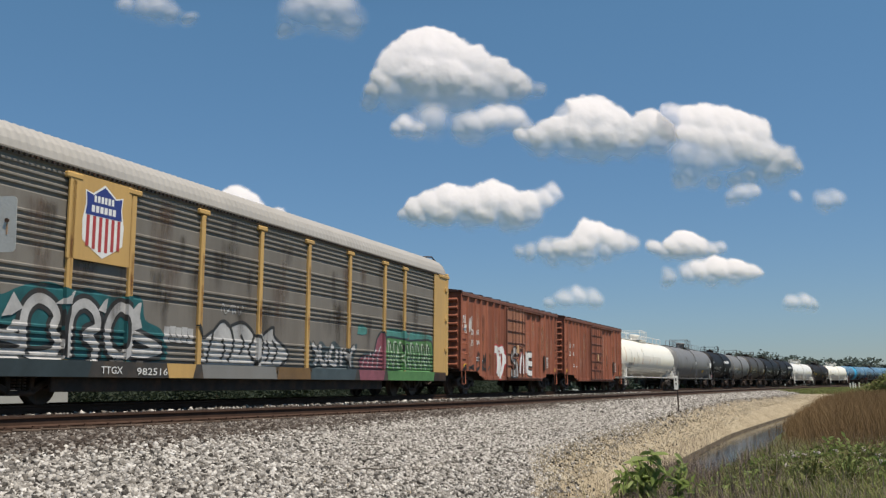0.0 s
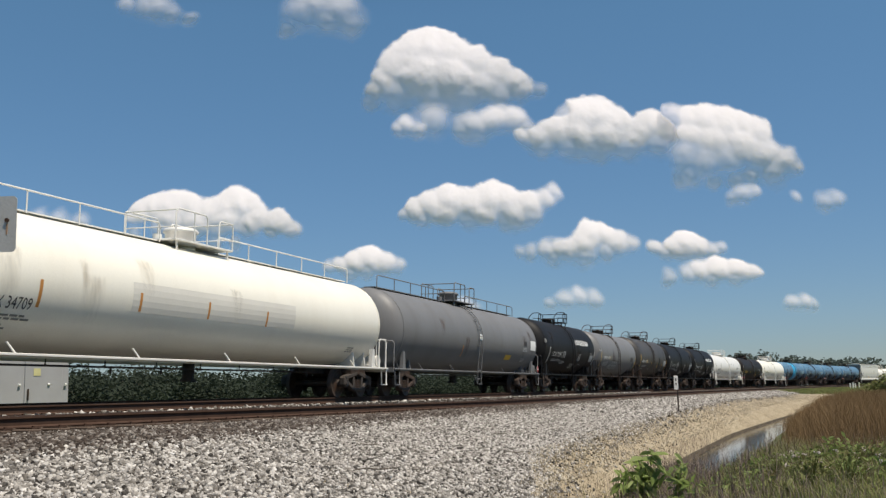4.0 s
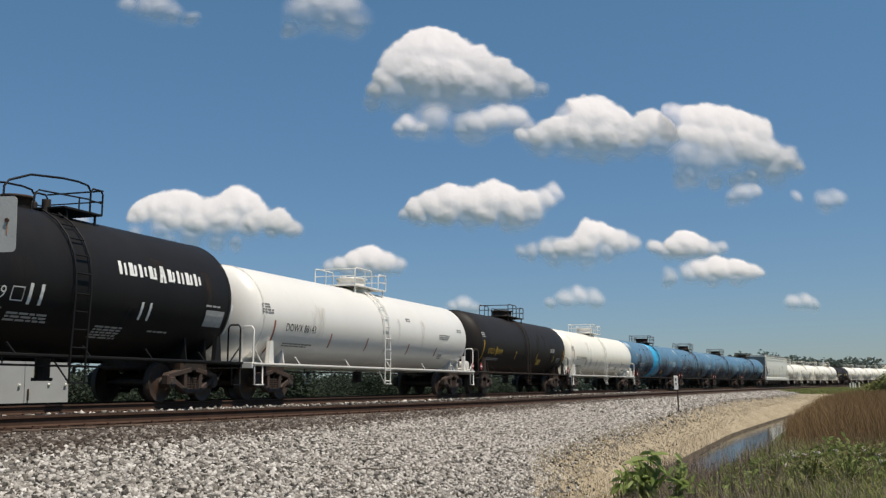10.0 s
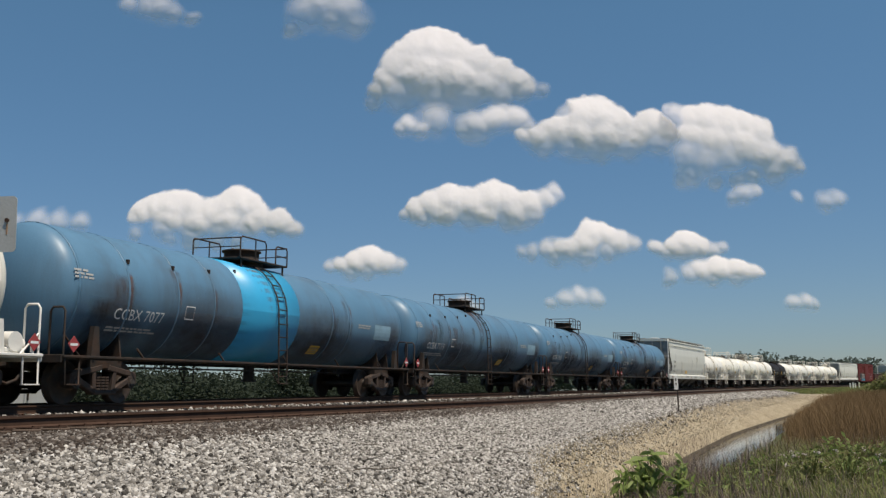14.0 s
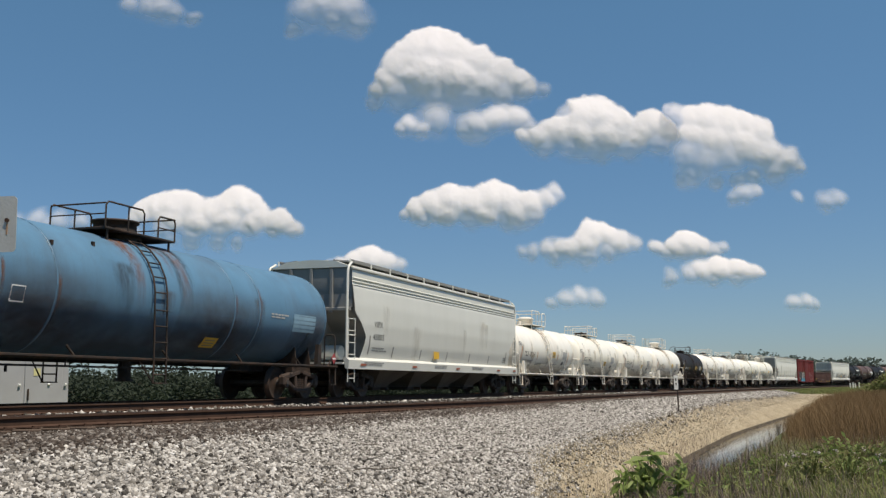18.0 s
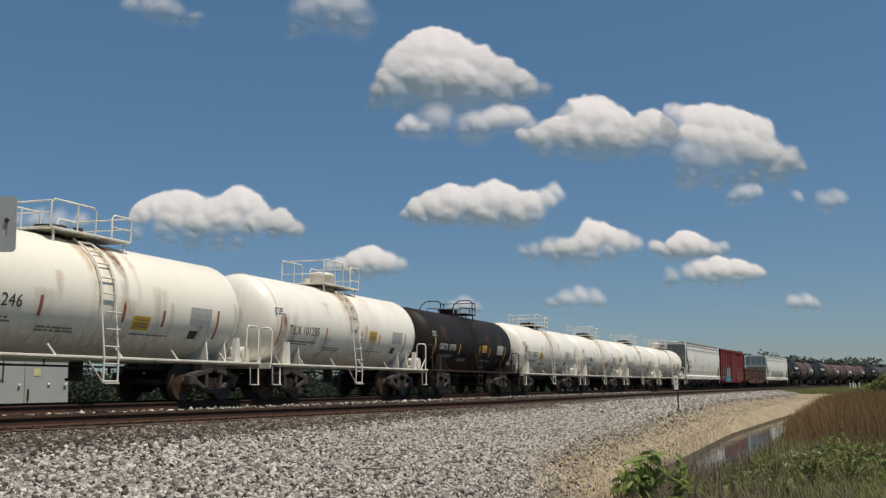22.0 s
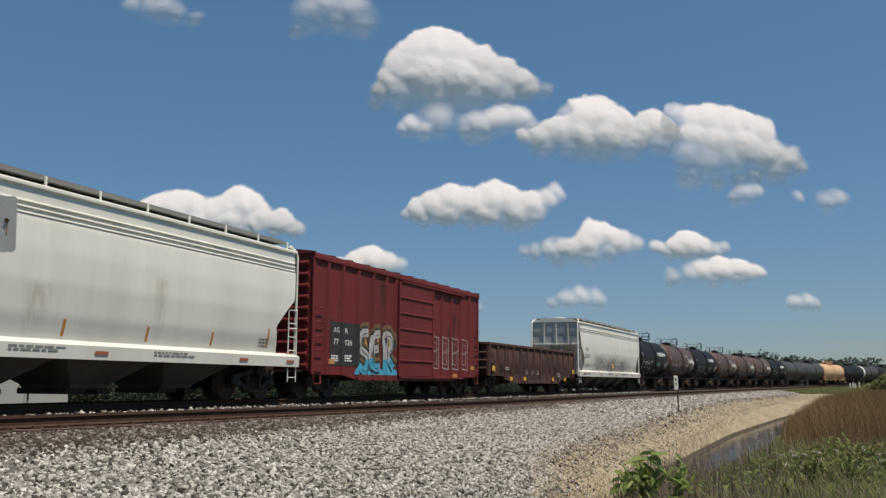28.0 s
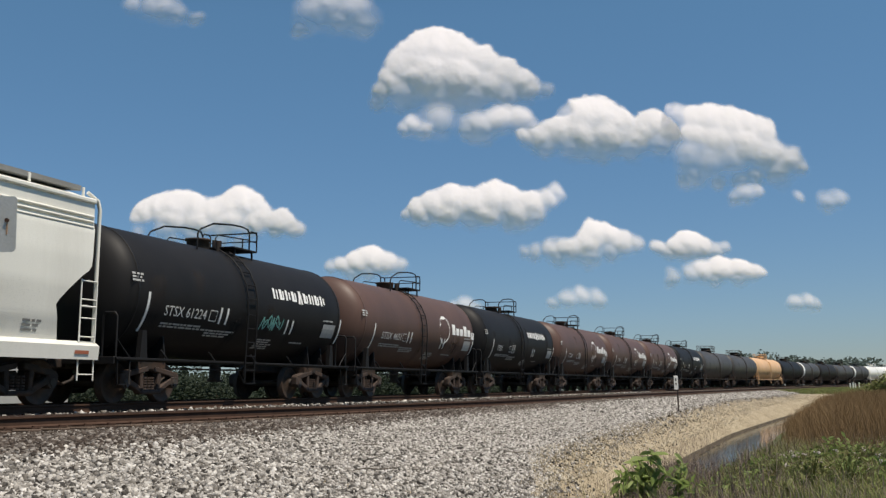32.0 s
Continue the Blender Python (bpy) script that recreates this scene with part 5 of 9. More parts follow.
def carrier_paint(car, where):
    """Sprayed pieces along the carrier's foot: fat chrome forms on teal, and smaller ones."""
    low = Flat(-1.562)

    def blob(name, pts, mat, e, label=""):
        return part(name, outline(Shape(), where, smooth_path(pts + [pts[0]], 4)[:-1], e), mat, car, label)

    def fat(strokes, w, fill, ink, root, rim=0.13, e=0.016):
        o, f = Shape(), Shape()
        for st in strokes:
            p = smooth_path(st, 6)
            ribbon(o, where, p, w + rim, e)
            ribbon(f, where, p, w, e + 0.006)
        part("sprayed_outline", o, ink, root)
        part("sprayed_letters", f, fill, root)

    def spikes(pts, mat, root, e):
        for tri in pts:
            part("sprayed_spike", outline(Shape(), where, tri, e), mat, root)

    # paint that runs down over the sill
    for u0, u1, mat, lab in ((-13.2, -7.9, M_DARKTEAL, "dark sprayed paint over the sill"), (-5.15, -4.2, M_YELLOW, "ochre sill patch"), (-3.75, -0.2, M_SHADEGREY, "grey sprayed paint over the sill"), (-0.2, 1.75, M_OCHREDARK, "dull ochre sill patch"), (1.8, 4.8, M_SLATEBLUE, "blue-grey sprayed paint over the sill"), (5.2, 7.1, M_PINKDULL, "dull pink sprayed paint over the sill"), (7.5, 11.9, M_GREEN, "green sprayed paint over the sill")):
        s = Shape()
        outline(s, low, [(u0, 0.57), (u1, 0.57), (u1 + 0.12, 0.90), (u0 - 0.1, 0.90)], 0.004)
        part("sill_paint", s, mat, car, lab)
    g = blob("sprayed_background", [(-13.3, 0.92), (-13.3, 2.0), (-12.3, 2.4), (-11.2, 2.15), (-10.35, 2.05), (-9.8, 2.25), (-9.1, 2.4), (-8.4, 2.3), (-7.9, 2.38), (-7.1, 2.26), (-6.2, 2.34), (-6.0, 1.85), (-5.4, 1.66), (-5.15, 1.2), (-5.5, 0.93), (-8, 0.92), (-11, 0.92)], M_TEAL, 0.006, "chrome and teal spray-painted lettering")
    fat([[(-10.9, 1.25), (-10.3, 1.32), (-9.75, 1.25)], [(-10.9, 1.02), (-10.2, 0.98), (-9.7, 1.05), (-9.7, 1.5), (-9.62, 1.85), (-9.35, 2.06), (-9.0, 1.98), (-8.8, 1.75), (-8.9, 1.5), (-8.72, 1.2), (-9.0, 0.99), (-9.5, 0.94)],
         [(-8.44, 0.95), (-8.44, 1.6), (-8.3, 1.93), (-8.0, 2.06), (-7.68, 1.9), (-7.6, 1.6), (-7.95, 1.42), (-7.62, 1.2), (-7.75, 0.78)],
         [(-6.95, 1.02), (-7.2, 1.2), (-7.28, 1.55), (-7.12, 1.9), (-6.85, 2.07), (-6.56, 1.9), (-6.48, 1.55), (-6.55, 1.2), (-6.8, 1.02), (-6.95, 1.02)],
         [(-6.45, 1.12), (-6.0, 1.10), (-5.45, 1.2), (-5.9, 1.36), (-6.45, 1.5)],
         [(-12.9, 1.0), (-12.7, 1.7), (-12.3, 2.1), (-11.9, 1.8), (-11.9, 1.0)], [(-11.5, 1.9), (-11.3, 1.1), (-11.0, 1.5)]], 0.20, M_CHROMESP, M_LETTERK, g, 0.20)
    spikes([[(-10.0, 1.7), (-10.25, 1.66), (-9.98, 2.13), (-9.72, 1.85)], [(-9.85, 1.4), (-10.15, 1.36), (-9.95, 1.62), (-9.7, 1.6)], [(-8.9, 1.98), (-8.45, 2.22), (-8.3, 2.3), (-8.42, 2.02)], [(-7.6, 1.95), (-7.4, 2.18), (-7.3, 2.22), (-7.36, 1.9)], [(-6.55, 1.95), (-6.3, 2.18), (-6.17, 2.22), (-6.22, 1.9), (-6.12, 1.66), (-6.5, 1.55)], [(-9.7, 0.98), (-9.2, 0.76), (-8.8, 0.72), (-8.6, 0.98)]], M_CHROMESP, g, 0.026)
    blocks = Shape()
    for i in range(5):
        patch(blocks, where, -5.3 + 0.235 * i, 1.38 + 0.02 * (i % 2), 0.22, 0.36, 0.01)
    bl = part("sprayed_block_letters", blocks, M_CHROMESP, car)
    ink = Shape()
    for i in range(4):
        ribbon(ink, where, [(-5.10 + 0.24 * i, 1.42), (-5.08 + 0.24 * i, 1.6), (-5.02 + 0.24 * i, 1.5)], 0.03, 0.016)
    part("sprayed_ink", ink, M_LETTERK, bl)
    # the large silver piece with thin black lines
    g = blob("sprayed_silver", [(-4.0, 1.86), (-3.75, 1.55), (-3.3, 1.72), (-2.9, 2.0), (-2.55, 1.85), (-1.9, 2.02), (-1.35, 1.75), (-0.7, 1.85), (-0.3, 2.0), (-0.25, 1.72), (0.45, 1.4), (0.5, 1.15), (0.1, 0.93), (-2, 0.92), (-3.7, 0.93), (-3.65, 1.2)], M_CHROMESP, 0.008, "silver spray-painted lettering with black lines")
    ink = Shape()
    for st in ([(-4.0, 1.86), (-3.75, 1.55), (-3.3, 1.72), (-3.45, 1.3), (-3.55, 0.95)], [(-3.3, 1.72), (-2.9, 2.0), (-2.5, 1.85), (-2.35, 1.4), (-2.6, 1.0)], [(-2.9, 1.55), (-2.75, 1.3), (-2.9, 1.05)], [(-2.5, 1.9), (-1.9, 2.02), (-1.35, 1.72), (-1.6, 1.3), (-1.2, 0.95)], [(-2.0, 1.7), (-1.85, 1.45), (-2.05, 1.2)], [(-1.35, 1.72), (-0.9, 1.6), (-0.95, 1.2), (-1.3, 0.98)], [(-0.9, 1.75), (-0.35, 1.98), (-0.25, 1.72), (0.45, 1.38), (0.5, 1.15), (0.1, 0.95)], [(-0.4, 1.6), (-0.1, 1.35), (-0.4, 1.0)], [(-0.7, 1.6), (-0.55, 1.3), (-0.7, 1.05)]):
        ribbon(ink, where, smooth_path(st, 5), 0.085, 0.014)
    part("sprayed_ink", ink, M_LETTERK, g)
    tag(car, where, -2.9, 2.15, 1.0, 0.35, M_PALE, 8, 0.025, 9)
    # a smaller piece in silver and slate
    g = blob("sprayed_slate", [(1.78, 1.72), (2.2, 1.55), (2.55, 1.72), (3.0, 1.55), (3.4, 1.76), (4.0, 1.55), (4.6, 1.6), (5.12, 1.72), (4.8, 1.2), (4.7, 0.92), (1.95, 0.92), (2.0, 1.3)], M_SLATEBLUE, 0.008, "small silver and blue-grey spray-painted lettering")
    fat([[(1.95, 1.62), (2.3, 1.3), (2.1, 1.0)], [(2.45, 1.62), (2.5, 1.2), (2.8, 1.0), (2.9, 1.4)], [(3.3, 1.64), (3.1, 1.2), (3.5, 1.05), (3.6, 1.5)], [(3.9, 1.55), (3.9, 1.0)], [(4.9, 1.62), (4.4, 1.3), (4.5, 1.0)], [(4.1, 1.5), (4.5, 1.1)]], 0.17, M_CHROMESP, M_LETTERK, g, 0.10)
    # the dull pink blot with a few pale strokes
    g = blob("sprayed_pink", [(5.3, 0.93), (5.25, 1.25), (5.7, 1.42), (6.4, 1.5), (6.7, 2.0), (7.15, 2.2), (7.35, 1.6), (7.3, 1.0), (6.9, 0.92)], M_PINKDULL, 0.008, "dull pink spray-painted shapes")
    rim = Shape()
    ribbon(rim, where, smooth_path([(5.3, 0.93), (5.25, 1.25), (5.7, 1.42), (6.4, 1.5), (6.7, 2.0), (7.15, 2.2), (7.35, 1.6), (7.3, 1.0)], 5), 0.07, 0.012)
    ribbon(rim, where, smooth_path([(5.5, 1.3), (6.1, 1.36), (6.6, 1.3), (6.8, 1.1), (6.6, 0.98)], 5), 0.05, 0.012)
    ribbon(rim, where, smooth_path([(7.5, 0.95), (7.42, 1.95), (8.2, 2.07), (9.5, 2.02), (10.6, 2.07), (11.9, 2.02), (11.93, 0.95)], 5), 0.07, 0.012)
    part("sprayed_ink", rim, M_DARKTEAL, car)
    for k in range(4):
        marks = Shape()
        ribbon(marks, where, smooth_path([(5.5 + 0.4 * k, 1.0), (5.6 + 0.4 * k, 1.2 + 0.1 * k), (5.8 + 0.4 * k, 1.35 + 0.12 * k)], 4), 0.06, 0.014)
        part("sprayed_mark", marks, M_CHROMESP, g)
    # green piece with pale outlined letters
    for u0, u1 in ((5.1, 5.8), (7.5, 9.4), (9.6, 11.8)):
        part("sprayed_mist", outline(Shape(), where, smooth_path([(u0, 2.05), (u0 + 0.1, 2.32), ((u0 + u1) / 2, 2.38), (u1, 2.3), (u1 + 0.05, 2.1), ((u0 + u1) / 2, 2.04)], 3), 0.006), M_TEALPALE, car, "pale teal sprayed haze")
    g = blob("sprayed_green", [(7.5, 0.93), (7.45, 1.95), (8.2, 2.05), (9.5, 2.0), (10.6, 2.05), (11.9, 2.0), (11.9, 0.93)], M_GREEN, 0.008, "green spray-painted lettering with pale outlines")
    ink = Shape()
    lettered = random.Random(6)
    for i in range(8):
        u = 7.6 + 0.53 * i
        a, b = lettered.uniform(-0.14, 0.14), lettered.uniform(0.0, 0.2)
        ribbon(ink, where, smooth_path([(u, 1.0), (u + 0.03 + a, 1.45), (u, 1.85 + b * 0.5), (u + 0.2, 1.95 - b), (u + 0.34, 1.8 - 2 * b), (u + 0.3 + a, 1.5 - b), (u + 0.12 - a, 1.4)], 5), 0.06, 0.014)
        ribbon(ink, where, smooth_path([(u + 0.2, 1.38), (u + 0.36, 1.2), (u + 0.34 + b, 0.98)], 4), 0.06, 0.014)
    part("sprayed_ink", ink, M_PALEMINT, g)
    ink = Shape()
    for i in range(8):
        u = 7.68 + 0.53 * i
        ribbon(ink, where, smooth_path([(u, 0.98), (u + 0.06, 1.3), (u + 0.03, 1.8), (u + 0.18, 1.86), (u + 0.22, 1.6)], 4), 0.05, 0.018)
        ribbon(ink, where, smooth_path([(u + 0.36, 0.96), (u + 0.40, 1.4), (u + 0.36, 1.88)], 4), 0.045, 0.018)
    part("sprayed_shadow", ink, M_LETTERK, g)


def brown_box(name, a, b, spots):
    c = (a + b) / 2

    def extra(car, where, half, L):
        t = Shape()
        rows = (("GN", "WR"), ("25", "049" if spots else "086"))
        for r, (p, q) in enumerate(rows):
            write_to(t, where, p, -6.52, -6.16, 2.55 - 0.46 * r, 0.24)
            write_to(t, where, q, -5.86, -5.40, 2.56 - 0.46 * r, 0.24)
        part("lettering", t, M_LETTERW, car)
        t = Shape()
        stencil(t, where, -L + 1.9, 1.55, 0.9, 2, random.Random(7), 0.06, 0.11)
        stencil(t, where, -L + 0.0 + 7.2, 2.9, 0.8, 3, random.Random(8), 0.06, 0.11)
        stencil(t, where, L - 2.2, 1.8, 0.4, 6, random.Random(9), 0.05, 0.1)
        tagged(part("small_print", t, M_LETTERW, car), kind="stuff")
        part("notice_board", Shape().box((L - 2.6, -1.53, 1.55), (0.5, 0.03, 0.75)), M_STEEL, car)
        for x in (-L + 0.35, L - 0.75):
            part("reflector_plate", patch(Shape(), where, x, 1.12, 0.42, 0.20), M_STRIPE, car)
        if spots:
            tag(car, where, -7.5, 2.45, 1.1, 1.05, M_LETTERW, 3, 0.05, 9)
            tag(car, where, -5.8, 1.05, 1.4, 0.9, M_LETTERK, 5, 0.06, 8)
            tag(car, where, -L + 0.1, 0.98, 3.6, 0.3, M_LETTERK, 6, 0.09, 7)
            proud = Flat(-1.606)
            pieces = ((where, M_LETTERW, M_FLAGRED, 0.34, ([(-3.3, 1.95), (-2.9, 1.9), (-2.75, 1.25), (-2.85, 0.75)], [(-2.9, 1.85), (-2.15, 1.95), (-1.98, 1.35), (-2.4, 0.76), (-2.85, 0.75)])),
                      (proud, M_CHROMESP, M_LETTERK, 0.28, ([(-0.12, 1.9), (-0.65, 1.98), (-0.98, 1.62), (-0.5, 1.4), (-0.2, 1.12), (-0.55, 0.84), (-1.1, 0.86)], [(-1.15, 0.84), (-0.6, 0.78), (0.0, 0.82)])),
                      (proud, M_LETTERW, M_PINK, 0.24, ([(0.28, 0.82), (0.42, 1.5), (0.74, 1.76), (0.86, 1.25), (0.84, 0.82)],)),
                      (where, M_LETTERW, M_PINK, 0.24, ([(1.42, 0.85), (1.5, 1.45), (1.62, 1.95)],)),
                      (where, M_LETTERW, M_LETTERK, 0.25, ([(1.95, 0.85), (2.05, 1.45), (2.0, 1.8), (2.5, 1.82)], [(2.1, 1.4), (2.6, 1.34)], [(2.0, 0.9), (2.65, 0.82)])))
            for k, (on, fill, ink, w, strokes) in enumerate(pieces):
                o, f = Shape(), Shape()
                for st in strokes:
                    q = smooth_path([(u, 0.90 + (v - 0.75) * 0.93) for u, v in st], 7)
                    ribbon(o, on, q, w + 0.15, 0.004)
                    ribbon(f, on, q, w, 0.010)
                rim = part("sprayed_outline", o, ink, car, "sprayed letter form")
                fat = part("sprayed_letters", f, fill, rim)
                if on is where:
                    for ob in (rim, fat):
                        drape(ob, [(1.48, 0.5), (1.48, 4.3)], posts, 0.10, 0.06, 0.073, 1.486)
        else:
            tag(car, where, -L + 7.3, 0.9, 1.2, 0.8, M_LETTERW, 9, 0.05, 6)
    half = (b - a) / 2
    L = half - 0.85
    door = (-L + 6.0, -L + 9.0)
    posts = [-6.95, -6.0, -5.25, -4.4, -3.5, -2.6, -1.75, 1.6, 2.5, 3.4, 4.3, 5.2, 6.1, 6.95]
    return box_car("box_car", "rust-brown steel box car " + ("with white and pink spray paint" if spots else "with faded white lettering"), a, b, M_BOXBROWN, 4.27, 0.62, 0.99, door, posts, M_GON, extra=extra)


def red_box(a, b):
    def extra(car, where, half, L):
        part("black_panel", patch(Shape(), where, -6.45, 1.0, 1.95, 1.36, 0.003), M_LETTERK, car)
        t = Shape()
        write_to(t, where, "AG", -6.25, -5.87, 2.03, 0.16)
        write_to(t, where, "R", -5.46, -5.28, 2.03, 0.16)
        write_to(t, where, "77", -6.25, -5.9, 1.66, 0.17)
        write_to(t, where, "026", -5.46, -4.95, 1.66, 0.17)
        stencil(t, where, -6.4, 1.28, 0.5, 3, random.Random(4))
        stencil(t, where, -5.46, 1.3, 0.5, 3, random.Random(5))
        part("lettering", t, M_LETTERW, car)
        strokes = ([(-5.9, 0.75), (-5.2, 0.7), (-5.0, 1.15), (-5.75, 1.4), (-5.6, 1.95), (-4.9, 1.95)], [(-4.3, 2.0), (-4.6, 1.5), (-4.5, 0.8), (-3.6, 0.72)], [(-4.5, 1.35), (-3.75, 1.45)], [(-4.3, 1.98), (-3.6, 1.95)], [(-3.05, 0.7), (-3.0, 1.4), (-3.1, 1.95), (-2.4, 1.9), (-2.2, 1.5), (-2.9, 1.3)], [(-2.75, 1.3), (-2.0, 0.72)])
        rim, gold, pale, blue, ink = Shape(), Shape(), Shape(), Shape(), Shape()
        for st in strokes:
            p = smooth_path([(-4.45 + (u + 5.9) * 0.72, 0.93 + (v - 0.7) * 0.92 + 0.07 * math.sin(5 * u)) for u, v in st], 8)
            ribbon(gold, where, [(u + 0.06, v + 0.10) for u, v in p], 0.50, 0.008)
            ribbon(rim, where, p, 0.44, 0.011)
            ribbon(pale, where, p, 0.27, 0.015)
            ribbon(ink, where, [(u + 0.07, v - 0.03) for u, v in p[3:-3]], 0.035, 0.021)
            low = [q for q in p if q[1] < 1.3]
            if len(low) > 2:
                ribbon(blue, where, low, 0.27, 0.018)
        root = part("sprayed_outline", rim, M_LETTERK, car, "silver and sky-blue spray-painted lettering")
        part("sprayed_glow", gold, M_OCHREDARK, root, "dull gold sprayed rim")
        part("sprayed_letters", pale, M_CHROMESP, root)
        part("sprayed_lower_fill", blue, M_SKYB, root)
        part("sprayed_lines", ink, M_LETTERK, root)
        rng = random.Random(8)
        for k in range(7):
            u, v = -4.5 + 0.5 * k + rng.uniform(-0.1, 0.1), 2.05 + rng.uniform(-0.1, 0.2)
            part("sprayed_spike", outline(Shape(), where, [(u, v - 0.25), (u + 0.14, v - 0.22), (u + rng.uniform(-0.1, 0.2), v + 0.16)], 0.013), M_YELLOW if k % 2 else M_LETTERK, root)
        foot = [(-4.75, 0.745), (-4.6, 1.05), (-3.9, 0.92), (-3.4, 1.08), (-2.8, 0.93), (-2.2, 1.03), (-1.5, 0.93), (-1.42, 0.745)]
        part("sprayed_foot", outline(Shape(), where, foot, 0.009), M_SKYB, car, "sky-blue sprayed ground")
        t = Shape()
        for x, w in ((2.0, 0.85), (3.1, 0.85), (4.2, 0.9), (5.4, 0.85)):
            ribbon(t, where, [(x, 1.08), (x, 2.3), (x + w, 2.24), (x + w, 1.02), (x, 1.08)], 0.045, 0.006)
            ribbon(t, where, [(x + 0.22, 1.25), (x + 0.22, 2.08), (x + w - 0.22, 2.04), (x + w - 0.22, 1.2), (x + 0.22, 1.25)], 0.03, 0.006)
            ribbon(t, where, [(x, 1.75), (x + 0.3, 1.66), (x + w, 1.8)], 0.03, 0.006)
        part("sprayed_outline_letters", t, M_CHROMESP, car)
        for ob in list(car.children_recursive):
            if ob.name.startswith(("sprayed", "black_panel")):
                drape(ob, [(1.48, 0.5), (1.48, 4.3)], posts, 0.10, 0.06, 0.073, 1.486)
        tag(car, where, -L + 6.35, 1.9, 0.35, 0.9, M_LETTERW, 5, 0.035, 7)
        for x in (-L + 1.0, -L + 8.6, L - 3.2, L - 1.0):
            part("reflector_plate", patch(Shape(), where, x, 0.70 if abs(x) < L - 3 else 1.05, 0.5, 0.15), M_STRIPEO, car)
        t = Shape()
        write(t, lambda u, v, e=0.006: (-L - 0.10, -u, v), "008 7705", -1.2, 4.22, 0.16)
        part("end_lettering", t, M_LETTERW, car)
    L = (b - a) / 2 - 0.85
    posts = [-6.72, -5.7, -4.57, -3.4, -2.3, -1.5, 2.15, 3.1, 4.2, 5.3, 6.4]
    box_car("box_car", "dark red steel box car with blue and silver spray paint", a, b, M_BOXRED, 4.30, 0.55, 0.72, (-1.35, 2.0), posts, M_BOXRED, extra=extra, rods=False)


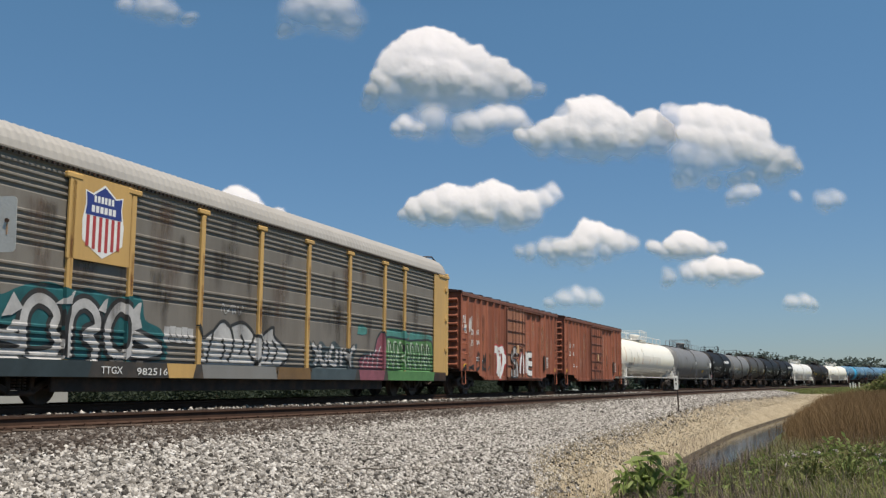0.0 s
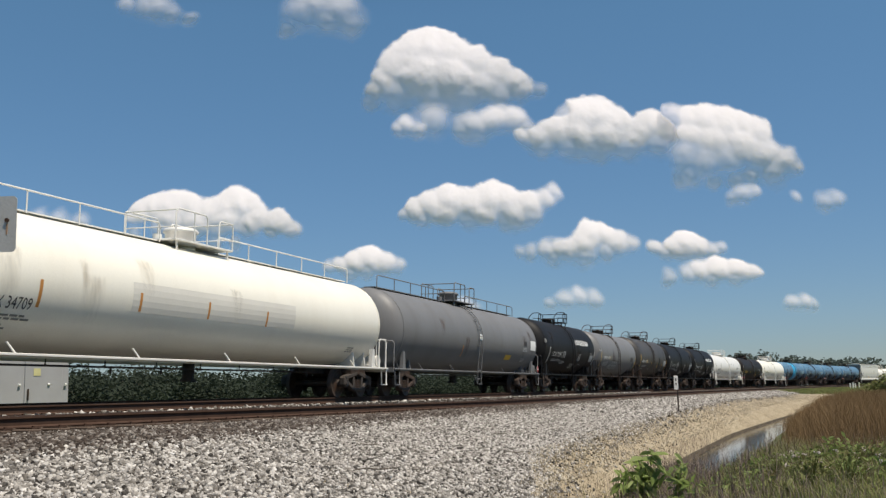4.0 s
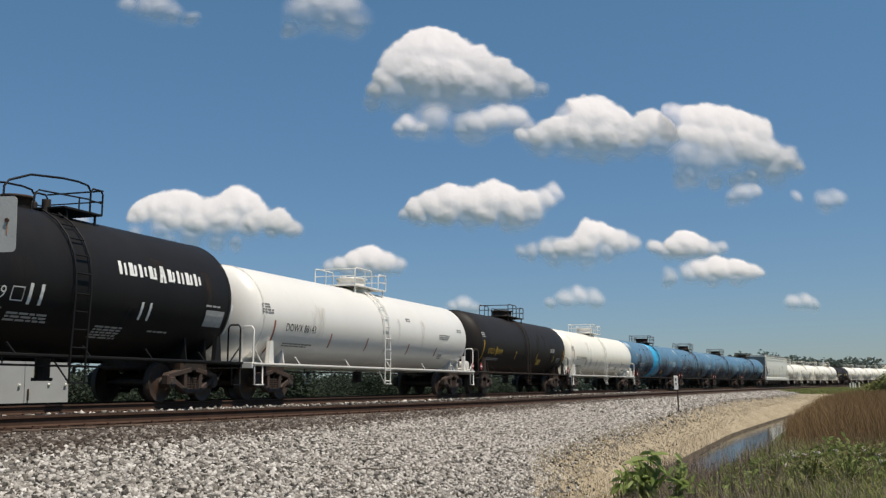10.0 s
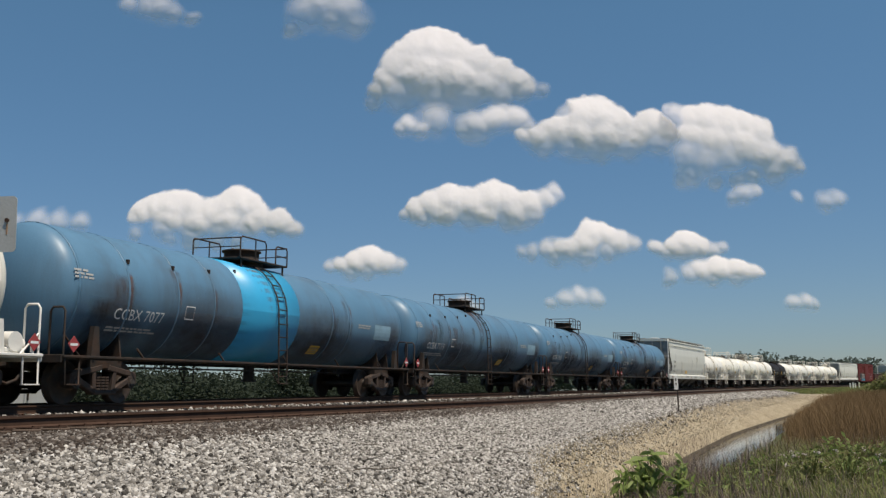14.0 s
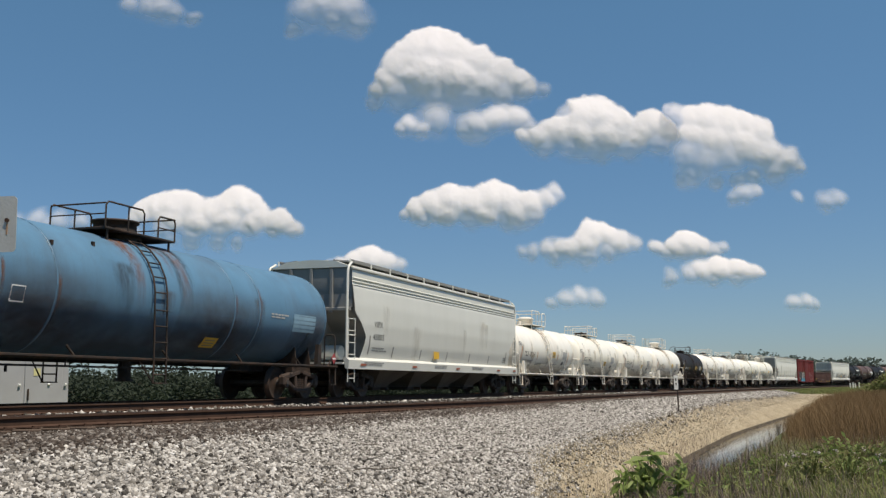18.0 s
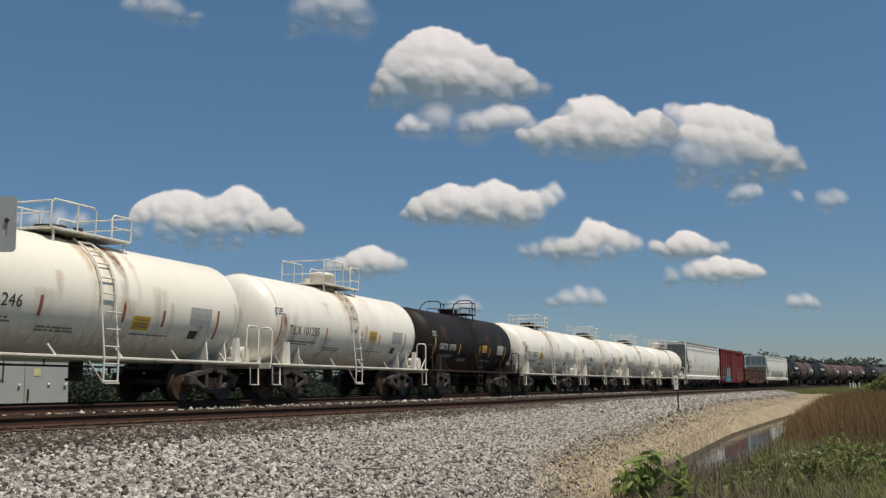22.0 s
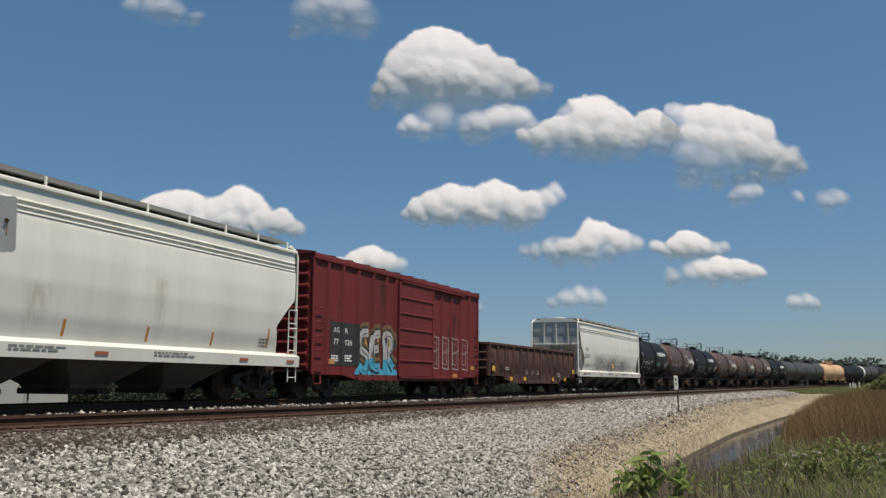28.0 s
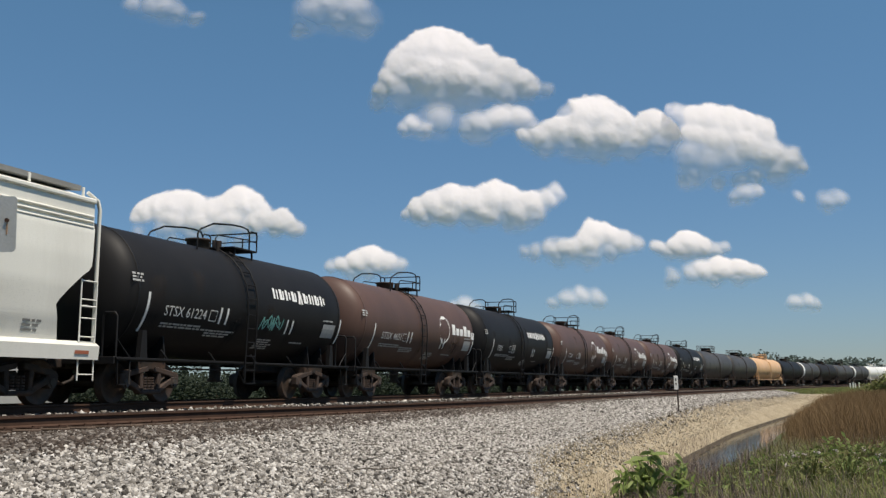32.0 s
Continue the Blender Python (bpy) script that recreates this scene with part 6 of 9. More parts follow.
def build_train():
    carrier_marks()
    brown_box("box_car", -3.03, 14.1, True)
    brown_box("box_car", 14.1, 30.95, False)

    def white_panel(car, where, half):
        part("pale_panel", patch(Shape(), where, -3.95, -0.44, 7.4, 0.66, 0.003), M_PANELW, car, "repainted grey-white panel")
        part("card_holder", patch(Shape(), where, -8.95, -0.72, 0.5, 0.32, 0.03), M_STRIPEW, car)
    tank_car("tank_car", "long cream-white tank car with a railed top walk", 30.95, 51.9, 1.47, 3.90, M_CREAM, M_WHITE, "tall", [("GLNX 34709", -8.35, -6.9, -0.62, 0.24)], [(-6.8, -0.55, 0.55), (-3.7, -0.42, 0.42), (-1.0, -0.42, 0.42), (1.83, -0.46, 0.42), (-9.45, -0.35, 1.05)],
             [(-8.3, -0.78, 1.6, 2), (-8.3, -1.0, 1.0, 2), (7.4, -0.9, 0.5, 3)], M_LETTERK, None, tone="frame_grey", stripe_mat=M_STRIPEO, walk_top=True, rails="double", seed=2, extra=white_panel, side_ladder=False)

    def grey_marks(car, where, half):
        for x, v, w, h in ((-0.45, -0.05, 0.5, 0.26), (7.6, -0.25, 0.9, 0.48)):
            part("stencil_panel", patch(Shape(), where, x, v, w, h), M_STRIPEW, car)
        part("notice_panel", patch(Shape(), where, 6.45, -0.08, 0.5, 0.24), M_LETTERK, car)
        part("caution_panel", patch(Shape(), where, 3.7, -0.85, 0.9, 0.26), M_STRIPE, car)
    tank_car("tank_car", "long grey tank car with a railed top walk", 51.9, 71.3, 1.55, 3.95, M_GREY, M_GREY, "tall", (), [(-2.35, -0.85, 0.5)], [(6.3, -0.2, 0.7, 3), (6.4, -0.75, 0.5, 3)], M_LETTERW, None, stripe_mat=M_STRIPEO, walk_top=True, placards=1, seed=3)
    grey_marks(CARS[-1][0], Round(1.55, 2.40), 9.7)

    def trade_bars(car, where, half, x=0.86, v=0.24, w=3.2):
        """The maker's word on the upper flank, as plain white bars."""
        t, n = Shape(), 9
        for i in range(n):
            u, k = x + w * i / n, w / n
            if i == 4:
                patch(t, where, u + 0.03, v - 0.05, k * 0.3, 0.40, 0.006, 0.08)
                patch(t, where, u + k * 0.55, v - 0.05, k * 0.25, 0.40, 0.006, -0.05)
            else:
                patch(t, where, u + 0.02, v, k * (0.30 + 0.1 * (i % 2)), 0.30)
                patch(t, where, u + k * 0.58, v + 0.02 * (i % 3), k * 0.22, 0.27 - 0.03 * (i % 3))
                if i % 2:
                    patch(t, where, u + k * 0.3, v, k * 0.4, 0.06)
        tagged(part("trade_mark", t, M_LETTERW, car), kind="stuff")

    def syrup(mark, num, a, b, mat, label, bars=True, seed=1, dark=M_BLACK, roundel=False, top=4.03, green=False, shift=0.0):
        def extra(car, where, half):
            if bars:
                trade_bars(car, where, half)
            if roundel:
                c = (2.0, 0.06)
                part("roundel", outline(Shape(), where, [(c[0] + 0.56 * math.cos(t), c[1] + 0.56 * math.sin(t)) for t in [2 * math.pi * i / 28 for i in range(28)]]), M_LETTERW, car, "white roundel")
                q = Shape()
                for k in range(3):
                    t = math.pi * (k / 3 + 0.16)
                    ribbon(q, where, [(c[0] - 0.4 * math.cos(t), c[1] - 0.4 * math.sin(t)), (c[0] + 0.4 * math.cos(t), c[1] + 0.4 * math.sin(t))], 0.13, 0.01)
                part("roundel_cross", q, mat, car)
                q = Shape()
                for i in range(6):
                    patch(q, where, c[0] + 0.85 + 0.46 * i, c[1] - 0.16 - (0.10 if i == 5 else 0), 0.36, 0.42 if i in (0, 3) else 0.28)
                tagged(part("trade_mark", q, M_LETTERW, car), kind="stuff")
            f = Shape()
            ribbon(f, where, [(-2.15, -0.56), (-2.15, -0.30), (-1.85, -0.30), (-1.85, -0.56), (-2.15, -0.56)], 0.025)
            part("class_mark", f, M_LETTERW, car)
            part("data_panel", patch(Shape(), where, half - 2.05, -0.72, 0.8, 0.42), M_PALE, car)
            if green:
                tag(car, where, 0.34, -0.72, 1.1, 0.55, MATS["mint_spray"], 4, 0.045, 9)
        return tank_car("tank_car", label, a, b, 1.50, top, mat, M_BLACK if mat == M_BLACK else dark, "low", [(mark + " " + num, -4.0, -2.3 if num else -3.2, -0.54, 0.24)],
                        [(-4.7, -1.0, 0.95), (-1.72, -0.62, 0.42), (-1.42, -0.62, 0.42), (1.72, -0.72, 0.42), (2.02, -0.72, 0.42), (half_of(a, b) - 0.98, -0.9, 0.8)],
                        [(-4.0, -0.76, 2.0, 2), (-2.1, -0.84, 1.3, 3), (0.5, -0.98, 0.9, 5), (2.3, -1.0, 0.9, 1), (half_of(a, b) - 2.1, -0.22, 0.7, 1), (-half_of(a, b) + 0.72, 0.3, 0.4, 3)], M_LETTERW, None, stripe_mat=M_STRIPEW, placards=0, seed=seed, air_tank=False, extra=extra, dome_at=shift - 0.2, ladder_at=shift - 0.35)
    surface("mint_spray", (0.16, 0.42, 0.38), 0.6, 0, 0.2, 3, bump=0)

    def half_of(a, b):
        return (b - a) / 2
    syrup("STSX", "3238", 71.3, 84.3, M_BLACK, "black tank car with white trade bars", seed=4, shift=0.5)

    def grey16(car, where, half):
        spray(car, where, -2.85, -1.05, 2.4, 0.55, M_PALE, M_LETTERK, None, 41, 4)
        tag(car, where, -4.5, -0.95, 1.3, 0.5, M_PALE, 12, 0.05, 8)
        part("data_panel", patch(Shape(), where, 3.6, -0.4, 0.9, 0.32), M_DKGREY, car)
    tank_car("tank_car", "grey tank car with pale lettering and a sprayed scrawl", 84.3, 97.2, 1.50, 3.97, M_GREY, M_STEEL, "low", [("ADMX 16399", -4.6, -2.78, -0.38, 0.22)], [(-5.35, -0.95, 1.0), (5.3, -0.9, 0.8), (-2.7, -0.42, 0.3)], [(-4.5, -0.6, 1.6, 2), (-5.9, 0.2, 0.6, 2)], M_LETTERW, None, stripe_mat=M_LETTERY, seed=5, air_tank=False, rails="double", extra=grey16)

    def grey19(car, where, half):
        part("data_panel", patch(Shape(), where, 4.0, -0.62, 0.95, 0.46), M_PALE, car)
        f = Shape()
        ribbon(f, where, [(-2.45, -0.66), (-2.45, -0.36), (-2.15, -0.36), (-2.15, -0.66), (-2.45, -0.66)], 0.025)
        part("class_mark", f, M_LETTERW, car)
    tank_car("tank_car", "dark grey tank car with yellow stripes and white lettering", 97.2, 109.0, 1.52, 4.07, M_DKGREY, M_STEEL, "low", [("ADMX 19049", -4.42, -2.62, -0.44, 0.24)], [(-5.0, -0.8, 1.0), (-2.58, -0.5, 0.36), (-0.95, -0.75, 0.42), (1.53, -0.8, 0.42), (3.34, -0.78, 0.4), (5.15, -0.95, 0.85)], [(-4.35, -0.7, 1.7, 2), (-4.3, -0.98, 0.7, 2), (-1.6, -0.98, 0.6, 1), (3.3, -0.98, 0.8, 2)], M_LETTERW, None, stripe_mat=M_STRIPE, seed=6, air_tank=False, extra=grey19, ends=(0.3, -0.1))
    syrup("STSX", "51394", 109.0, 121.6, M_BLACK, "black tank car with white stripes", bars=False, seed=7)
    syrup("STSX", "51259", 121.6, 134.25, M_BLACK, "black tank car with white trade bars and small print", seed=8)
    tank_car("tank_car", "long white tank car with a railed dome", 134.25, 153.0, 1.43, 3.72, M_WHITE, M_WHITE, "bonnet", [("DOWX 88143", -7.25, -5.47, -0.36, 0.22)], [(-7.95, -1.1, 1.0), (-4.43, -0.78, 0.46), (-1.74, -0.8, 0.46), (1.88, -0.82, 0.42), (4.72, -0.8, 0.36)], [(-7.2, -0.76, 1.8, 2), (-8.6, 0.3, 0.6, 4), (4.9, 0.05, 1.2, 3), (7.0, 0.35, 0.6, 2), (5.2, -0.75, 0.4, 3), (1.6, 0.5, 0.4, 2)], M_LETTERK, None, tone="frame", stripe_mat=M_STRIPER, placards=1, seed=9, rails="loop", ends=(0.08, -0.4))
    tank_car("tank_car", "long brownish-black tank car with yellow lettering", 153.0, 169.4, 1.41, 3.76, M_BLACKBROWN, M_STEEL, "bonnet", [("UTLX 910094", -6.25, -4.2, -0.53, 0.25)], [(-6.98, -0.95, 1.0), (-5.14, -0.62, 0.42), (-2.06, -0.72, 0.42), (1.67, -0.72, 0.4), (4.91, -0.72, 0.4), (6.9, -0.8, 0.8)], [(-6.2, -0.78, 2.0, 2), (4.1, -0.05, 1.0, 3), (5.6, -0.5, 0.7, 4), (-7.3, 0.35, 0.5, 3)], M_LETTERY, None, stripe_mat=M_STRIPE, placards=3, seed=10, air_tank=False)
    caution(CARS[-1][0], Round(1.41, 2.35), 2.0, -0.95)
    tank_car("tank_car", "long cream tank car with a railed dome and ladder", 169.4, 188.2, 1.43, 3.73, M_CREAM, M_WHITE, "bonnet", [("DOWX 88093", -7.5, -5.35, -0.42, 0.24)], [(-8.25, -0.9, 1.1), (-5.25, -0.7, 0.5), (-2.46, -0.75, 0.46), (1.46, -0.78, 0.42), (4.94, -0.72, 0.4)], [(-7.5, -0.8, 2.2, 2), (-8.7, 0.35, 0.5, 4), (5.3, -0.45, 0.6, 2), (5.9, -0.9, 0.5, 2), (3.2, -0.75, 0.7, 3)], M_LETTERK, None, stripe_mat=M_STRIPER, seed=11, placards=1, ends=(0.08, -0.5))

    def blue(num, a, b, seed, band=None):
        def extra(car, where, half):
            f = Shape()
            ribbon(f, where, [(-4.85, -0.42), (-4.85, -0.12), (-4.5, -0.12), (-4.5, -0.42), (-4.85, -0.42)], 0.03)
            part("class_mark", f, M_LETTERW, car)
            part("data_panel", patch(Shape(), where, 6.1, -0.45, 1.35, 0.5), MATS["pale_blue_panel"], car, "blue data panel")
            caution(car, where, 1.95, -1.16)
            rng = random.Random(seed)
            for i in range(7 if not band else 3):
                stain(car, where, dome_x + rng.uniform(-1.4, 1.3), radius * 1.35, rng.uniform(0.2, 0.75), rng.uniform(1.0, 2.6), S_RUST if i % 3 else S_SOOT)
            for x in (-7.0, -5.17, -3.65, 2.93, 4.17):
                stain(car, where, x + 0.05, rng.uniform(0.2, 0.7), 0.2, rng.uniform(0.8, 1.5), S_RUST)
            for x, w in ((-half + 1.9, 2.6), (half - 1.9, 2.4), (-4.0, 4.5), (2.5, 4.0)):
                stain(car, where, x, 0.5, w, 2.2, S_HAZE, "dirt_wash", False)
            stain(car, where, 0.0, -0.25, 2 * half - 2.4, 1.7, S_HAZE, "dirt_wash", False)
            for i in range(2):
                stain(car, where, rng.uniform(-half + 1.2, half - 1.2), rng.uniform(-0.2, 0.9), rng.uniform(0.3, 1.0), rng.uniform(0.8, 1.8), S_SOOT, "soot_wash")
            for x, v in ((-6.9, 0.75), (-5.2, 0.8), (-3.6, 0.9), (-2.2, 1.1)):
                part("lug", Shape().box(where(x, v, 0.02), (0.06, 0.06, 0.10)), M_STEEL, car)
        dome_x, radius = -0.2, 1.42
        tank_car("tank_car", "faded blue tank car with " + ("a bright blue repainted band" if band else "rust runs below its dome"), a, b, 1.42, 3.80, M_BLUE, M_STEEL, "bonnet", [("CCBX " + num, -7.4, -5.65, -0.58, 0.25)], (), [(-7.5, -0.80, 2.0, 2), (-half_of(a, b) + 0.6, 0.35, 0.6, 3), (4.8, -0.05, 1.0, 2)], M_LETTERW, band, seams=(-7.0, -5.17, -3.65, 2.93, 4.17), placards=2, seed=seed, extra=extra, air_tank=False, ends=(0.2, -0.1))
    surface("pale_blue_panel", (0.22, 0.36, 0.46), 0.5, 0, 0.2, 3, bump=0)
    blue("7077", 188.2, 206.9, 12, (-2.35, 0.75, M_CYAN, "bright blue repainted band"))
    blue("7113", 206.9, 225.4, 13)
    blue("7073", 225.4, 244.0, 14)
    blue("7049", 244.0, 262.3, 15)

    def stripes_for(L, m):
        return [(-L + 1.3, 1.42, 0.62, m), (-5.7, 1.36, 0.36, m), (-3.1, 1.36, 0.34, m), (-0.3, 1.36, 0.34, m), (2.4, 1.36, 0.34, m), (5.0, 1.36, 0.34, m), (L - 1.5, 1.42, 0.5, m)]
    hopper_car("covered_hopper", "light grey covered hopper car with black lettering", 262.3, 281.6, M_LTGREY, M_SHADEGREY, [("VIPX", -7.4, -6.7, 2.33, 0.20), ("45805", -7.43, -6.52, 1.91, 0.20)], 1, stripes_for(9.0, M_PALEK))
    caution_box(CARS[-1][0], -1.8, 1.40)

    def acid(mark, a, b, seed, mat=M_WHITEDIRT, dome="low", top=3.56, radius=1.33, lm=M_LETTERK, sm=M_STRIPEO, fit=M_FITDIRTY, label="small white tank car with rust runs and a railed top"):
        h = half_of(a, b)

        def extra(car, where, half):
            caution(car, where, *((-2.35, -0.46) if seed == 26 else (0.65 + 0.2 * (seed % 3), -0.34 if seed % 2 else -0.62)))
            part("data_panel", patch(Shape(), where, 2.8, -0.38, 0.9, 0.42), M_PALE, car)
            part("dark_panel", patch(Shape(), where, 2.9, -0.75, 0.35, 0.22), M_LETTERK, car)
            rng = random.Random(seed)
            if mat != M_BLACKBROWN:
                for i in range(6):
                    stain(car, where, -0.2 + rng.uniform(-0.7, 1.0), radius * 1.36, rng.uniform(0.25, 0.6), rng.uniform(1.0, 2.6), S_PALERUST if i % 3 else S_RUST)
                for sx in (-1, 1):
                    stain(car, where, sx * (half - 1.25), 0.1 + rng.uniform(-0.2, 0.2), rng.uniform(0.5, 0.9), 1.3, S_RUST if rng.random() < 0.5 else S_BROWN)
                for i in range(4):
                    stain(car, where, rng.uniform(-half + 1.4, half - 1.4), rng.uniform(-0.2, 0.6), rng.uniform(0.3, 0.8), rng.uniform(0.7, 1.3), S_PALERUST)
                stain(car, where, 0.0, -0.55, 2 * half - 2.6, 0.9, S_PALEDIRT, "dirt_wash", False)
            else:
                for i in range(5):
                    stain(car, where, rng.uniform(-half + 1.4, half - 1.4), rng.uniform(-0.2, 0.8), rng.uniform(0.5, 1.2), rng.uniform(0.9, 1.6), S_BROWN)
        tank_car("tank_car", label, a, b, radius, top, mat, fit, dome, [(mark, -4.6, -2.75, -0.36, 0.25)], [(-5.15, -0.75, 0.85), (-2.3, -0.5, 0.42), (0.25, -0.48, 0.42), (1.7, -0.5, 0.38), (3.95, -0.72, 0.75)], [(-4.55, -0.6, 1.7, 2), (-2.2, -0.74, 1.1, 2), (0.7, -0.75, 1.4, 1), (-h + 0.72, 0.3, 0.5, 3)], lm, None, stripe_mat=sm, seed=seed, head_stain=(mat != M_BLACKBROWN and seed % 2 == 0), tone="frame_grey", rails="double" if seed % 2 == 0 else "loop", extra=extra, ends=(0.12, -0.36))
    acid("TILX 101214", 281.6, 294.2, 21, dome="tall")
    acid("UTLX 11656", 294.2, 306.5, 22, M_CREAM, sm=M_STRIPEW)
    acid("GATX 6246", 306.5, 318.9, 24, M_CREAM, sm=M_STRIPER)
    acid("TILX 101255", 318.9, 331.2, 25, dome="tall")
    acid("GATX 18793", 331.2, 343.5, 27, M_BLACKBROWN, "low", 3.47, 1.29, M_LETTERW, M_STRIPE, M_STEEL, "small brownish-black tank car with yellow stripes")
    acid("TILX 100532", 343.5, 355.9, 26, M_WHITEDIRT, sm=M_STRIPER)
    acid("TILX 100496", 355.9, 368.3, 28, M_WHITEDIRT, sm=M_STRIPER)
    acid("TILX 100559", 368.3, 380.7, 30, M_CREAM, sm=M_STRIPER)
    acid("TILX 101548", 380.7, 393.2, 29, dome="tall", mat=M_CREAM)

    def red_square(car, where, half, L):
        part("red_square", patch(Shape(), where, -8.62, 2.42, 0.26, 0.24), M_STRIPER, car)
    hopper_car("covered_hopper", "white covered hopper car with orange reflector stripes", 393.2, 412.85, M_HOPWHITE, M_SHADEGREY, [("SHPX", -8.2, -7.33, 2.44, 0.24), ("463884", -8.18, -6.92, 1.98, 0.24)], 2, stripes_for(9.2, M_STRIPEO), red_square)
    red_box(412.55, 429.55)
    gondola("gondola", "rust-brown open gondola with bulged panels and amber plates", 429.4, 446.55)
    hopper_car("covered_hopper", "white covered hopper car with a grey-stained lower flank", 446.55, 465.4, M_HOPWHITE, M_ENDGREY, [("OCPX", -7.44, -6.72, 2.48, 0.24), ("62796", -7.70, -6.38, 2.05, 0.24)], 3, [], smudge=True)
    caution_box(CARS[-1][0], -0.4, 1.5)
    syrup("STSX", "61224", 465.4, 477.4, M_BLACK, "black tank car with white trade bars and a green scrawl", seed=40, green=True)
    syrup("STSX", "4651", 477.4, 490.2, M_BROWN, "faded brown tank car with a white roundel", bars=False, roundel=True, seed=41)
    far = [(490.2, 503.4, M_BLACK, 0), (503.4, 516.6, M_BROWN, 1), (516.6, 529.8, M_BROWN, 1), (529.8, 543.1, M_BROWN, 1), (543.1, 556.5, M_BLACK, 0), (556.5, 574.9, M_DKGREY, 2), (574.9, 593.2, M_DKGREY, 2), (593.2, 613.8, M_TAN, 3),
           (613.8, 632.5, M_BLACK, 2), (632.5, 650.0, M_DKGREY, 2), (650.0, 667.0, M_BLACKBROWN, 2), (667.0, 684.0, M_DKGREY, 2), (684.0, 701.0, M_DKGREY, 3), (701.0, 718.0, M_WHITE, 3), (718.0, 735.0, M_WHITE, 3), (735.0, 752.0, M_BLACK, 2)]
    for i, (a, b, mat, kind) in enumerate(far):
        if kind < 2:
            syrup("STSX", "", a, b, mat, "faded brown tank car with a white roundel" if kind else "black tank car with white trade bars", bars=not kind, roundel=bool(kind), seed=50 + i)
        else:
            h = (b - a) / 2
            band = (-h + 1.0, -h + 2.3, M_STRIPEW, "white end band") if i in (9, 12, 14) else None
            tank_car("tank_car", {M_TAN: "tan-orange tank car among dark ones", M_WHITE: "white tank car far along the train"}.get(mat, "dark tank car far along the train"), a, b, 1.52, 4.0, mat, mat if kind == 3 else M_STEEL, "bonnet", (), (), (), None, band, seed=60 + i, air_tank=False)


def caution(car, where, x, v):
    p = part("caution_panel", patch(Shape(), where, x, v, 0.62, 0.32), M_STRIPE, car, "yellow notice panel")
    t = Shape()
    for i in range(3):
        patch(t, where, x + 0.08, v + 0.06 + 0.08 * i, 0.44, 0.03, 0.010)
    part("notice_bars", t, M_PALEK, p)


def caution_box(car, x, v):
    part("caution_panel", patch(Shape(), Flat(-1.52), x, v, 0.55, 0.28, 0.02), M_STRIPE, car, "yellow notice panel")


build_train()
# ---------- ground, ditch and tracks ----------
BANKING = [(-400, -1.2), (-30, -1.2), (-14, -1.05), (-7, -0.8), (-3.4, -0.36), (-2.0, -0.24), (1.6, -0.24), (2.6, -0.44), (5.9, -0.47), (6.4, -0.52), (8.4, -0.84), (9.6, -1.06), (10.6, -1.30), (11.4, -1.66), (12.1, -2.08),
           (13.0, -2.35), (13.8, -2.12), (14.6, -1.66), (15.4, -1.52), (18, -1.45), (40, -1.3), (400, -1.2)]
FAR_BANKING = [(-400, -1.2), (-30, -1.2), (-14, -1.05), (-7, -0.8), (-3.4, -0.36), (-2.0, -0.24), (1.6, -0.24), (2.6, -0.44), (5.9, -0.47), (6.4, -0.52), (8.4, -0.84), (9.6, -0.98), (12, -1.0), (20, -1.0), (60, -1.1), (400, -1.2)]
B_LAT, B_Z = np.array([p[0] for p in BANKING]), np.array([p[1] for p in BANKING])
F_LAT, F_Z = np.array([p[0] for p in FAR_BANKING]), np.array([p[1] for p in FAR_BANKING])
LINE_S = np.arange(-240, 460, 2.0)
LINE_P = np.array([on_line(float(s)) for s in LINE_S])


def to_line(x, y):
    """s and lat of points of the plan."""
    s, lat = np.empty(len(x)), np.empty(len(x))
    for a in range(0, len(x), 4000):
        px, py = x[a:a + 4000], y[a:a + 4000]
        d = (px[:, None] - LINE_P[None, :, 0]) ** 2 + (py[:, None] - LINE_P[None, :, 1]) ** 2
        i = d.argmin(1)
        q = LINE_P[i]
        lat[a:a + 4000] = (px - q[:, 0]) * np.sin(q[:, 2]) - (py - q[:, 1]) * np.cos(q[:, 2])
        s[a:a + 4000] = LINE_S[i] + (px - q[:, 0]) * np.cos(q[:, 2]) + (py - q[:, 1]) * np.sin(q[:, 2])
    return s, lat


def ditch_shift(s):
    """The ditch runs off from the line a little on its way."""
    return -0.35 + 0.031 * np.clip(s - 4.0, 0, 52) + 0.05 * np.clip(-17.0 - s, 0, 10)


def height(s, lat):
    w = np.clip((lat - 9.6) / 2.0, 0, 1)
    near, far = np.interp(lat - ditch_shift(s) * w, B_LAT, B_Z), np.interp(lat, F_LAT, F_Z)
    w = np.clip((s - 64) / 20, 0, 1)
    w = w * w * (3 - 2 * w)
    return near * (1 - w) + far * w


def straw_edge(s):
    """Where the stones give way to dry grass; the grass runs out towards the camera's end."""
    return np.clip(9.3 - 0.030 * s, 8.6, 10.1) + 1.9 * np.clip((-22.5 - s) / 7.0, 0, 1)


def ground_z(s, lat):
    return float(height(np.array([s]), np.array([lat]))[0])


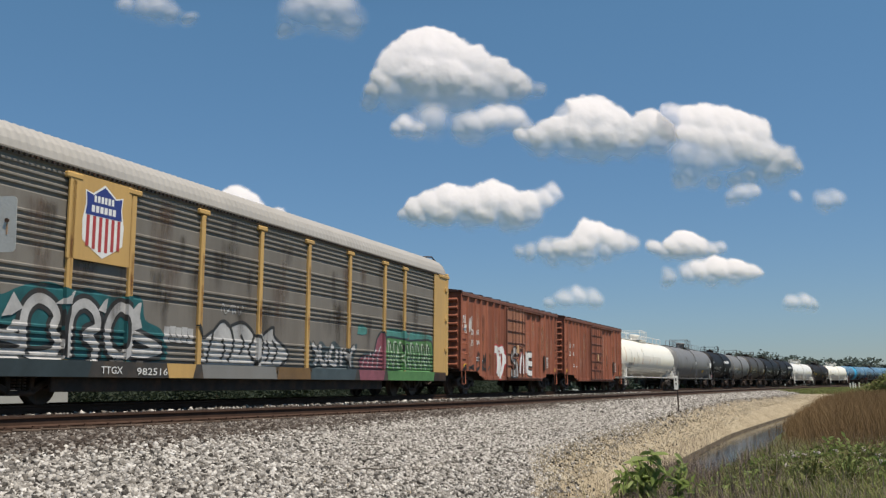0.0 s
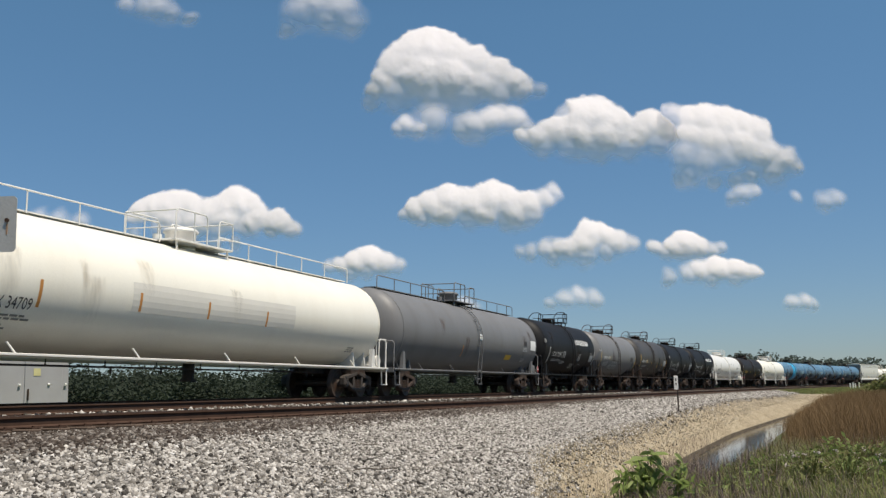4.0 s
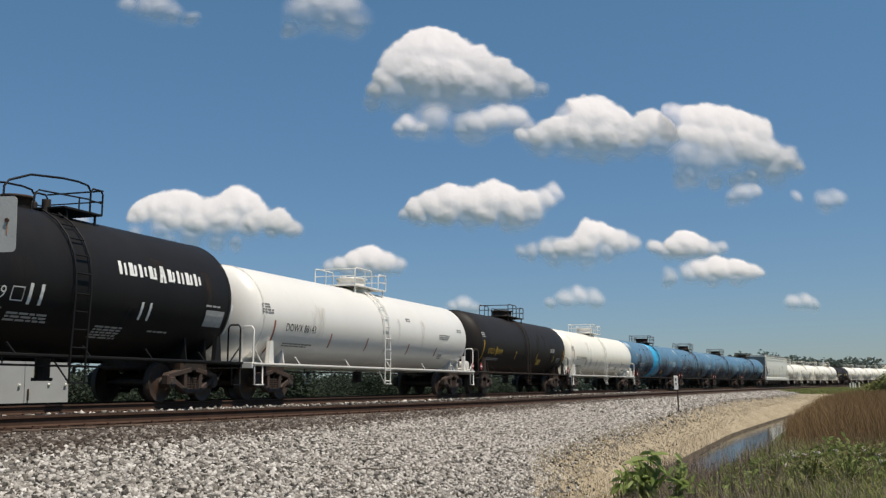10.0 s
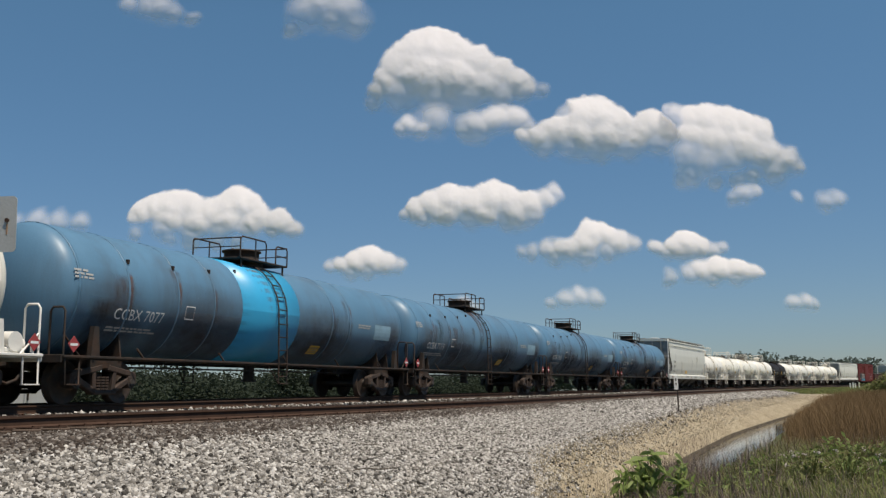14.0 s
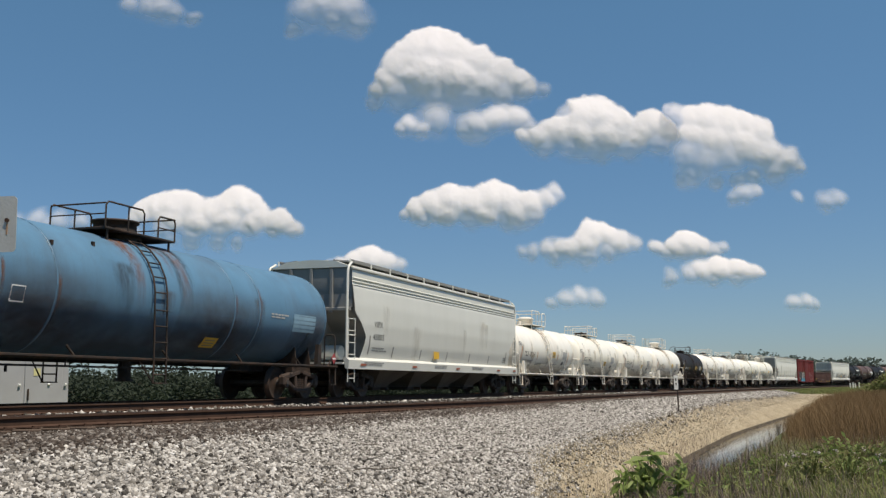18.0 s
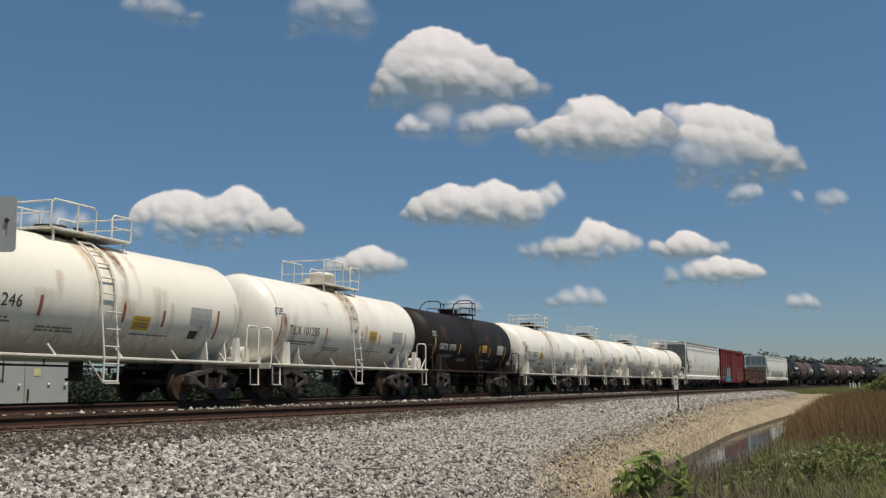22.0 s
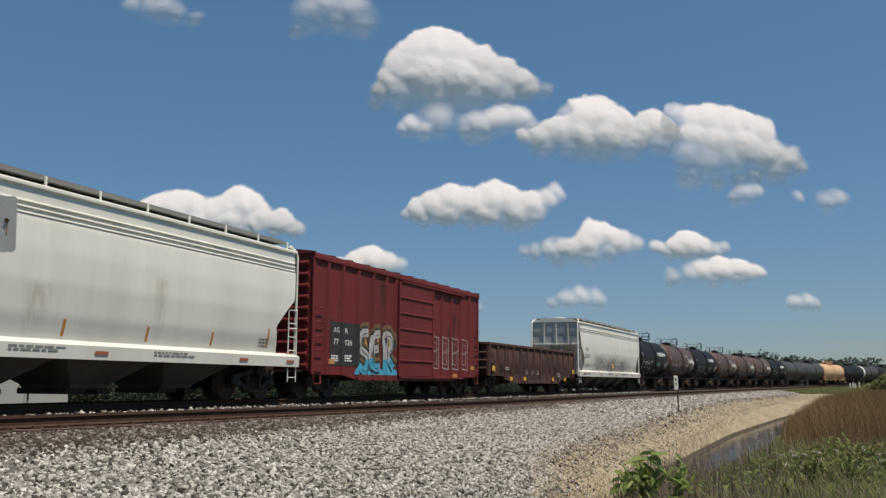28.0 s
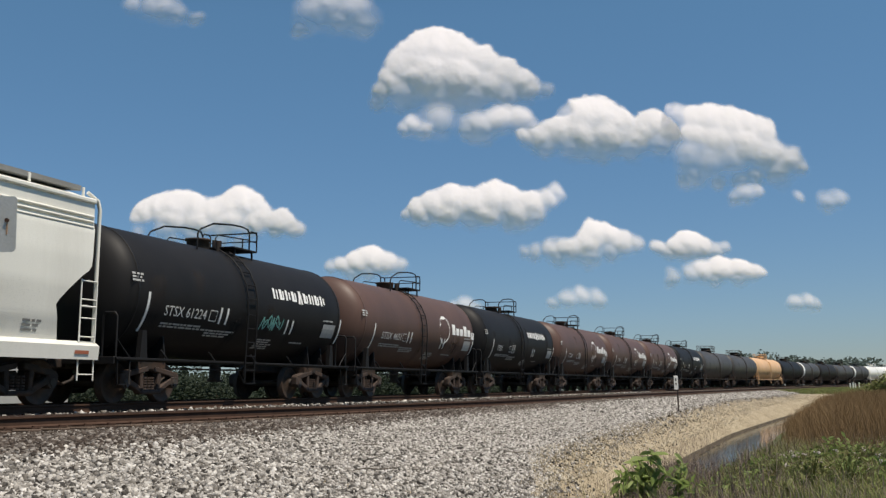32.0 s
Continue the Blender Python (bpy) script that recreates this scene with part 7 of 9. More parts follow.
def patchy(name, colours, scale, rough=0.95, bump=0.5, fine=14.0):
    """Soil and low growth: a row of colours laid out by noise at two scales."""
    mat = bpy.data.materials.new(name)
    mat.use_nodes = True
    n, l = mat.node_tree.nodes, mat.node_tree.links
    tex = n.new("ShaderNodeTexCoord")
    a, b = n.new("ShaderNodeTexNoise"), n.new("ShaderNodeTexNoise")
    a.inputs["Scale"].default_value, a.inputs["Detail"].default_value = scale, 8
    b.inputs["Scale"].default_value, b.inputs["Detail"].default_value = fine, 6
    l.new(tex.outputs["Object"], a.inputs["Vector"])
    l.new(tex.outputs["Object"], b.inputs["Vector"])
    add = n.new("ShaderNodeMix")
    add.inputs[0].default_value = 0.45
    l.new(a.outputs[0], add.inputs["A"])
    l.new(b.outputs[0], add.inputs["B"])
    ramp = n.new("ShaderNodeValToRGB")
    e = ramp.color_ramp.elements
    while len(e) < len(colours):
        e.new(0.5)
    for i, c in enumerate(colours):
        e[i].position, e[i].color = 0.3 + 0.4 * i / (len(colours) - 1), (*c, 1)
    l.new(add.outputs["Result"], ramp.inputs[0])
    bs = n["Principled BSDF"]
    l.new(ramp.outputs[0], bs.inputs["Base Color"])
    bs.inputs["Roughness"].default_value = rough
    bp = n.new("ShaderNodeBump")
    bp.inputs["Strength"].default_value, bp.inputs["Distance"].default_value = bump, 0.05
    l.new(b.outputs[0], bp.inputs["Height"])
    l.new(bp.outputs[0], bs.inputs["Normal"])
    return mat


M_FIELD = patchy("meadow_ground", [(0.045, 0.075, 0.018), (0.075, 0.115, 0.028), (0.11, 0.13, 0.045), (0.06, 0.09, 0.022)], 0.15)
M_STRAW = patchy("straw_bank", [(0.165, 0.128, 0.08), (0.28, 0.225, 0.148), (0.36, 0.30, 0.205), (0.215, 0.17, 0.11)], 0.9, fine=16)
M_MUD = patchy("wet_mud", [(0.018, 0.012, 0.006), (0.036, 0.025, 0.013), (0.055, 0.039, 0.021), (0.024, 0.017, 0.009)], 2.0, rough=0.95, fine=18)
# The bed is darkened so that it reads as shadow in the stones' gaps.
M_BALLAST = patchy("gap_shade_ballast_bed", [(0.028, 0.023, 0.018), (0.062, 0.051, 0.042), (0.115, 0.10, 0.084), (0.04, 0.033, 0.026)], 9.0, fine=34, bump=1.0)
# The tone range is widened to deepen gap shadows and brighten sunlit tops.
M_STONE = speckled("crushed_stone", [(0.024, 0.021, 0.019), (0.095, 0.087, 0.078), (0.27, 0.252, 0.23), (0.52, 0.492, 0.455), (0.13, 0.116, 0.10), (0.66, 0.632, 0.595)], fine=30)
M_BANKSTONE = speckled("sandy_stone", [(0.22, 0.185, 0.135), (0.40, 0.35, 0.27), (0.52, 0.47, 0.385), (0.15, 0.122, 0.09)], fine=30)
M_OILY = speckled("oil_stained_stone", [(0.022, 0.016, 0.0125), (0.058, 0.045, 0.037), (0.30, 0.272, 0.245), (0.034, 0.025, 0.02), (0.12, 0.098, 0.083), (0.044, 0.032, 0.026)], fine=30)
M_STRAWBLADE = speckled("dry_grass", [(0.23, 0.185, 0.115), (0.33, 0.27, 0.178), (0.40, 0.335, 0.225), (0.18, 0.142, 0.086)], translucent=0.25, bump=0)
M_REED = speckled("brown_reed", [(0.20, 0.127, 0.066), (0.215, 0.138, 0.072), (0.19, 0.122, 0.063), (0.205, 0.135, 0.069)], translucent=0.3, bump=0)
M_WEED = speckled("green_weed", [(0.125, 0.155, 0.05), (0.19, 0.22, 0.075), (0.27, 0.285, 0.11), (0.22, 0.18, 0.095), (0.155, 0.18, 0.06)], translucent=0.35, bump=0)
M_DEADWEED = speckled("grey_dead_weed", [(0.21, 0.165, 0.135), (0.31, 0.25, 0.21), (0.17, 0.135, 0.11)], translucent=0.2, bump=0)
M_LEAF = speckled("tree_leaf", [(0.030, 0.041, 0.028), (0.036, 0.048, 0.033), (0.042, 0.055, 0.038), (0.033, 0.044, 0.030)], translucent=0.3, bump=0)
M_DARKWEED = speckled("dark_dead_weed", [(0.13, 0.098, 0.085), (0.22, 0.17, 0.145), (0.10, 0.075, 0.063), (0.33, 0.27, 0.225)], translucent=0.2, bump=0)
# distant leaves: paler and greyer, with the haze of distance mixed into the colour
M_HAZELEAF = speckled("hazed_far_leaf", [(0.082, 0.108, 0.092), (0.098, 0.125, 0.108), (0.112, 0.14, 0.122)], translucent=0.3, bump=0)
M_BARK = surface("bark", (0.10, 0.08, 0.06), 0.9, 0, 0.3, 4)


def sheet(name, verts, faces, mat, kind="structure", label="", category="", smooth=True):
    me = bpy.data.meshes.new(name)
    me.from_pydata(verts, [], faces)
    me.polygons.foreach_set("use_smooth", [smooth] * len(me.polygons))
    me.materials.append(mat)
    return tagged(new(name, me), label, category, "", kind)


def lay_ground():
    """One sheet round the camera out to the horizon, finer where the view goes."""
    ang = list(np.radians(np.concatenate([np.arange(-180, -34, 6.0), np.arange(-34, 34, 0.22), np.arange(34, 180, 6.0), [180.0]])))
    rad = [1.5]
    while rad[-1] < 4200:
        rad.append(rad[-1] * (1.018 if rad[-1] < 200 else 1.06))
    A, R = np.meshgrid(np.array(ang), np.array(rad), indexing="ij")
    x, y = (R * np.sin(A)).ravel(), (R * np.cos(A)).ravel()
    s, lat = to_line(x, y)
    z = height(s, lat)
    under = (lat > -2.7) & (lat < np.where(s > 82, 6.0, np.where(s > -58, 12.2 + ditch_shift(s), 10.0))) & (s > -105) & (s < 400)
    z = np.where(under, z - 0.14, z)
    z = z + 0.03 * np.sin(x * 1.7) * np.sin(y * 1.3) * (np.abs(lat) > 11)
    na, nr = A.shape
    v = list(zip(x.tolist(), y.tolist(), z.tolist()))
    f = [(i * nr + j, i * nr + j + 1, (i + 1) * nr + j + 1, (i + 1) * nr + j) for i in range(na - 1) for j in range(nr - 1)]
    c = len(v)
    v.append((0, 0, float(height(np.array([-42.0]), np.array([15.2]))[0])))
    f += [(c, i * nr, (i + 1) * nr) for i in range(na - 1)]
    sheet("ground", v, f, M_FIELD, label="flat green meadow ground reaching the horizon", category="ground")


lay_ground()


def strip(name, mat, lats, s_list, lift, label, category, wobble=0.0, edge=None, shift=False):
    rng = random.Random(3)
    v, f = [], []
    n = len(lats)
    for s in s_list:
        for k, lat in enumerate(lats):
            q = lat + (edge(s) if edge and k == n - 1 else 0)
            if shift:
                q += float(ditch_shift(s)) * min(1.0, max(0.0, (lat - 9.6) / 2.0))
            elif s > 62:
                q = min(q, max(6.2, 10.6 - (s - 62) * 0.14) + 0.002 * k)
            elif lat > 8:
                q = 8.0 + (lat - 8.0) * (float(straw_edge(s)) + 0.3 - 8.0) / 2.6 + (0.2 * math.sin(s * 1.7) + 0.12 * math.sin(s * 4.1)) * (k == n - 1)
            p = at(s, q)
            v.append((p.x, p.y, ground_z(s, q) + lift + (rng.uniform(-wobble, wobble))))
    for i in range(len(s_list) - 1):
        for k in range(n - 1):
            a = i * n + k
            f.append((a, a + 1, a + n + 1, a + n))
    return sheet(name, v, f, mat, label=label, category=category)


S_STEPS = [-110 + 2.5 * i for i in range(22)] + [-55 + 0.5 * i for i in range(230)] + [60 + 3.0 * i for i in range(115)]
strip("ballast", M_BALLAST, [-2.9, -2.4, -1.8, -1.2, -0.6, 0, 0.6, 1.2, 1.7, 2.1, 2.6, 3.0, 3.5, 4.0, 4.5, 5.0, 5.5, 5.9, 6.3, 6.7, 7.2, 7.7, 8.2, 8.7, 9.2, 9.7, 10.2, 10.6], S_STEPS, 0.012,
      "grey crushed-stone ballast bed sloping down from the tracks", "ballast", 0.012, None)
strip("straw_bank", M_STRAW, [8.4, 8.9, 9.2, 9.6, 10.1, 10.5, 10.9, 11.3, 11.7, 12.1, 12.5], [-60 + 0.5 * i for i in range(286)], 0.008, "bank of dry straw-coloured grass above the ditch", "bank", 0.015, None, True)

strip("mud_edge", M_MUD, [11.97, 12.03, 12.09, 12.16], [-30 + 0.4 * i for i in range(250)], 0.045, "narrow edge of wet dark mud along the water", "mud", 0.008, None, True)


def lay_water():
    v, f = [], []
    ss = [-60 + 2 * i for i in range(58)]
    for s in ss:
        for lat in (11.6, 13.0, 14.3):
            p = at(s, lat + float(ditch_shift(s)))
            v.append((p.x, p.y, -2.06))
    for i in range(len(ss) - 1):
        for k in range(2):
            f.append((i * 3 + k, i * 3 + k + 1, i * 3 + k + 4, i * 3 + k + 3))
    mat = bpy.data.materials.new("ditch_water")
    mat.use_nodes = True
    n, l = mat.node_tree.nodes, mat.node_tree.links
    b = n["Principled BSDF"]
    b.inputs["Base Color"].default_value = (0.035, 0.03, 0.022, 1)
    b.inputs["Roughness"].default_value = 0.06
    t, no, bp = n.new("ShaderNodeTexCoord"), n.new("ShaderNodeTexNoise"), n.new("ShaderNodeBump")
    no.inputs["Scale"].default_value, no.inputs["Detail"].default_value = 3.0, 3
    bp.inputs["Strength"].default_value, bp.inputs["Distance"].default_value = 0.12, 0.02
    l.new(t.outputs["Object"], no.inputs["Vector"])
    l.new(no.outputs[0], bp.inputs["Height"])
    l.new(bp.outputs[0], b.inputs["Normal"])
    sheet("water", v, f, mat, label="still dark ditch water mirroring the sky", category="water")


lay_water()


def near_lat(s):
    """The near track's centre: it draws in towards the main track at the camera's end."""
    t = max(0.0, min(1.0, (-6.0 - s) / 24.0))
    return 4.33 - 1.9 * t * t


def near_z(s):
    t = max(0.0, min(1.0, (-8.0 - s) / 20.0))
    return -0.235 + 0.07 * t


RAILHEAD = [(-0.036, 0.0), (0.036, 0.0), (0.038, -0.03), (0.010, -0.045), (0.009, -0.14), (0.07, -0.165), (0.07, -0.18), (-0.07, -0.18), (-0.07, -0.165), (-0.009, -0.14), (-0.010, -0.045), (-0.038, -0.03)]


def lay_track(name, label, lat_of, z_of, bank):
    root = thing(name, label, "railway track", kind="structure")
    steps = [-110 + 2.0 * i for i in range(260)]
    for side in (-1, 1):
        rings = []
        for s in steps:
            lat = lat_of(s) - side * 0.753
            rise = 0.047 if bank and side > 0 else 0.0
            rings.append([at(s, lat + a, z_of(s) + rise + b) for a, b in RAILHEAD])
        part("rail", Shape().rings(rings, smooth=False), M_RAIL, root, "rust-brown steel rail with a worn head")
        rings = [[at(s, lat_of(s) - side * 0.753 + a, z_of(s) + (0.047 if bank and side > 0 else 0.0) + b) for a, b in ((-0.026, 0.001), (0.026, 0.001), (0.026, 0.004), (-0.026, 0.004))] for s in steps]
        part("running_band", Shape().rings(rings, smooth=False), M_RAILTOP, root, "bright worn band on the rail head")
    me = Shape().box((0, 0, -0.09), (0.23, 2.6, 0.18), None, 0.015).mesh("tie", M_TIE)
    rest = Shape()
    rng = random.Random(4)
    s = -52.0
    k = 0
    while s < 300:
        x, y, h = on_line(s)
        p = at(s, lat_of(s), z_of(s) - 0.198 + (0.02 if bank else 0))
        m = Matrix.Translation(p) @ Matrix.Rotation(h + rng.uniform(-0.015, 0.015), 4, "Z") @ Matrix.Rotation(radians(BANK) if bank else 0, 4, "X") @ Matrix.Translation((0, rng.uniform(-0.04, 0.04), 0))
        if k < 290:
            share("tie", me, root, m)
        else:
            rest.add([m @ Vector(q) for q in ((-0.11, -1.3, 0), (0.11, -1.3, 0), (0.11, 1.3, 0), (-0.11, 1.3, 0), (-0.11, -1.3, -0.1), (0.11, -1.3, -0.1))], [(0, 1, 2, 3), (4, 5, 1, 0)])
        s += 0.53
        k += 1
    tagged(part("far_ties", rest, M_TIE, root), kind="stuff")
    plates = Shape()
    s = -40.0
    while s < 40:
        for side in (-1, 1):
            p = at(s, lat_of(s) - side * 0.753, z_of(s) - 0.19 + (0.047 if bank and side > 0 else 0))
            x, y, h = on_line(s)
            plates.box(p, (0.19, 0.34, 0.02), Matrix.Rotation(h, 4, "Z"))
            for e in (-0.10, 0.10):
                plates.box(p + Vector((e * math.sin(h), -e * math.cos(h), 0.022)), (0.035, 0.035, 0.03), Matrix.Rotation(h, 4, "Z"))
        s += 0.53
    tagged(part("tie_plates", plates, M_RAIL, root), kind="stuff")


lay_track("main_track", "banked main railway track with rusty rails", lambda s: 0.0, lambda s: 0.0, True)
lay_track("near_track", "second railway track with rusty rails on dark ties", near_lat, near_z, False)


def scatter_stones(name, mat, count, s_of, lat_of, size, label, seed, sink=0.3):
    """Loose broken stones, each with its own shape, as one mesh."""
    rng = np.random.default_rng(seed)
    base = np.array([(-1, -1, -1), (1, -1, -1), (1, 1, -1), (-1, 1, -1), (-1, -1, 1), (1, -1, 1), (1, 1, 1), (-1, 1, 1)], float)
    quads = np.array([(0, 3, 2, 1), (4, 5, 6, 7), (0, 1, 5, 4), (1, 2, 6, 5), (2, 3, 7, 6), (3, 0, 4, 7)])
    s = s_of(rng, count)
    lat = lat_of(s, rng)
    i = np.clip(((s - S_LO) / DS).astype(int), 0, 10 ** 6)
    tab = np.array([LINE[k] for k in range(int(S_LO / DS), int(S_HI / DS) + 1)])
    q = tab[i]
    x, y = q[:, 0] + lat * np.sin(q[:, 2]) + (s - (S_LO + i * DS)) * np.cos(q[:, 2]), q[:, 1] - lat * np.cos(q[:, 2]) + (s - (S_LO + i * DS)) * np.sin(q[:, 2])
    r = size[0] + (size[1] - size[0]) * rng.random(count) ** 1.6
    z = height(s, lat) + r * (1 - sink) * 0.5
    v = base[None] * (0.55 + 0.6 * rng.random((count, 8, 1))) + rng.normal(0, 0.16, (count, 8, 3))
    v = v * (r[:, None, None] * 0.5) * (0.75 + 0.5 * rng.random((count, 1, 3)))
    a, b, c = (rng.random((3, count)) - 0.5) * 2 * np.pi
    ca, sa, cb, sb, cc, sc = np.cos(a), np.sin(a), np.cos(b), np.sin(b), np.cos(c), np.sin(c)
    rot = np.stack([np.stack([ca * cb, ca * sb * sc - sa * cc, ca * sb * cc + sa * sc], -1), np.stack([sa * cb, sa * sb * sc + ca * cc, sa * sb * cc - ca * sc], -1), np.stack([-sb, cb * sc, cb * cc], -1)], 1)
    v = np.einsum("nij,nkj->nki", rot, v) + np.stack([x, y, z], -1)[:, None, :]
    me = bpy.data.meshes.new(name)
    f = (quads[None] + (np.arange(count) * 8)[:, None, None]).reshape(-1)
    me.vertices.add(count * 8)
    me.vertices.foreach_set("co", v.ravel())
    me.loops.add(len(f))
    me.loops.foreach_set("vertex_index", f)
    me.polygons.add(count * 6)
    me.polygons.foreach_set("loop_start", np.arange(0, len(f), 4))
    me.update(calc_edges=True)
    me.materials.append(mat)
    tagged(new(name, me), label, "gravel", "", "stuff")


def slope(s, rng, start=6.55):
    """Across the ballast slope, thinning out into the dry grass."""
    e = straw_edge(s)
    lat = start + (e - start) * rng.random(len(s)) ** 0.95 + np.abs(rng.normal(0, 0.1, len(s)))
    stray = rng.random(len(s)) < 0.02
    return np.where(stray, e + np.abs(rng.normal(0, 0.5, len(s))), lat + rng.normal(0, 0.12, len(s)))


def near_rail(s):
    t = np.clip((-6.0 - s) / 24.0, 0, 1)
    return 4.33 - 1.9 * t * t + 0.78


scatter_stones("ballast_stones", M_STONE, 172000, lambda r, n: -40 + 34 * r.random(n), slope, (0.024, 0.054), "pale grey crushed stones on the ballast slope", 1, 0.0)
scatter_stones("ballast_stones", M_STONE, 52000, lambda r, n: -6 + 92 * r.random(n) ** 1.35, slope, (0.040, 0.095), "pale grey crushed stones farther along the slope", 2, 0.0)
scatter_stones("bank_stones", M_BANKSTONE, 8000, lambda r, n: -27 + 100 * r.random(n) ** 1.5, lambda s, r: straw_edge(s) + (11.2 - straw_edge(s)) * r.random(len(s)) ** 1.7, (0.025, 0.06), "sandy stones strewn over the dry bank", 15, 0.3)
scatter_stones("track_stones", M_OILY, 9000, lambda r, n: -40 + 60 * r.random(n) ** 1.2, lambda s, r: 1.4 + 4.9 * r.random(len(s)), (0.035, 0.08), "dark oil-stained stones between the tracks", 3)
scatter_stones("track_edge_stones", M_STONE, 2600, lambda r, n: -40 + 80 * r.random(n) ** 1.3, lambda s, r: 0.95 + 0.6 * r.random(len(s)), (0.04, 0.085), "pale stones on the main track's shoulder", 14, 0.0)
scatter_stones("shoulder_stones", M_OILY, 60000, lambda r, n: -40 + 60 * r.random(n) ** 1.5, lambda s, r: near_rail(s) + 0.1 + (6.5 - near_rail(s)) * r.random(len(s)) ** 0.8 + np.abs(r.normal(0, 0.3, len(s))), (0.028, 0.062), "dark stained stones along the near track's shoulder", 4, 0.05)
# ---------- growth ----------
def blades(name, mat, count, place, tall, wide, bend_by, label, category, seed, taper=None):
    """Grass and reeds: bent tapering blades as one mesh. place: a generator's (s, lat) arrays."""
    rng = np.random.default_rng(seed)
    s, lat = place(rng, count)
    tab = np.array([LINE[k] for k in range(int(S_LO / DS), int(S_HI / DS) + 1)])
    q = tab[((s - S_LO) / DS).astype(int)]
    x, y, z = q[:, 0] + lat * np.sin(q[:, 2]), q[:, 1] - lat * np.cos(q[:, 2]), height(s, lat)
    x, y = x + rng.normal(0, 0.25, count), y + rng.normal(0, 0.25, count)
    h = tall[0] + (tall[1] - tall[0]) * rng.random(count)
    if taper:
        h = h * taper(s, lat)
    w = wide[0] + (wide[1] - wide[0]) * rng.random(count)
    a, lean = rng.random(count) * 2 * np.pi, bend_by * (rng.random(count) + 0.2)
    d = np.stack([np.cos(a), np.sin(a)], -1)
    o = np.stack([-np.sin(a), np.cos(a)], -1)
    v = np.empty((count, 5, 3))
    for k, (t, ww) in enumerate(((0, 1), (0, -1), (0.55, 0.8), (0.55, -0.8), (1.0, 0))):
        off = d * (lean * h * t * t)[:, None] + o * (w * ww / 2)[:, None]
        v[:, k, 0], v[:, k, 1] = x + off[:, 0], y + off[:, 1]
        v[:, k, 2] = z - 0.02 + h * (t - 0.25 * lean * t * t)
    me = bpy.data.meshes.new(name)
    n0 = np.arange(count) * 5
    f4 = np.stack([n0, n0 + 1, n0 + 3, n0 + 2], -1)
    f3 = np.stack([n0 + 2, n0 + 3, n0 + 4], -1)
    me.from_pydata(v.reshape(-1, 3).tolist(), [], f4.tolist() + f3.tolist())
    me.materials.append(mat)
    return tagged(new(name, me), label, category, "", "stuff")


def beside_ditch(rng, n, s0, s1, lat0, lat1, power=1.0):
    s = s0 + (s1 - s0) * rng.random(n) ** power
    return s, lat0 + (lat1 - lat0) * rng.random(n) + ditch_shift(s)


def reed_edge(s):
    return 14.75 - 0.022 * (s + 12) + 0.18 * np.sin(s * 0.9) + 0.12 * np.sin(s * 2.3)


def reed_bed(rng, n):
    """Reeds on the far stretch of the ditch: their edge runs slantwise into it, and they thin out among the near weeds."""
    s = -20 + 90 * rng.random(n) ** 1.3
    lat = reed_edge(s) + 11 * rng.random(n) ** 1.35
    thin = rng.random(n) > np.clip((s + 20.5 + rng.normal(0, 1.2, n)) / 6.0, 0.04, 1)
    return np.where(thin, s + 14 + 30 * rng.random(n), s), lat


def reed_rise(s, lat):
    """Low at the water, higher inwards, and low again among the near weeds."""
    return np.clip(0.42 + 0.42 * (lat - reed_edge(s)), 0.35, 1.0) * np.clip(0.55 + 0.075 * (s + 18), 0.5, 1.0)


def straw_bed(rng, n):
    s = -27 + 106 * rng.random(n) ** 1.3
    a = straw_edge(s) - 0.25
    return s, a + (12.2 + ditch_shift(s) - a) * rng.random(n) ** 0.9


blades("dry_grass", M_STRAWBLADE, 95000, straw_bed, (0.025, 0.08), (0.005, 0.011), 1.0, "short straw-coloured dry grass on the ditch bank", "dry grass", 5)
blades("reeds", M_REED, 90000, reed_bed, (0.85, 1.38), (0.006, 0.015), 0.5, "dense brown reeds along the ditch", "reeds", 6, reed_rise)
blades("green_grass", M_WEED, 30000, lambda r, n: beside_ditch(r, n, -34, -14.5, 14.2, 19.5, 0.8), (0.10, 0.42), (0.010, 0.026), 0.8, "rough green grass and weeds beside the ditch", "grass", 7)
blades("dry_stalks", M_DEADWEED, 9000, lambda r, n: beside_ditch(r, n, -32, -13.5, 14.2, 18.8), (0.16, 0.5), (0.005, 0.012), 0.4, "thin brown stalks among the green weeds", "weeds", 10)
blades("green_grass", M_WEED, 26000, lambda r, n: (82 + 130 * r.random(n), 6.4 + 20 * r.random(n) ** 1.3), (0.1, 0.3), (0.05, 0.12), 0.6, "low green grass beside the railway far off", "grass", 8)
blades("dead_weeds", M_DARKWEED, 3800, lambda r, n: beside_ditch(r, n, -29, -13.0, 12.6, 14.6), (0.15, 0.85), (0.005, 0.014), 0.55, "grey dead weed stalks at the water's edge", "weeds", 9)
blades("dead_weeds", M_DARKWEED, 4500, lambda r, n: beside_ditch(r, n, -31, -14.5, 12.0, 13.6), (0.2, 0.75), (0.006, 0.016), 0.7, "tangled dead stems over the near water", "weeds", 21)
blades("green_grass", M_WEED, 3000, lambda r, n: beside_ditch(r, n, -31, -15.5, 12.0, 14.2), (0.15, 0.6), (0.012, 0.03), 0.8, "green blades among the dead stems", "grass", 22)
blades("water_grass", M_DEADWEED, 1500, lambda r, n: beside_ditch(r, n, -25, -2, 11.5, 12.1), (0.08, 0.28), (0.005, 0.012), 0.8, "dull grass hanging over the water's edge", "weeds", 13)


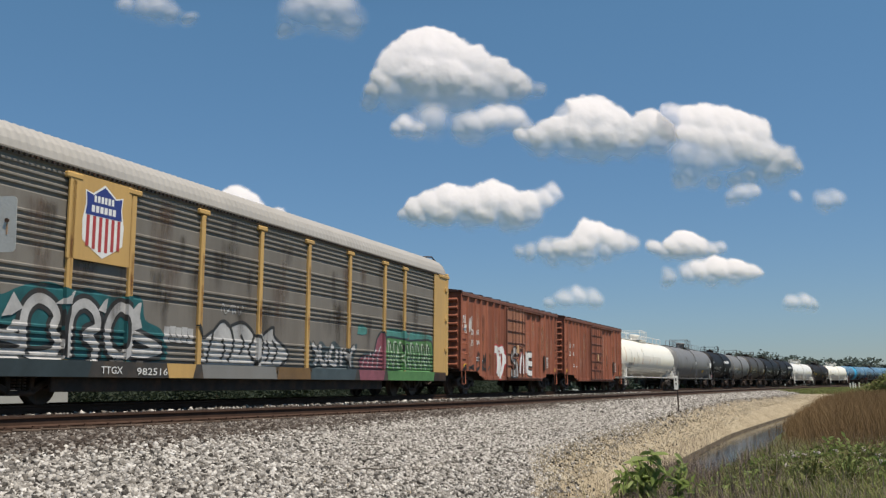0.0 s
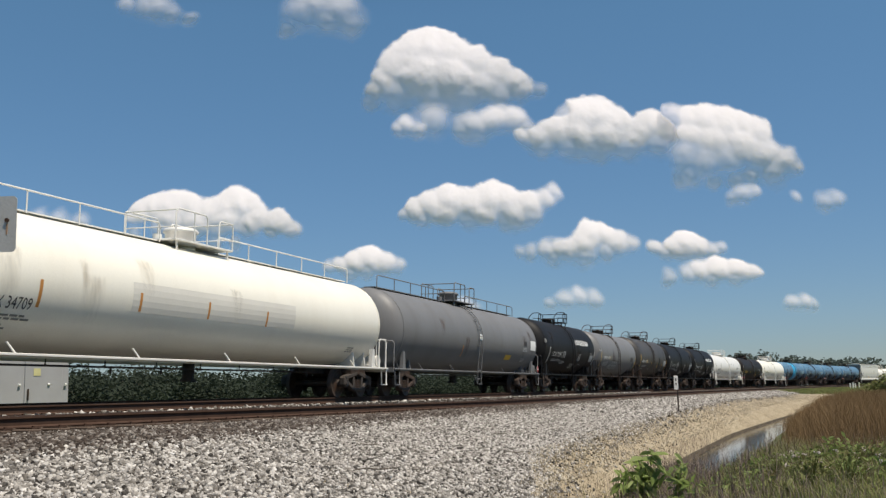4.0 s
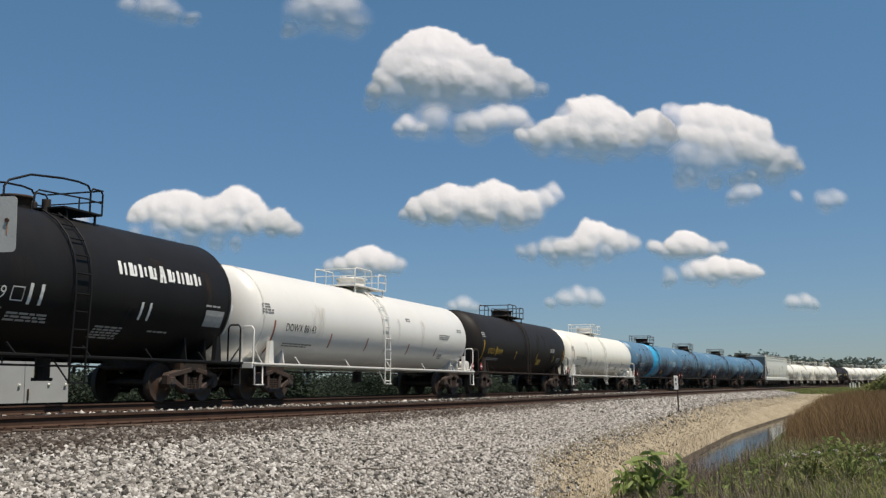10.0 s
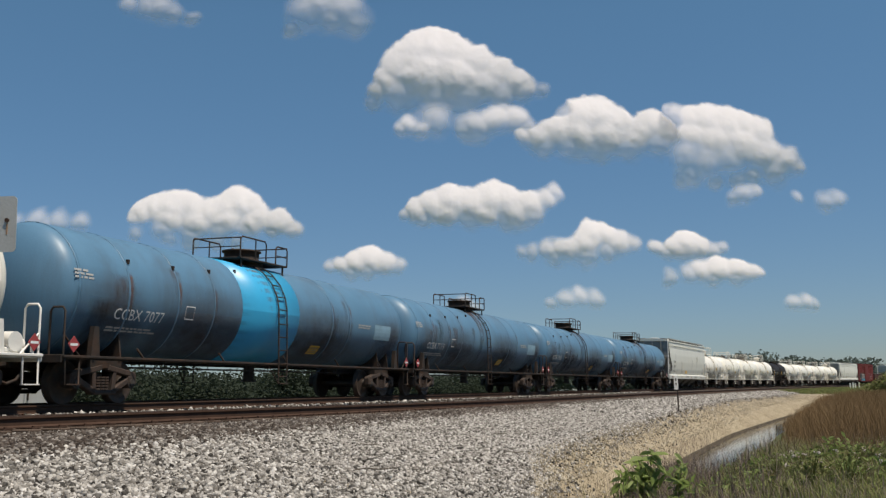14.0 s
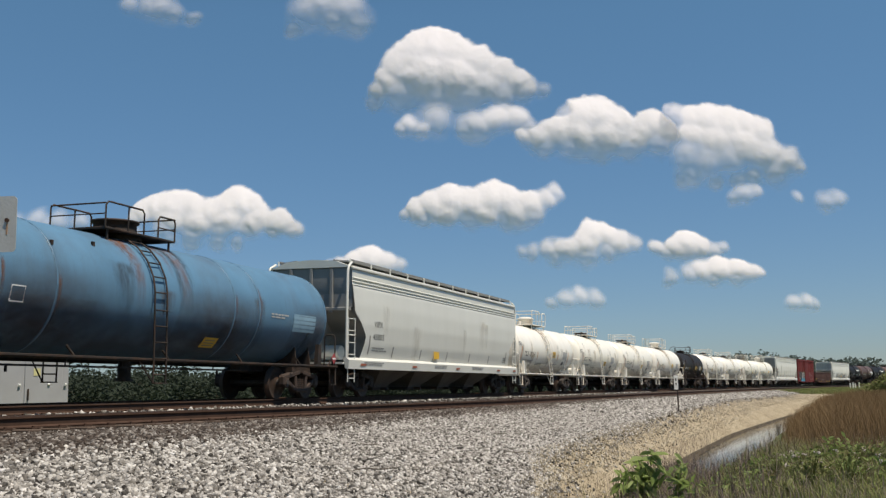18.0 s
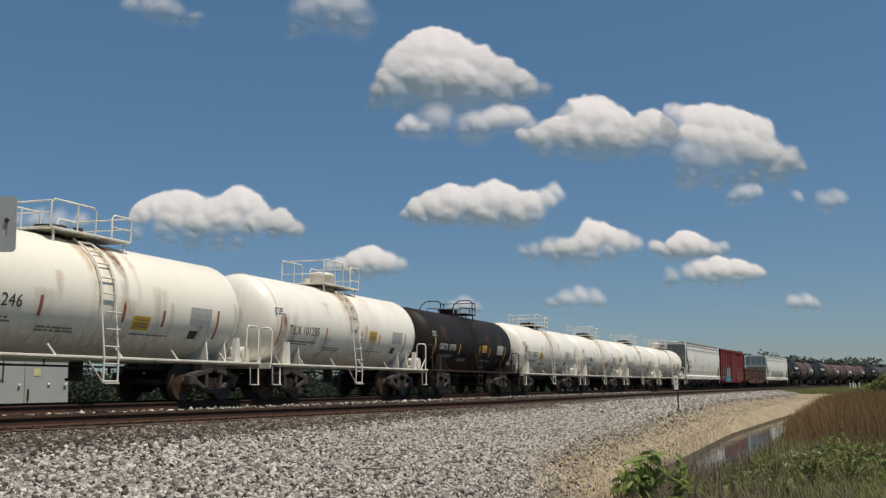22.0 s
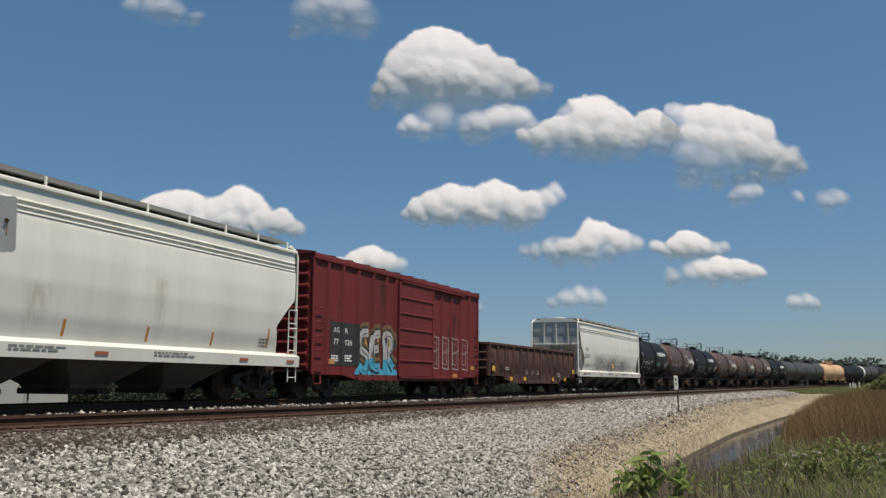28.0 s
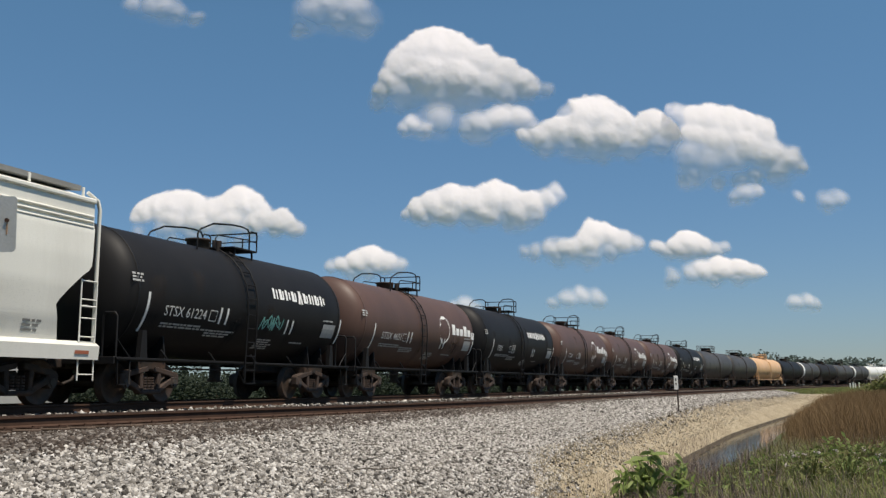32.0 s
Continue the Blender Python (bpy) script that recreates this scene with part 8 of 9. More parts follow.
def leafy(shape, centre, size, count, leaf, rng, flat=0.8):
    """Leaves as small bent quads strewn through clumps with gaps."""
    clumps = [(Vector((rng.gauss(0, 0.42), rng.gauss(0, 0.42), rng.gauss(0, 0.36))), rng.uniform(0.25, 0.5)) for _ in range(max(5, count // 55))]
    for i in range(count):
        c, r = clumps[rng.randrange(len(clumps))]
        d = Vector((rng.gauss(0, 1), rng.gauss(0, 1), rng.gauss(0, 1))).normalized() * r * rng.uniform(0.5, 1.0)
        p = c + d
        p = Vector((p.x * size[0], p.y * size[1], p.z * size[2])) + Vector(centre)
        q = Euler((rng.uniform(-0.9, 0.9), rng.uniform(-0.9, 0.9), rng.uniform(0, 6.3))).to_matrix()
        k = leaf * rng.uniform(0.6, 1.3)
        shape.add([p + q @ Vector(w) * k for w in ((-0.5, 0, 0), (0, -0.32, 0.1), (0.5, 0, 0), (0, 0.32, 0.1))], [(0, 1, 2, 3)])
    return shape


def tree(name, label, s, lat, tall, wide, seed, group="", leaves=900, leaf=None, green=None):
    rng = random.Random(seed)
    p = at(s, lat)
    p.z = ground_z(s, lat) if abs(lat) < 60 else -1.2
    root = thing(name, label, "tree" if name == "tree" else "bush", group, m=Matrix.Translation(p))
    trunk = Shape().cyl((0, 0, -0.1), (rng.uniform(-0.1, 0.1) * wide, 0, tall * 0.55), tall * 0.03, 8, tall * 0.015)
    for i in range(5):
        a = rng.uniform(0, 6.3)
        trunk.cyl((0, 0, tall * rng.uniform(0.2, 0.45)), (math.cos(a) * wide * 0.3, math.sin(a) * wide * 0.3, tall * rng.uniform(0.55, 0.8)), tall * 0.012, 5, tall * 0.005)
    part("trunk", trunk, M_BARK, root)
    part("crown", leafy(Shape(), (0, 0, tall * 0.56), (wide * 0.62, wide * 0.62, tall * 0.50), leaves, leaf or tall * 0.085, rng), green or (M_HAZELEAF if name == "tree" else M_LEAF), root)
    return root


def plant_trees():
    rng = random.Random(12)
    for i in range(22):
        s = -6 + i * 5.2 + rng.uniform(-2, 2)
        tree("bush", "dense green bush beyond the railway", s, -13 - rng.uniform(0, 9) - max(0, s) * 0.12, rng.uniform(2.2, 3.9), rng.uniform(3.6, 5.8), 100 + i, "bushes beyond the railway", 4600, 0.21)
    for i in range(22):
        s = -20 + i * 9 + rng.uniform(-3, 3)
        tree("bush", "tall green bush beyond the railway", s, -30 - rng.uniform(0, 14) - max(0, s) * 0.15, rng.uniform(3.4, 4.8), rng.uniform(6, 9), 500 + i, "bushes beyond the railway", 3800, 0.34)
    for i in range(34):
        s = 190 + rng.uniform(0, 160) + 2 * i
        lat = -22 - 5.5 * i + rng.uniform(-5, 5)
        tree("tree", "leafy green tree of the distant tree line", min(s, 440), lat, rng.uniform(7.5, 10.0), rng.uniform(11, 16), 200 + i, "distant trees", 3000, 1.15)
    for i in range(16):
        s = 240 + 12 * i
        tree("tree", "leafy green tree of the distant tree line", min(s, 440), -16 - rng.uniform(0, 14), rng.uniform(6.5, 8.5), rng.uniform(10, 14), 300 + i, "distant trees", 3000, 1.15)
    tree("bush", "yellow-green bush beyond the reeds", 43.6, 18.5, 2.0, 2.4, 777, "", 3000, 0.2, M_WEED)
    # broad-leaved weeds at the ditch's near edge
    spots = [(3.50, 18.3, 1.25, 0.24, 0.30), (3.62, 18.8, 1.05, 0.26, 0.28), (3.15, 18.2, 0.80, 0.24, 0.22), (4.12, 18.3, 1.12, 0.16, 0.22), (3.95, 18.0, 0.7, 0.2, 0.2), (4.75, 19.4, 0.62, 0.16, 0.14)]
    for i in range(80):
        x, y = 4.4 + rng.uniform(0, 4.8), 15.0 + rng.uniform(0, 5.6)
        spots.append((x, y, rng.uniform(0.26, 0.60), rng.uniform(0.18, 0.36), rng.uniform(0.05, 0.12)))
    for i, (x, y, tall, wide, leaf) in enumerate(spots):
        r2 = random.Random(400 + i)
        s, lat = to_line(np.array([x]), np.array([y]))
        if i > 5 and lat[0] < 13.6:
            continue
        low = ground_z(float(s[0]), float(lat[0]))
        bloom = i > 5 and i % 5 == 0
        root = thing("weed_plant", "flowering weed with pale heads on the ditch's bank" if bloom else "broad-leaved green weed on the ditch's bank", "weed", "weeds by the ditch", m=Matrix.Translation((x, y, low)))
        st, lv, fl = Shape(), Shape(), Shape()
        for k in range(9):
            a = r2.uniform(0, 6.3)
            tip = Vector((math.cos(a) * wide * r2.uniform(0.1, 1.1), math.sin(a) * wide * r2.uniform(0.1, 1.1), tall * r2.uniform(0.55, 1.0)))
            st.pipe([(0, 0, 0), tip * 0.5 + Vector((0, 0, 0.08)), tip], 0.008, 4)
            for j in range(5 if i < 6 else 9):
                c = tip * r2.uniform(0.4, 1.02) + Vector((r2.gauss(0, 0.07), r2.gauss(0, 0.07), r2.gauss(0, 0.04)))
                q = Euler((r2.uniform(-0.9, 0.9), r2.uniform(-0.2, 1.1), r2.uniform(0, 6.3))).to_matrix()
                w = leaf * r2.uniform(0.55, 1.15)
                lv.add([c + q @ Vector(v) * w for v in ((-0.6, 0, 0), (-0.2, -0.26, 0.10), (0.3, -0.22, 0.06), (0.75, 0, -0.16), (0.3, 0.22, 0.06), (-0.2, 0.26, 0.10))], [(0, 1, 2, 3), (0, 3, 4, 5)])
            if bloom and k < 4:
                for j in range(7):
                    fl.ball(tip + Vector((r2.gauss(0, 0.025), r2.gauss(0, 0.025), 0.03 + r2.gauss(0, 0.02))), r2.uniform(0.008, 0.017), 5, 3)
        part("stalk", st, M_WEED, root)
        tagged(part("foliage", lv, M_WEEDLEAF if i < 6 or i % 2 else M_WEED, root), kind="stuff")
        if bloom:
            tagged(part("flower_heads", fl, M_BLOOM, root, "pale pinkish flower heads"), kind="stuff")


M_BLOOM = speckled("pale_bloom", [(0.50, 0.42, 0.38), (0.62, 0.55, 0.50), (0.42, 0.33, 0.30)], translucent=0.2, bump=0)
M_WEEDLEAF = speckled("broad_weed_leaf", [(0.18, 0.25, 0.07), (0.27, 0.35, 0.11), (0.37, 0.43, 0.18), (0.23, 0.29, 0.09)], translucent=0.5, bump=0)
plant_trees()


# ---------- things beside the railway ----------
def beside():
    m = surface("aluminium_cabinet", (0.38, 0.38, 0.40), 0.6, 0.1, 0.08, 1.2, (0.33, 0.32, 0.32), 0.3)
    root = thing("signal_cabinet", "large grey metal signal cabinet on the far side of the railway", "cabinet", m=Matrix.Translation((-11.6, 31.2, -0.75)) @ Matrix.Rotation(radians(38), 4, "Z"))
    part("body", Shape().box((-1.2, 0.9, 1.38), (2.4, 1.8, 2.76), None, 0.02), m, root)
    part("roof", Shape().box((-1.2, 0.9, 2.81), (2.6, 2.0, 0.10), None, 0.03), m, root)
    d = part("door", Shape().box((-0.75, -0.015, 1.2), (1.1, 0.03, 2.1), None, 0.01), m, root)
    part("handle", Shape().box((-1.2, -0.05, 1.05), (0.05, 0.05, 0.34), None, 0.01), M_STEEL, d)
    for x in (-1.35, -0.5, 0.0):
        part("latch", Shape().box((x - 0.1, -0.05, 1.35), (0.07, 0.04, 0.06), None, 0.01), M_STRIPEW, root)
    part("notice", Shape().box((-0.95, -0.035, 1.72), (0.2, 0.012, 0.22)), surface("pale_yellow_card", (0.62, 0.58, 0.30), 0.6), root, "pale yellow notice")

    sign = surface("sign_back", (0.50, 0.50, 0.48), 0.5, 0.3, 0.1, 3, (0.35, 0.33, 0.30), 0.5)
    root = thing("railway_sign", "back of a pale metal sign plate on a post", "sign", m=Matrix.Translation((-4.115, 9.0, 0.0)) @ Matrix.Rotation(radians(-3), 4, "Z"))
    pts = []
    for cx, cz, a0 in ((0.22, 1.872, 0), (-0.22, 1.872, 90), (-0.22, 1.44, 180), (0.22, 1.44, 270)):
        for k in range(5):
            t = radians(a0 + 22.5 * k)
            pts.append((cx + 0.04 * math.cos(t), cz + 0.04 * math.sin(t)))
    part("plate", Shape().prism(pts, -0.004, 0.004, "y"), sign, root)
    z0 = ground_z(-35.0, 9.0)
    part("post", Shape().box((-0.08, 0.03, (z0 + 1.9) / 2), (0.06, 0.04, 1.9 - z0), None, 0.005), M_STEEL, root)
    for z in (1.66,):
        part("bolt", Shape().cyl((0.175, -0.02, z + 0.03), (0.175, 0.0, z + 0.03), 0.02, 8), M_RAIL, root)
        part("rust_drip", Shape().box((0.175, -0.006, z - 0.05), (0.014, 0.004, 0.10)), M_RUSTPALE, root)

    p = at(6.0, 9.1)
    root = thing("marker_post", "thin dark post with a small white plate on the ballast slope", "marker post", m=Matrix.Translation((10.44, 46.0, ground_z(6.0, 9.1) - 0.02)))
    part("post", Shape().box((0, 0, 0.8), (0.055, 0.055, 1.6), None, 0.005), M_STEEL, root)
    q = part("plate", Shape().box((-0.06, -0.04, 1.28), (0.19, 0.02, 0.62), None, 0.01), M_WHITE, root, "white plate")
    part("plate_marks", Shape().box((-0.06, -0.053, 1.42), (0.05, 0.004, 0.12)).box((-0.06, -0.053, 1.22), (0.05, 0.004, 0.12)), M_LETTERK, q)
    for i, (x, y) in enumerate(((71.4, 180.0), (72.3, 181), (73.1, 182.0), (73.6, 181.5))):
        root = thing("white_marker", "short white marker post by the far road crossing", "post", "white posts", m=Matrix.Translation((x, y, -1.0)))
        part("post", Shape().box((0, 0, 0.55 + 0.1 * (i % 2)), (0.22, 0.2, 1.1 + 0.2 * (i % 2)), None, 0.03), M_WHITE, root)
        part("cap", Shape().box((0, 0, 1.13 + 0.2 * (i % 2)), (0.28, 0.26, 0.06), None, 0.02), M_WHITE, root)
    # sticks lying on the stones
    for i, (s, lat, k) in enumerate(((-29.5, 9.4, 0.6), (-24, 9.9, 0.4), (-27, 8.3, 0.35), (-21, 8.8, 0.3))):
        p = at(s, lat)
        part("twig", Shape().pipe([(0, 0, 0.03), (0.3 * k, 0.1, 0.05), (0.62 * k, 0.05, 0.03), (1.0 * k, 0.16, 0.04)], 0.008, 5), M_BARK, None).matrix_basis = Matrix.Translation((p.x, p.y, ground_z(s, lat) + 0.04))
        tagged(bpy.context.scene.collection.objects[-1], "dead grey twig lying on the stones", "twig")


beside()


# ---------- clouds ----------
def cloud_matter():
    """White vapour: matt, partly let through by light, and thinning out where its cover is low."""
    mat = bpy.data.materials.new("cloud_vapour")
    mat.use_nodes = True
    n, l = mat.node_tree.nodes, mat.node_tree.links
    n.remove(n["Principled BSDF"])
    d, t, tr, m1, m2 = (n.new("ShaderNode" + k) for k in ("BsdfDiffuse", "BsdfTranslucent", "BsdfTransparent", "MixShader", "MixShader"))
    for x in (d, t):
        x.inputs[0].default_value = (0.98, 0.925, 0.965, 1)
    m1.inputs[0].default_value = 0.44
    l.new(d.outputs[0], m1.inputs[1])
    l.new(t.outputs[0], m1.inputs[2])
    cover = n.new("ShaderNodeAttribute")
    cover.attribute_name = "cover"
    l.new(cover.outputs["Fac"], m2.inputs[0])
    l.new(tr.outputs[0], m2.inputs[1])
    l.new(m1.outputs[0], m2.inputs[2])
    l.new(m2.outputs[0], n["Material Output"].inputs[0])
    return mat


M_CLOUD = cloud_matter()
CLOUDS = []
FAR_OFF = 1600.0


def billow(p, octaves=4):
    """Rounded cauliflower noise at falling sizes, about -0.5 to 0.5."""
    d, a, k = 0.0, 0.5, 1.0
    for _ in range(octaves):
        d += a * (0.55 - 2.0 * abs(noise.noise(p * k)))
        a, k = a * 0.5, k * 2.07
    return d


def ease(x):
    x = max(0.0, min(1.0, x))
    return x * x * (3 - 2 * x)


def islands(cells):
    """Splits grid cells into groups that hang together."""
    left, out = set(cells), []
    while left:
        todo, group = [left.pop()], []
        while todo:
            c = todo.pop()
            group.append(c)
            for d in ((1, 0), (-1, 0), (0, 1), (0, -1)):
                e = (c[0] + d[0], c[1] + d[1])
                if e in left:
                    left.remove(e)
                    todo.append(e)
        out.append(group)
    return out


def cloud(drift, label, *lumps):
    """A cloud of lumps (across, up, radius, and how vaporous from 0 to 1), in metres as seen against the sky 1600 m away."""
    lumps = [l if len(l) == 4 else l + (0.0,) for l in lumps]
    rng = random.Random(label + str(lumps[0]))
    turn = AIM.to_3x3()
    cx = sum(l[0] for l in lumps) / len(lumps)
    cy = sum(l[1] for l in lumps) / len(lumps)
    x0, x1 = min(l[0] - 1.5 * l[2] for l in lumps), max(l[0] + 1.5 * l[2] for l in lumps)
    y0, y1 = min(l[1] - 1.5 * l[2] for l in lumps), max(l[1] + 1.5 * l[2] for l in lumps)
    low, top = min(l[1] - 0.8 * l[2] for l in lumps), max(l[1] + 0.9 * l[2] for l in lumps)
    tall = top - low
    step = max(1.5, tall * 0.013)
    off = Vector((rng.uniform(0, 500), rng.uniform(0, 500), rng.uniform(0, 500)))
    front, back, cover = {}, {}, {}
    for i in range(int((x1 - x0) / step) + 1):
        for j in range(int((y1 - y0) / step) + 1):
            x, y = x0 + i * step, y0 + j * step
            p = Vector((x, y, 0)) / 46.0 + off
            rough = billow(p)
            drift_x, drift_y = noise.noise(p * 0.9 + Vector((9, 0, 5))), noise.noise(p * 0.9 + Vector((0, 31, 5)))
            wx = x + 8.0 * drift_x + 3.0 * noise.noise(p * 2.6)
            wy = y + 8.0 * drift_y + 3.0 * noise.noise(p * 2.6 + Vector((4, 4, 4)))
            mass, soft, swell, wide = 0.0, 0.0, 0.0, 0.0
            for ax, ay, r, s in lumps:
                d2 = ((wx - ax) ** 2 + (wy - ay) ** 2) / (r * r)
                if d2 > 2.4:
                    continue
                w = math.exp(5.0 * (1.0 - math.sqrt(d2)))
                mass += w
                soft += w * min(1.0, s + 0.75 * max(0.0, (ay - wy) / r + 0.1))
                swell += w * r * math.sqrt(max(0.0, 1.0 - d2 / 2.4))
                wide += w * r
            if mass < 0.10:
                continue
            soft, f = soft / mass, math.log(mass) / 5.0
            v = (y - low) / tall
            wisp = noise.noise(p * 0.8 + Vector((3, 8, 20))) + 0.6 * noise.noise(p * 1.9 + Vector((13, 8, 20))) + 0.3 * noise.noise(p * 4.3)
            f += 0.27 * rough * (1.0 - 0.75 * soft) + 0.20 * soft * wisp
            # firm at the crown, drawn out into vapour at the base
            full = ease((f + 0.12 + 0.28 * soft) / (0.28 + 0.90 * soft))
            if full <= 0.0 and f < -0.3:
                continue
            cover[i, j] = full * (1.0 - 0.52 * soft ** 1.5)
            z = 0.27 * swell / mass + 0.10 * wide / mass * min(f, 1.0) + (0.5 + 0.020 * wide / mass) * rough * (1.0 - 0.8 * soft)
            lean = -0.70 * tall * (v - 0.20) ** 2
            front[i, j] = Vector((x - cx, y - cy, z + lean))
            back[i, j] = Vector((x - cx, y - cy, lean - 0.3 * z))
    far = (FAR_OFF - 200 + 2.4 * (cy + 100)) / FAR_OFF
    cells = [k for k in front if all((k[0] + d, k[1] + e) in front for d, e in ((1, 0), (1, 1), (0, 1)))]
    for group in islands(cells):
        if len(group) < 40:
            continue
        keys = sorted({(i + d, j + e) for i, j in group for d in (0, 1) for e in (0, 1)})
        index = {k: n for n, k in enumerate(keys)}
        m = len(keys)
        inner = set(group)
        rim = {(i, j) for i, j in keys if not all(k in inner for k in ((i, j), (i - 1, j), (i, j - 1), (i - 1, j - 1)))}
        faces = []
        for i, j in group:
            sq = [index[k] for k in ((i, j), (i + 1, j), (i + 1, j + 1), (i, j + 1))]
            faces.append(tuple(sq))
            faces.append(tuple(q if keys[q] in rim else q + m for q in sq[::-1]))
        me = bpy.data.meshes.new("cloud")
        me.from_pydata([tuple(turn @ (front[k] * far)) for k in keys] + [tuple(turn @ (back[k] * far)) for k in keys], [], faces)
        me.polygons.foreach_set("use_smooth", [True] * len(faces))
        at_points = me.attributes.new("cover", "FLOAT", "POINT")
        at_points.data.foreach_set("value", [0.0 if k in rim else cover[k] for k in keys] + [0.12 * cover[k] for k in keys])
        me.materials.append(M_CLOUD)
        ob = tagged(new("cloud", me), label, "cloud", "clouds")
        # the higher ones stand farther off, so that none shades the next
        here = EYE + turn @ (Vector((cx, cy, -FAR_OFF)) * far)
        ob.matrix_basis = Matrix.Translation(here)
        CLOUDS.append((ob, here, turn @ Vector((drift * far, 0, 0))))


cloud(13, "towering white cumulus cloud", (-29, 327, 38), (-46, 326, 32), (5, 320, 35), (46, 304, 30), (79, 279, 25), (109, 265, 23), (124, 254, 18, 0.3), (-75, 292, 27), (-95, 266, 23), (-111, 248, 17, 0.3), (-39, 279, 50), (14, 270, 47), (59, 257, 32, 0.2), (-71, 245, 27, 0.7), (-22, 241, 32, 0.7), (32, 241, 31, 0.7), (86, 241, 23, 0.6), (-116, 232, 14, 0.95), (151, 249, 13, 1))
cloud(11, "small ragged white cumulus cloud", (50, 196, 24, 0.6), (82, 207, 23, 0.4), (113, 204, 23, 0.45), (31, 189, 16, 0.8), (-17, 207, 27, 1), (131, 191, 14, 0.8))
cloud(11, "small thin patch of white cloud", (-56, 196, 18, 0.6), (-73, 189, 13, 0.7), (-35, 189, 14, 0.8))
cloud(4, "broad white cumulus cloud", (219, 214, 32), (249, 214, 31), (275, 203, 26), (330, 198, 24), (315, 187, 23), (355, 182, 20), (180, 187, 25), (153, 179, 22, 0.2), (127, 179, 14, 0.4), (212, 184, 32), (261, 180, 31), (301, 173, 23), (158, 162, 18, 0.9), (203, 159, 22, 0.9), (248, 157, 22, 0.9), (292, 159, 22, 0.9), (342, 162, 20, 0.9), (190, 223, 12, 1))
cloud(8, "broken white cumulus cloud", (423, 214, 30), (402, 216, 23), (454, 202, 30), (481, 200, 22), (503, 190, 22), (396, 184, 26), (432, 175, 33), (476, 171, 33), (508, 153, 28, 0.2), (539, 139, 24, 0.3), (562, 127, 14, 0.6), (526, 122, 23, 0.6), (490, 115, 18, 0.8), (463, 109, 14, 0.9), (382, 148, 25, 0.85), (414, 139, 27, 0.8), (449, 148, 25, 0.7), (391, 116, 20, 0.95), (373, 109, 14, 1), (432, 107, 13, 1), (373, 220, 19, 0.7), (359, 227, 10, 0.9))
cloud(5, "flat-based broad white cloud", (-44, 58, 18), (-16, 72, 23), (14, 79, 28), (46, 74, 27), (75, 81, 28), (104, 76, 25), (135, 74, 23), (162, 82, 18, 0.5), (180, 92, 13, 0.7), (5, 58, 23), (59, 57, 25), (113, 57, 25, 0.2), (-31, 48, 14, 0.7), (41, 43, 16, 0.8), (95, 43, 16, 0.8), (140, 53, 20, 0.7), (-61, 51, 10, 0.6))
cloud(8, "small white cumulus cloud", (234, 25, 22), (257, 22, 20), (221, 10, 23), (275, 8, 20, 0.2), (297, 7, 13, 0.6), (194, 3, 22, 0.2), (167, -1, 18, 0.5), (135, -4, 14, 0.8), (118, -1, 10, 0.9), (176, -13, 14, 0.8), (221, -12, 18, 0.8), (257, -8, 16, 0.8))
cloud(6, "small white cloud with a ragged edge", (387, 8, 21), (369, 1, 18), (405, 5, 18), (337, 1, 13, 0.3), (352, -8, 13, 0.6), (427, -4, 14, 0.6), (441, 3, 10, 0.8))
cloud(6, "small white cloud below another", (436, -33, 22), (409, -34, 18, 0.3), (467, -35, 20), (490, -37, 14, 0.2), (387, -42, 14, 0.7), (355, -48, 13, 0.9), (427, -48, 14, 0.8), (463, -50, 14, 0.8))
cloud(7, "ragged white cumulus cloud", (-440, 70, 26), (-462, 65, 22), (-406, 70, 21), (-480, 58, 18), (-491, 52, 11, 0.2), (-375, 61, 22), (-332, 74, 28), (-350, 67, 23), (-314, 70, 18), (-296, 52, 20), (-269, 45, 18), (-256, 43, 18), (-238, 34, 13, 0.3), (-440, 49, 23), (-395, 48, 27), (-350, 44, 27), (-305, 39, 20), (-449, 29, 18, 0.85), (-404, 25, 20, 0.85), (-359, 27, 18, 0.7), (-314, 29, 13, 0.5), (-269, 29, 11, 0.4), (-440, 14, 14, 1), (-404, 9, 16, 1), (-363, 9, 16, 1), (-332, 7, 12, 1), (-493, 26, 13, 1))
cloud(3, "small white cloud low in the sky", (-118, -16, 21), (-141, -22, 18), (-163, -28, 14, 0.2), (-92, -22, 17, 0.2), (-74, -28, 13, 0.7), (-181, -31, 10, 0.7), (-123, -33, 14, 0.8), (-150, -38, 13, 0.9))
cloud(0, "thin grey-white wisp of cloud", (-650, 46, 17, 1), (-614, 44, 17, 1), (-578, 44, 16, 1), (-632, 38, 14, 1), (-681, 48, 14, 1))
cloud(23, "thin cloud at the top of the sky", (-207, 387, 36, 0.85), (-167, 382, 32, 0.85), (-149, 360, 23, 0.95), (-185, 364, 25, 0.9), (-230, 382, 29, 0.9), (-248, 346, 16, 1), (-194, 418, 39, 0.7))
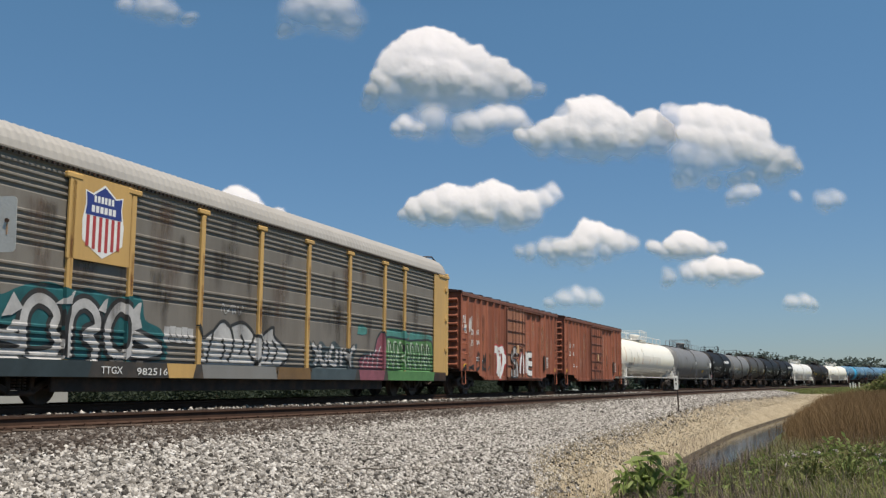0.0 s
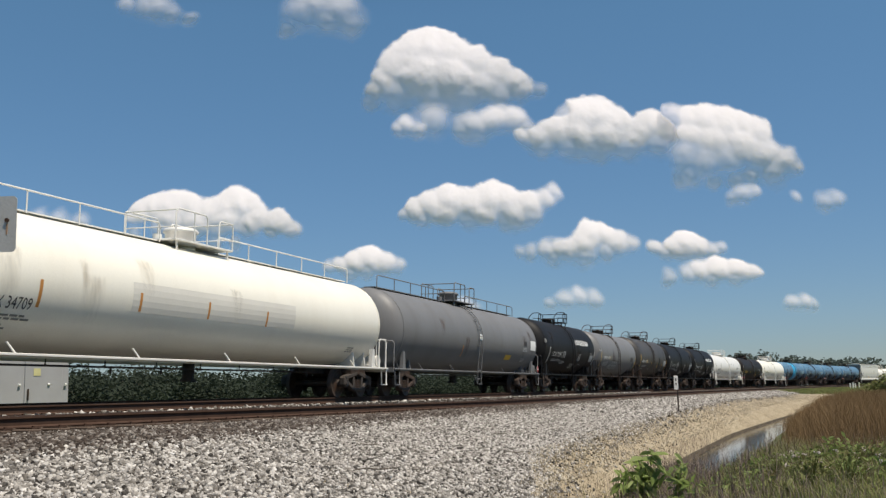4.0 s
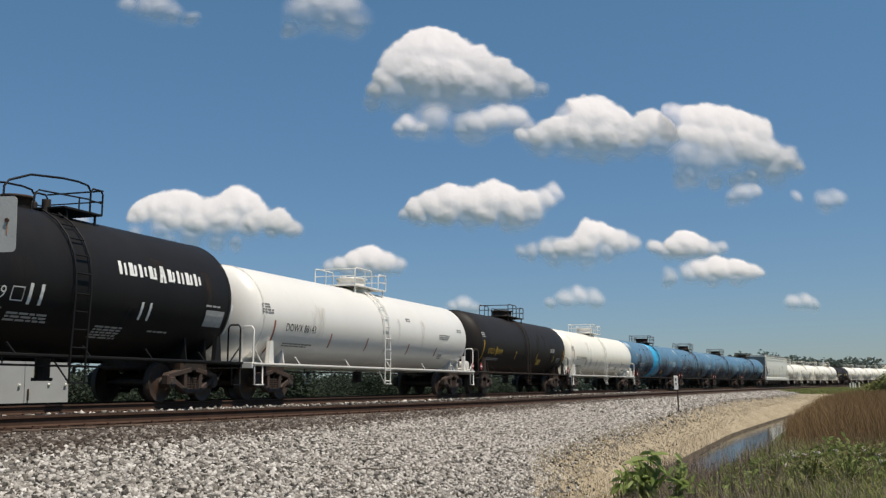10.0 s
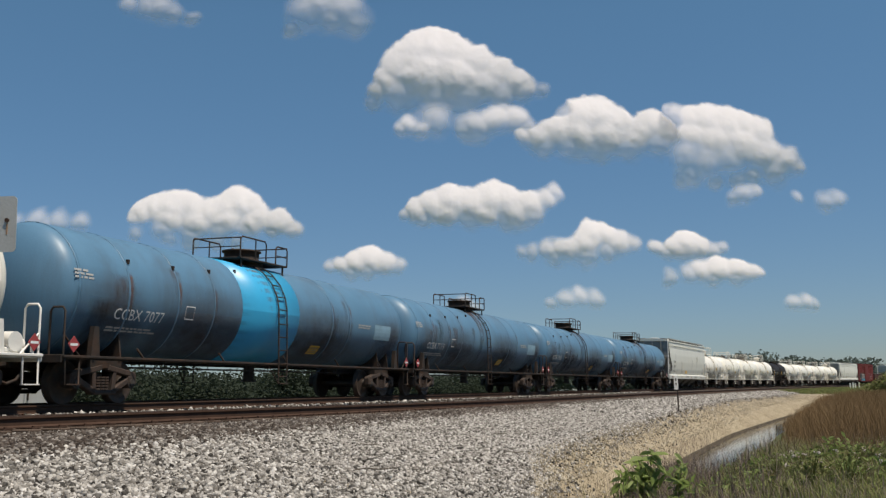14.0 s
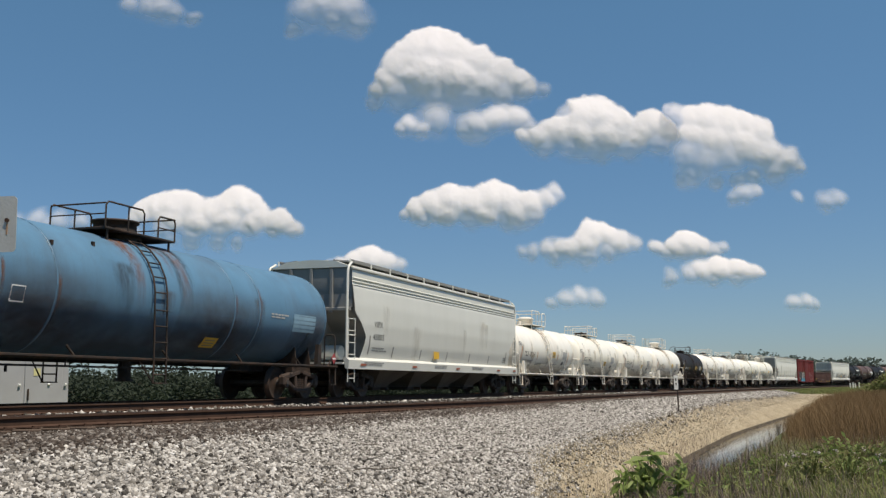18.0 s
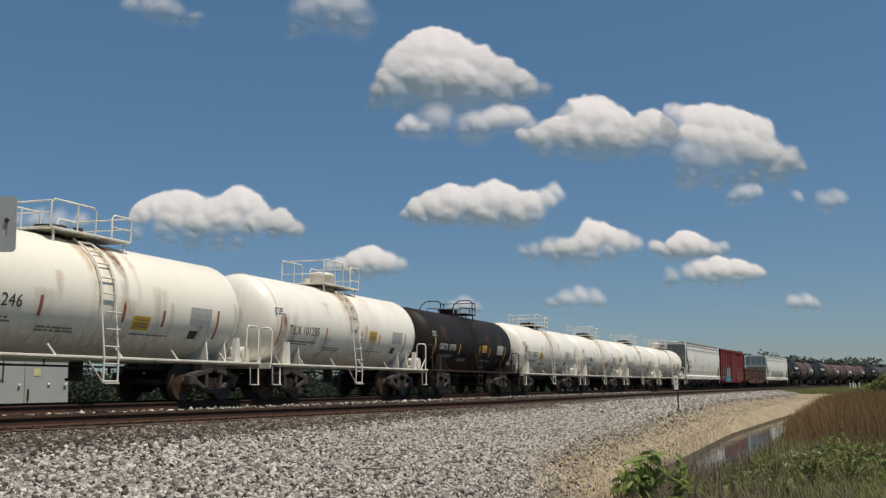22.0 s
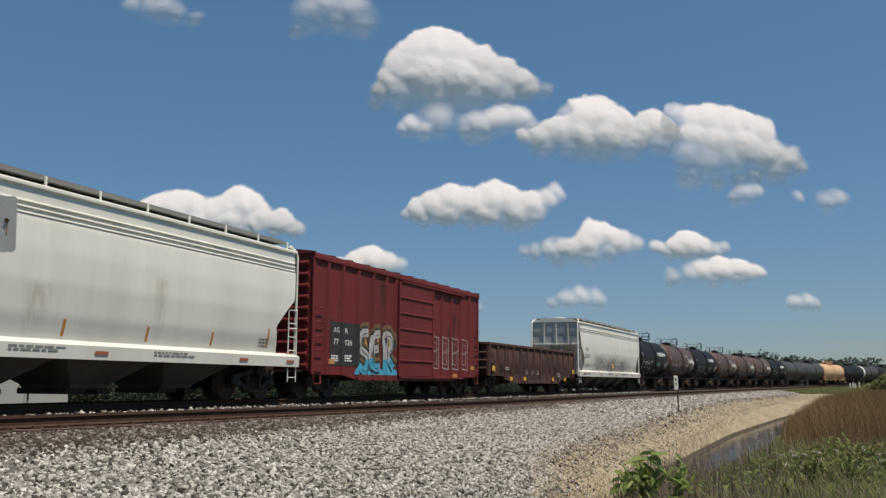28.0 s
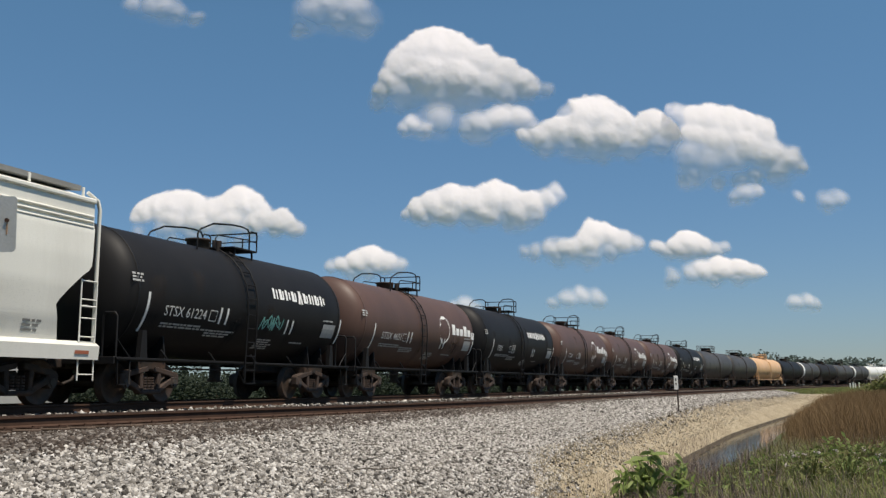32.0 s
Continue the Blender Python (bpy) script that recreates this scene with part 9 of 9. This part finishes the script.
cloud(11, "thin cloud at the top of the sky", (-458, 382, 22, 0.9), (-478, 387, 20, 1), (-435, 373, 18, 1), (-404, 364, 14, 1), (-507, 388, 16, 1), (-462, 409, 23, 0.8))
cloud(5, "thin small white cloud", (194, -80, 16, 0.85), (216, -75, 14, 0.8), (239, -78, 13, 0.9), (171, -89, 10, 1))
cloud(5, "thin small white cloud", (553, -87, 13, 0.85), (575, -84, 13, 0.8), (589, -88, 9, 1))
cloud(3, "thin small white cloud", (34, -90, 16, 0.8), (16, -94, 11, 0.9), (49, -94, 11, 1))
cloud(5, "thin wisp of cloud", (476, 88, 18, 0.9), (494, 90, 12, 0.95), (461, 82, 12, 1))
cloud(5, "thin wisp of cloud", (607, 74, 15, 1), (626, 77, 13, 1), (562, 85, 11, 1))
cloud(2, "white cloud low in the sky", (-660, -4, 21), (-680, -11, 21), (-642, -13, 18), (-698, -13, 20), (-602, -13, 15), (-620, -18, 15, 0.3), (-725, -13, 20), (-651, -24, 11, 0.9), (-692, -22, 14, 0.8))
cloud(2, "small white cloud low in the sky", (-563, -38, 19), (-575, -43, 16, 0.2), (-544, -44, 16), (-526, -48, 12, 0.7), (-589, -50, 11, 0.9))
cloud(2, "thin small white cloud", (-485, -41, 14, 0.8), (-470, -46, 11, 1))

# ---------- movement ----------
SPEED, SECONDS = 15.3115, 32.0


def motions():
    for car, centre in CARS:
        rows = []
        for i in range(33):
            s = centre - SPEED * i
            rows.append((float(i), rail_pose(max(S_LO + 1, min(S_HI - 1, s)), 0, 0, BANK)))
        walk(car, rows)
    for k, sets in WHEELSETS.items():
        first = sets[0]
        rows = [(i / FPS, Matrix.Translation((k * 0.89, 0, 0.457)) @ Matrix.Rotation(-SPEED / 0.457 * i / FPS, 4, "Y")) for i in range(int(SECONDS * FPS) + 1)]
        walk(first, rows)
        act, slot = first.animation_data.action, first.animation_data.action_slot
        for w in sets[1:]:
            w.rotation_mode = "QUATERNION"
            w.animation_data_create()
            w.animation_data.action = act
            w.animation_data.action_slot = slot
    for ob, here, drift in CLOUDS:
        walk(ob, [(0.0, Matrix.Translation(here)), (SECONDS, Matrix.Translation(here + drift))])


motions()
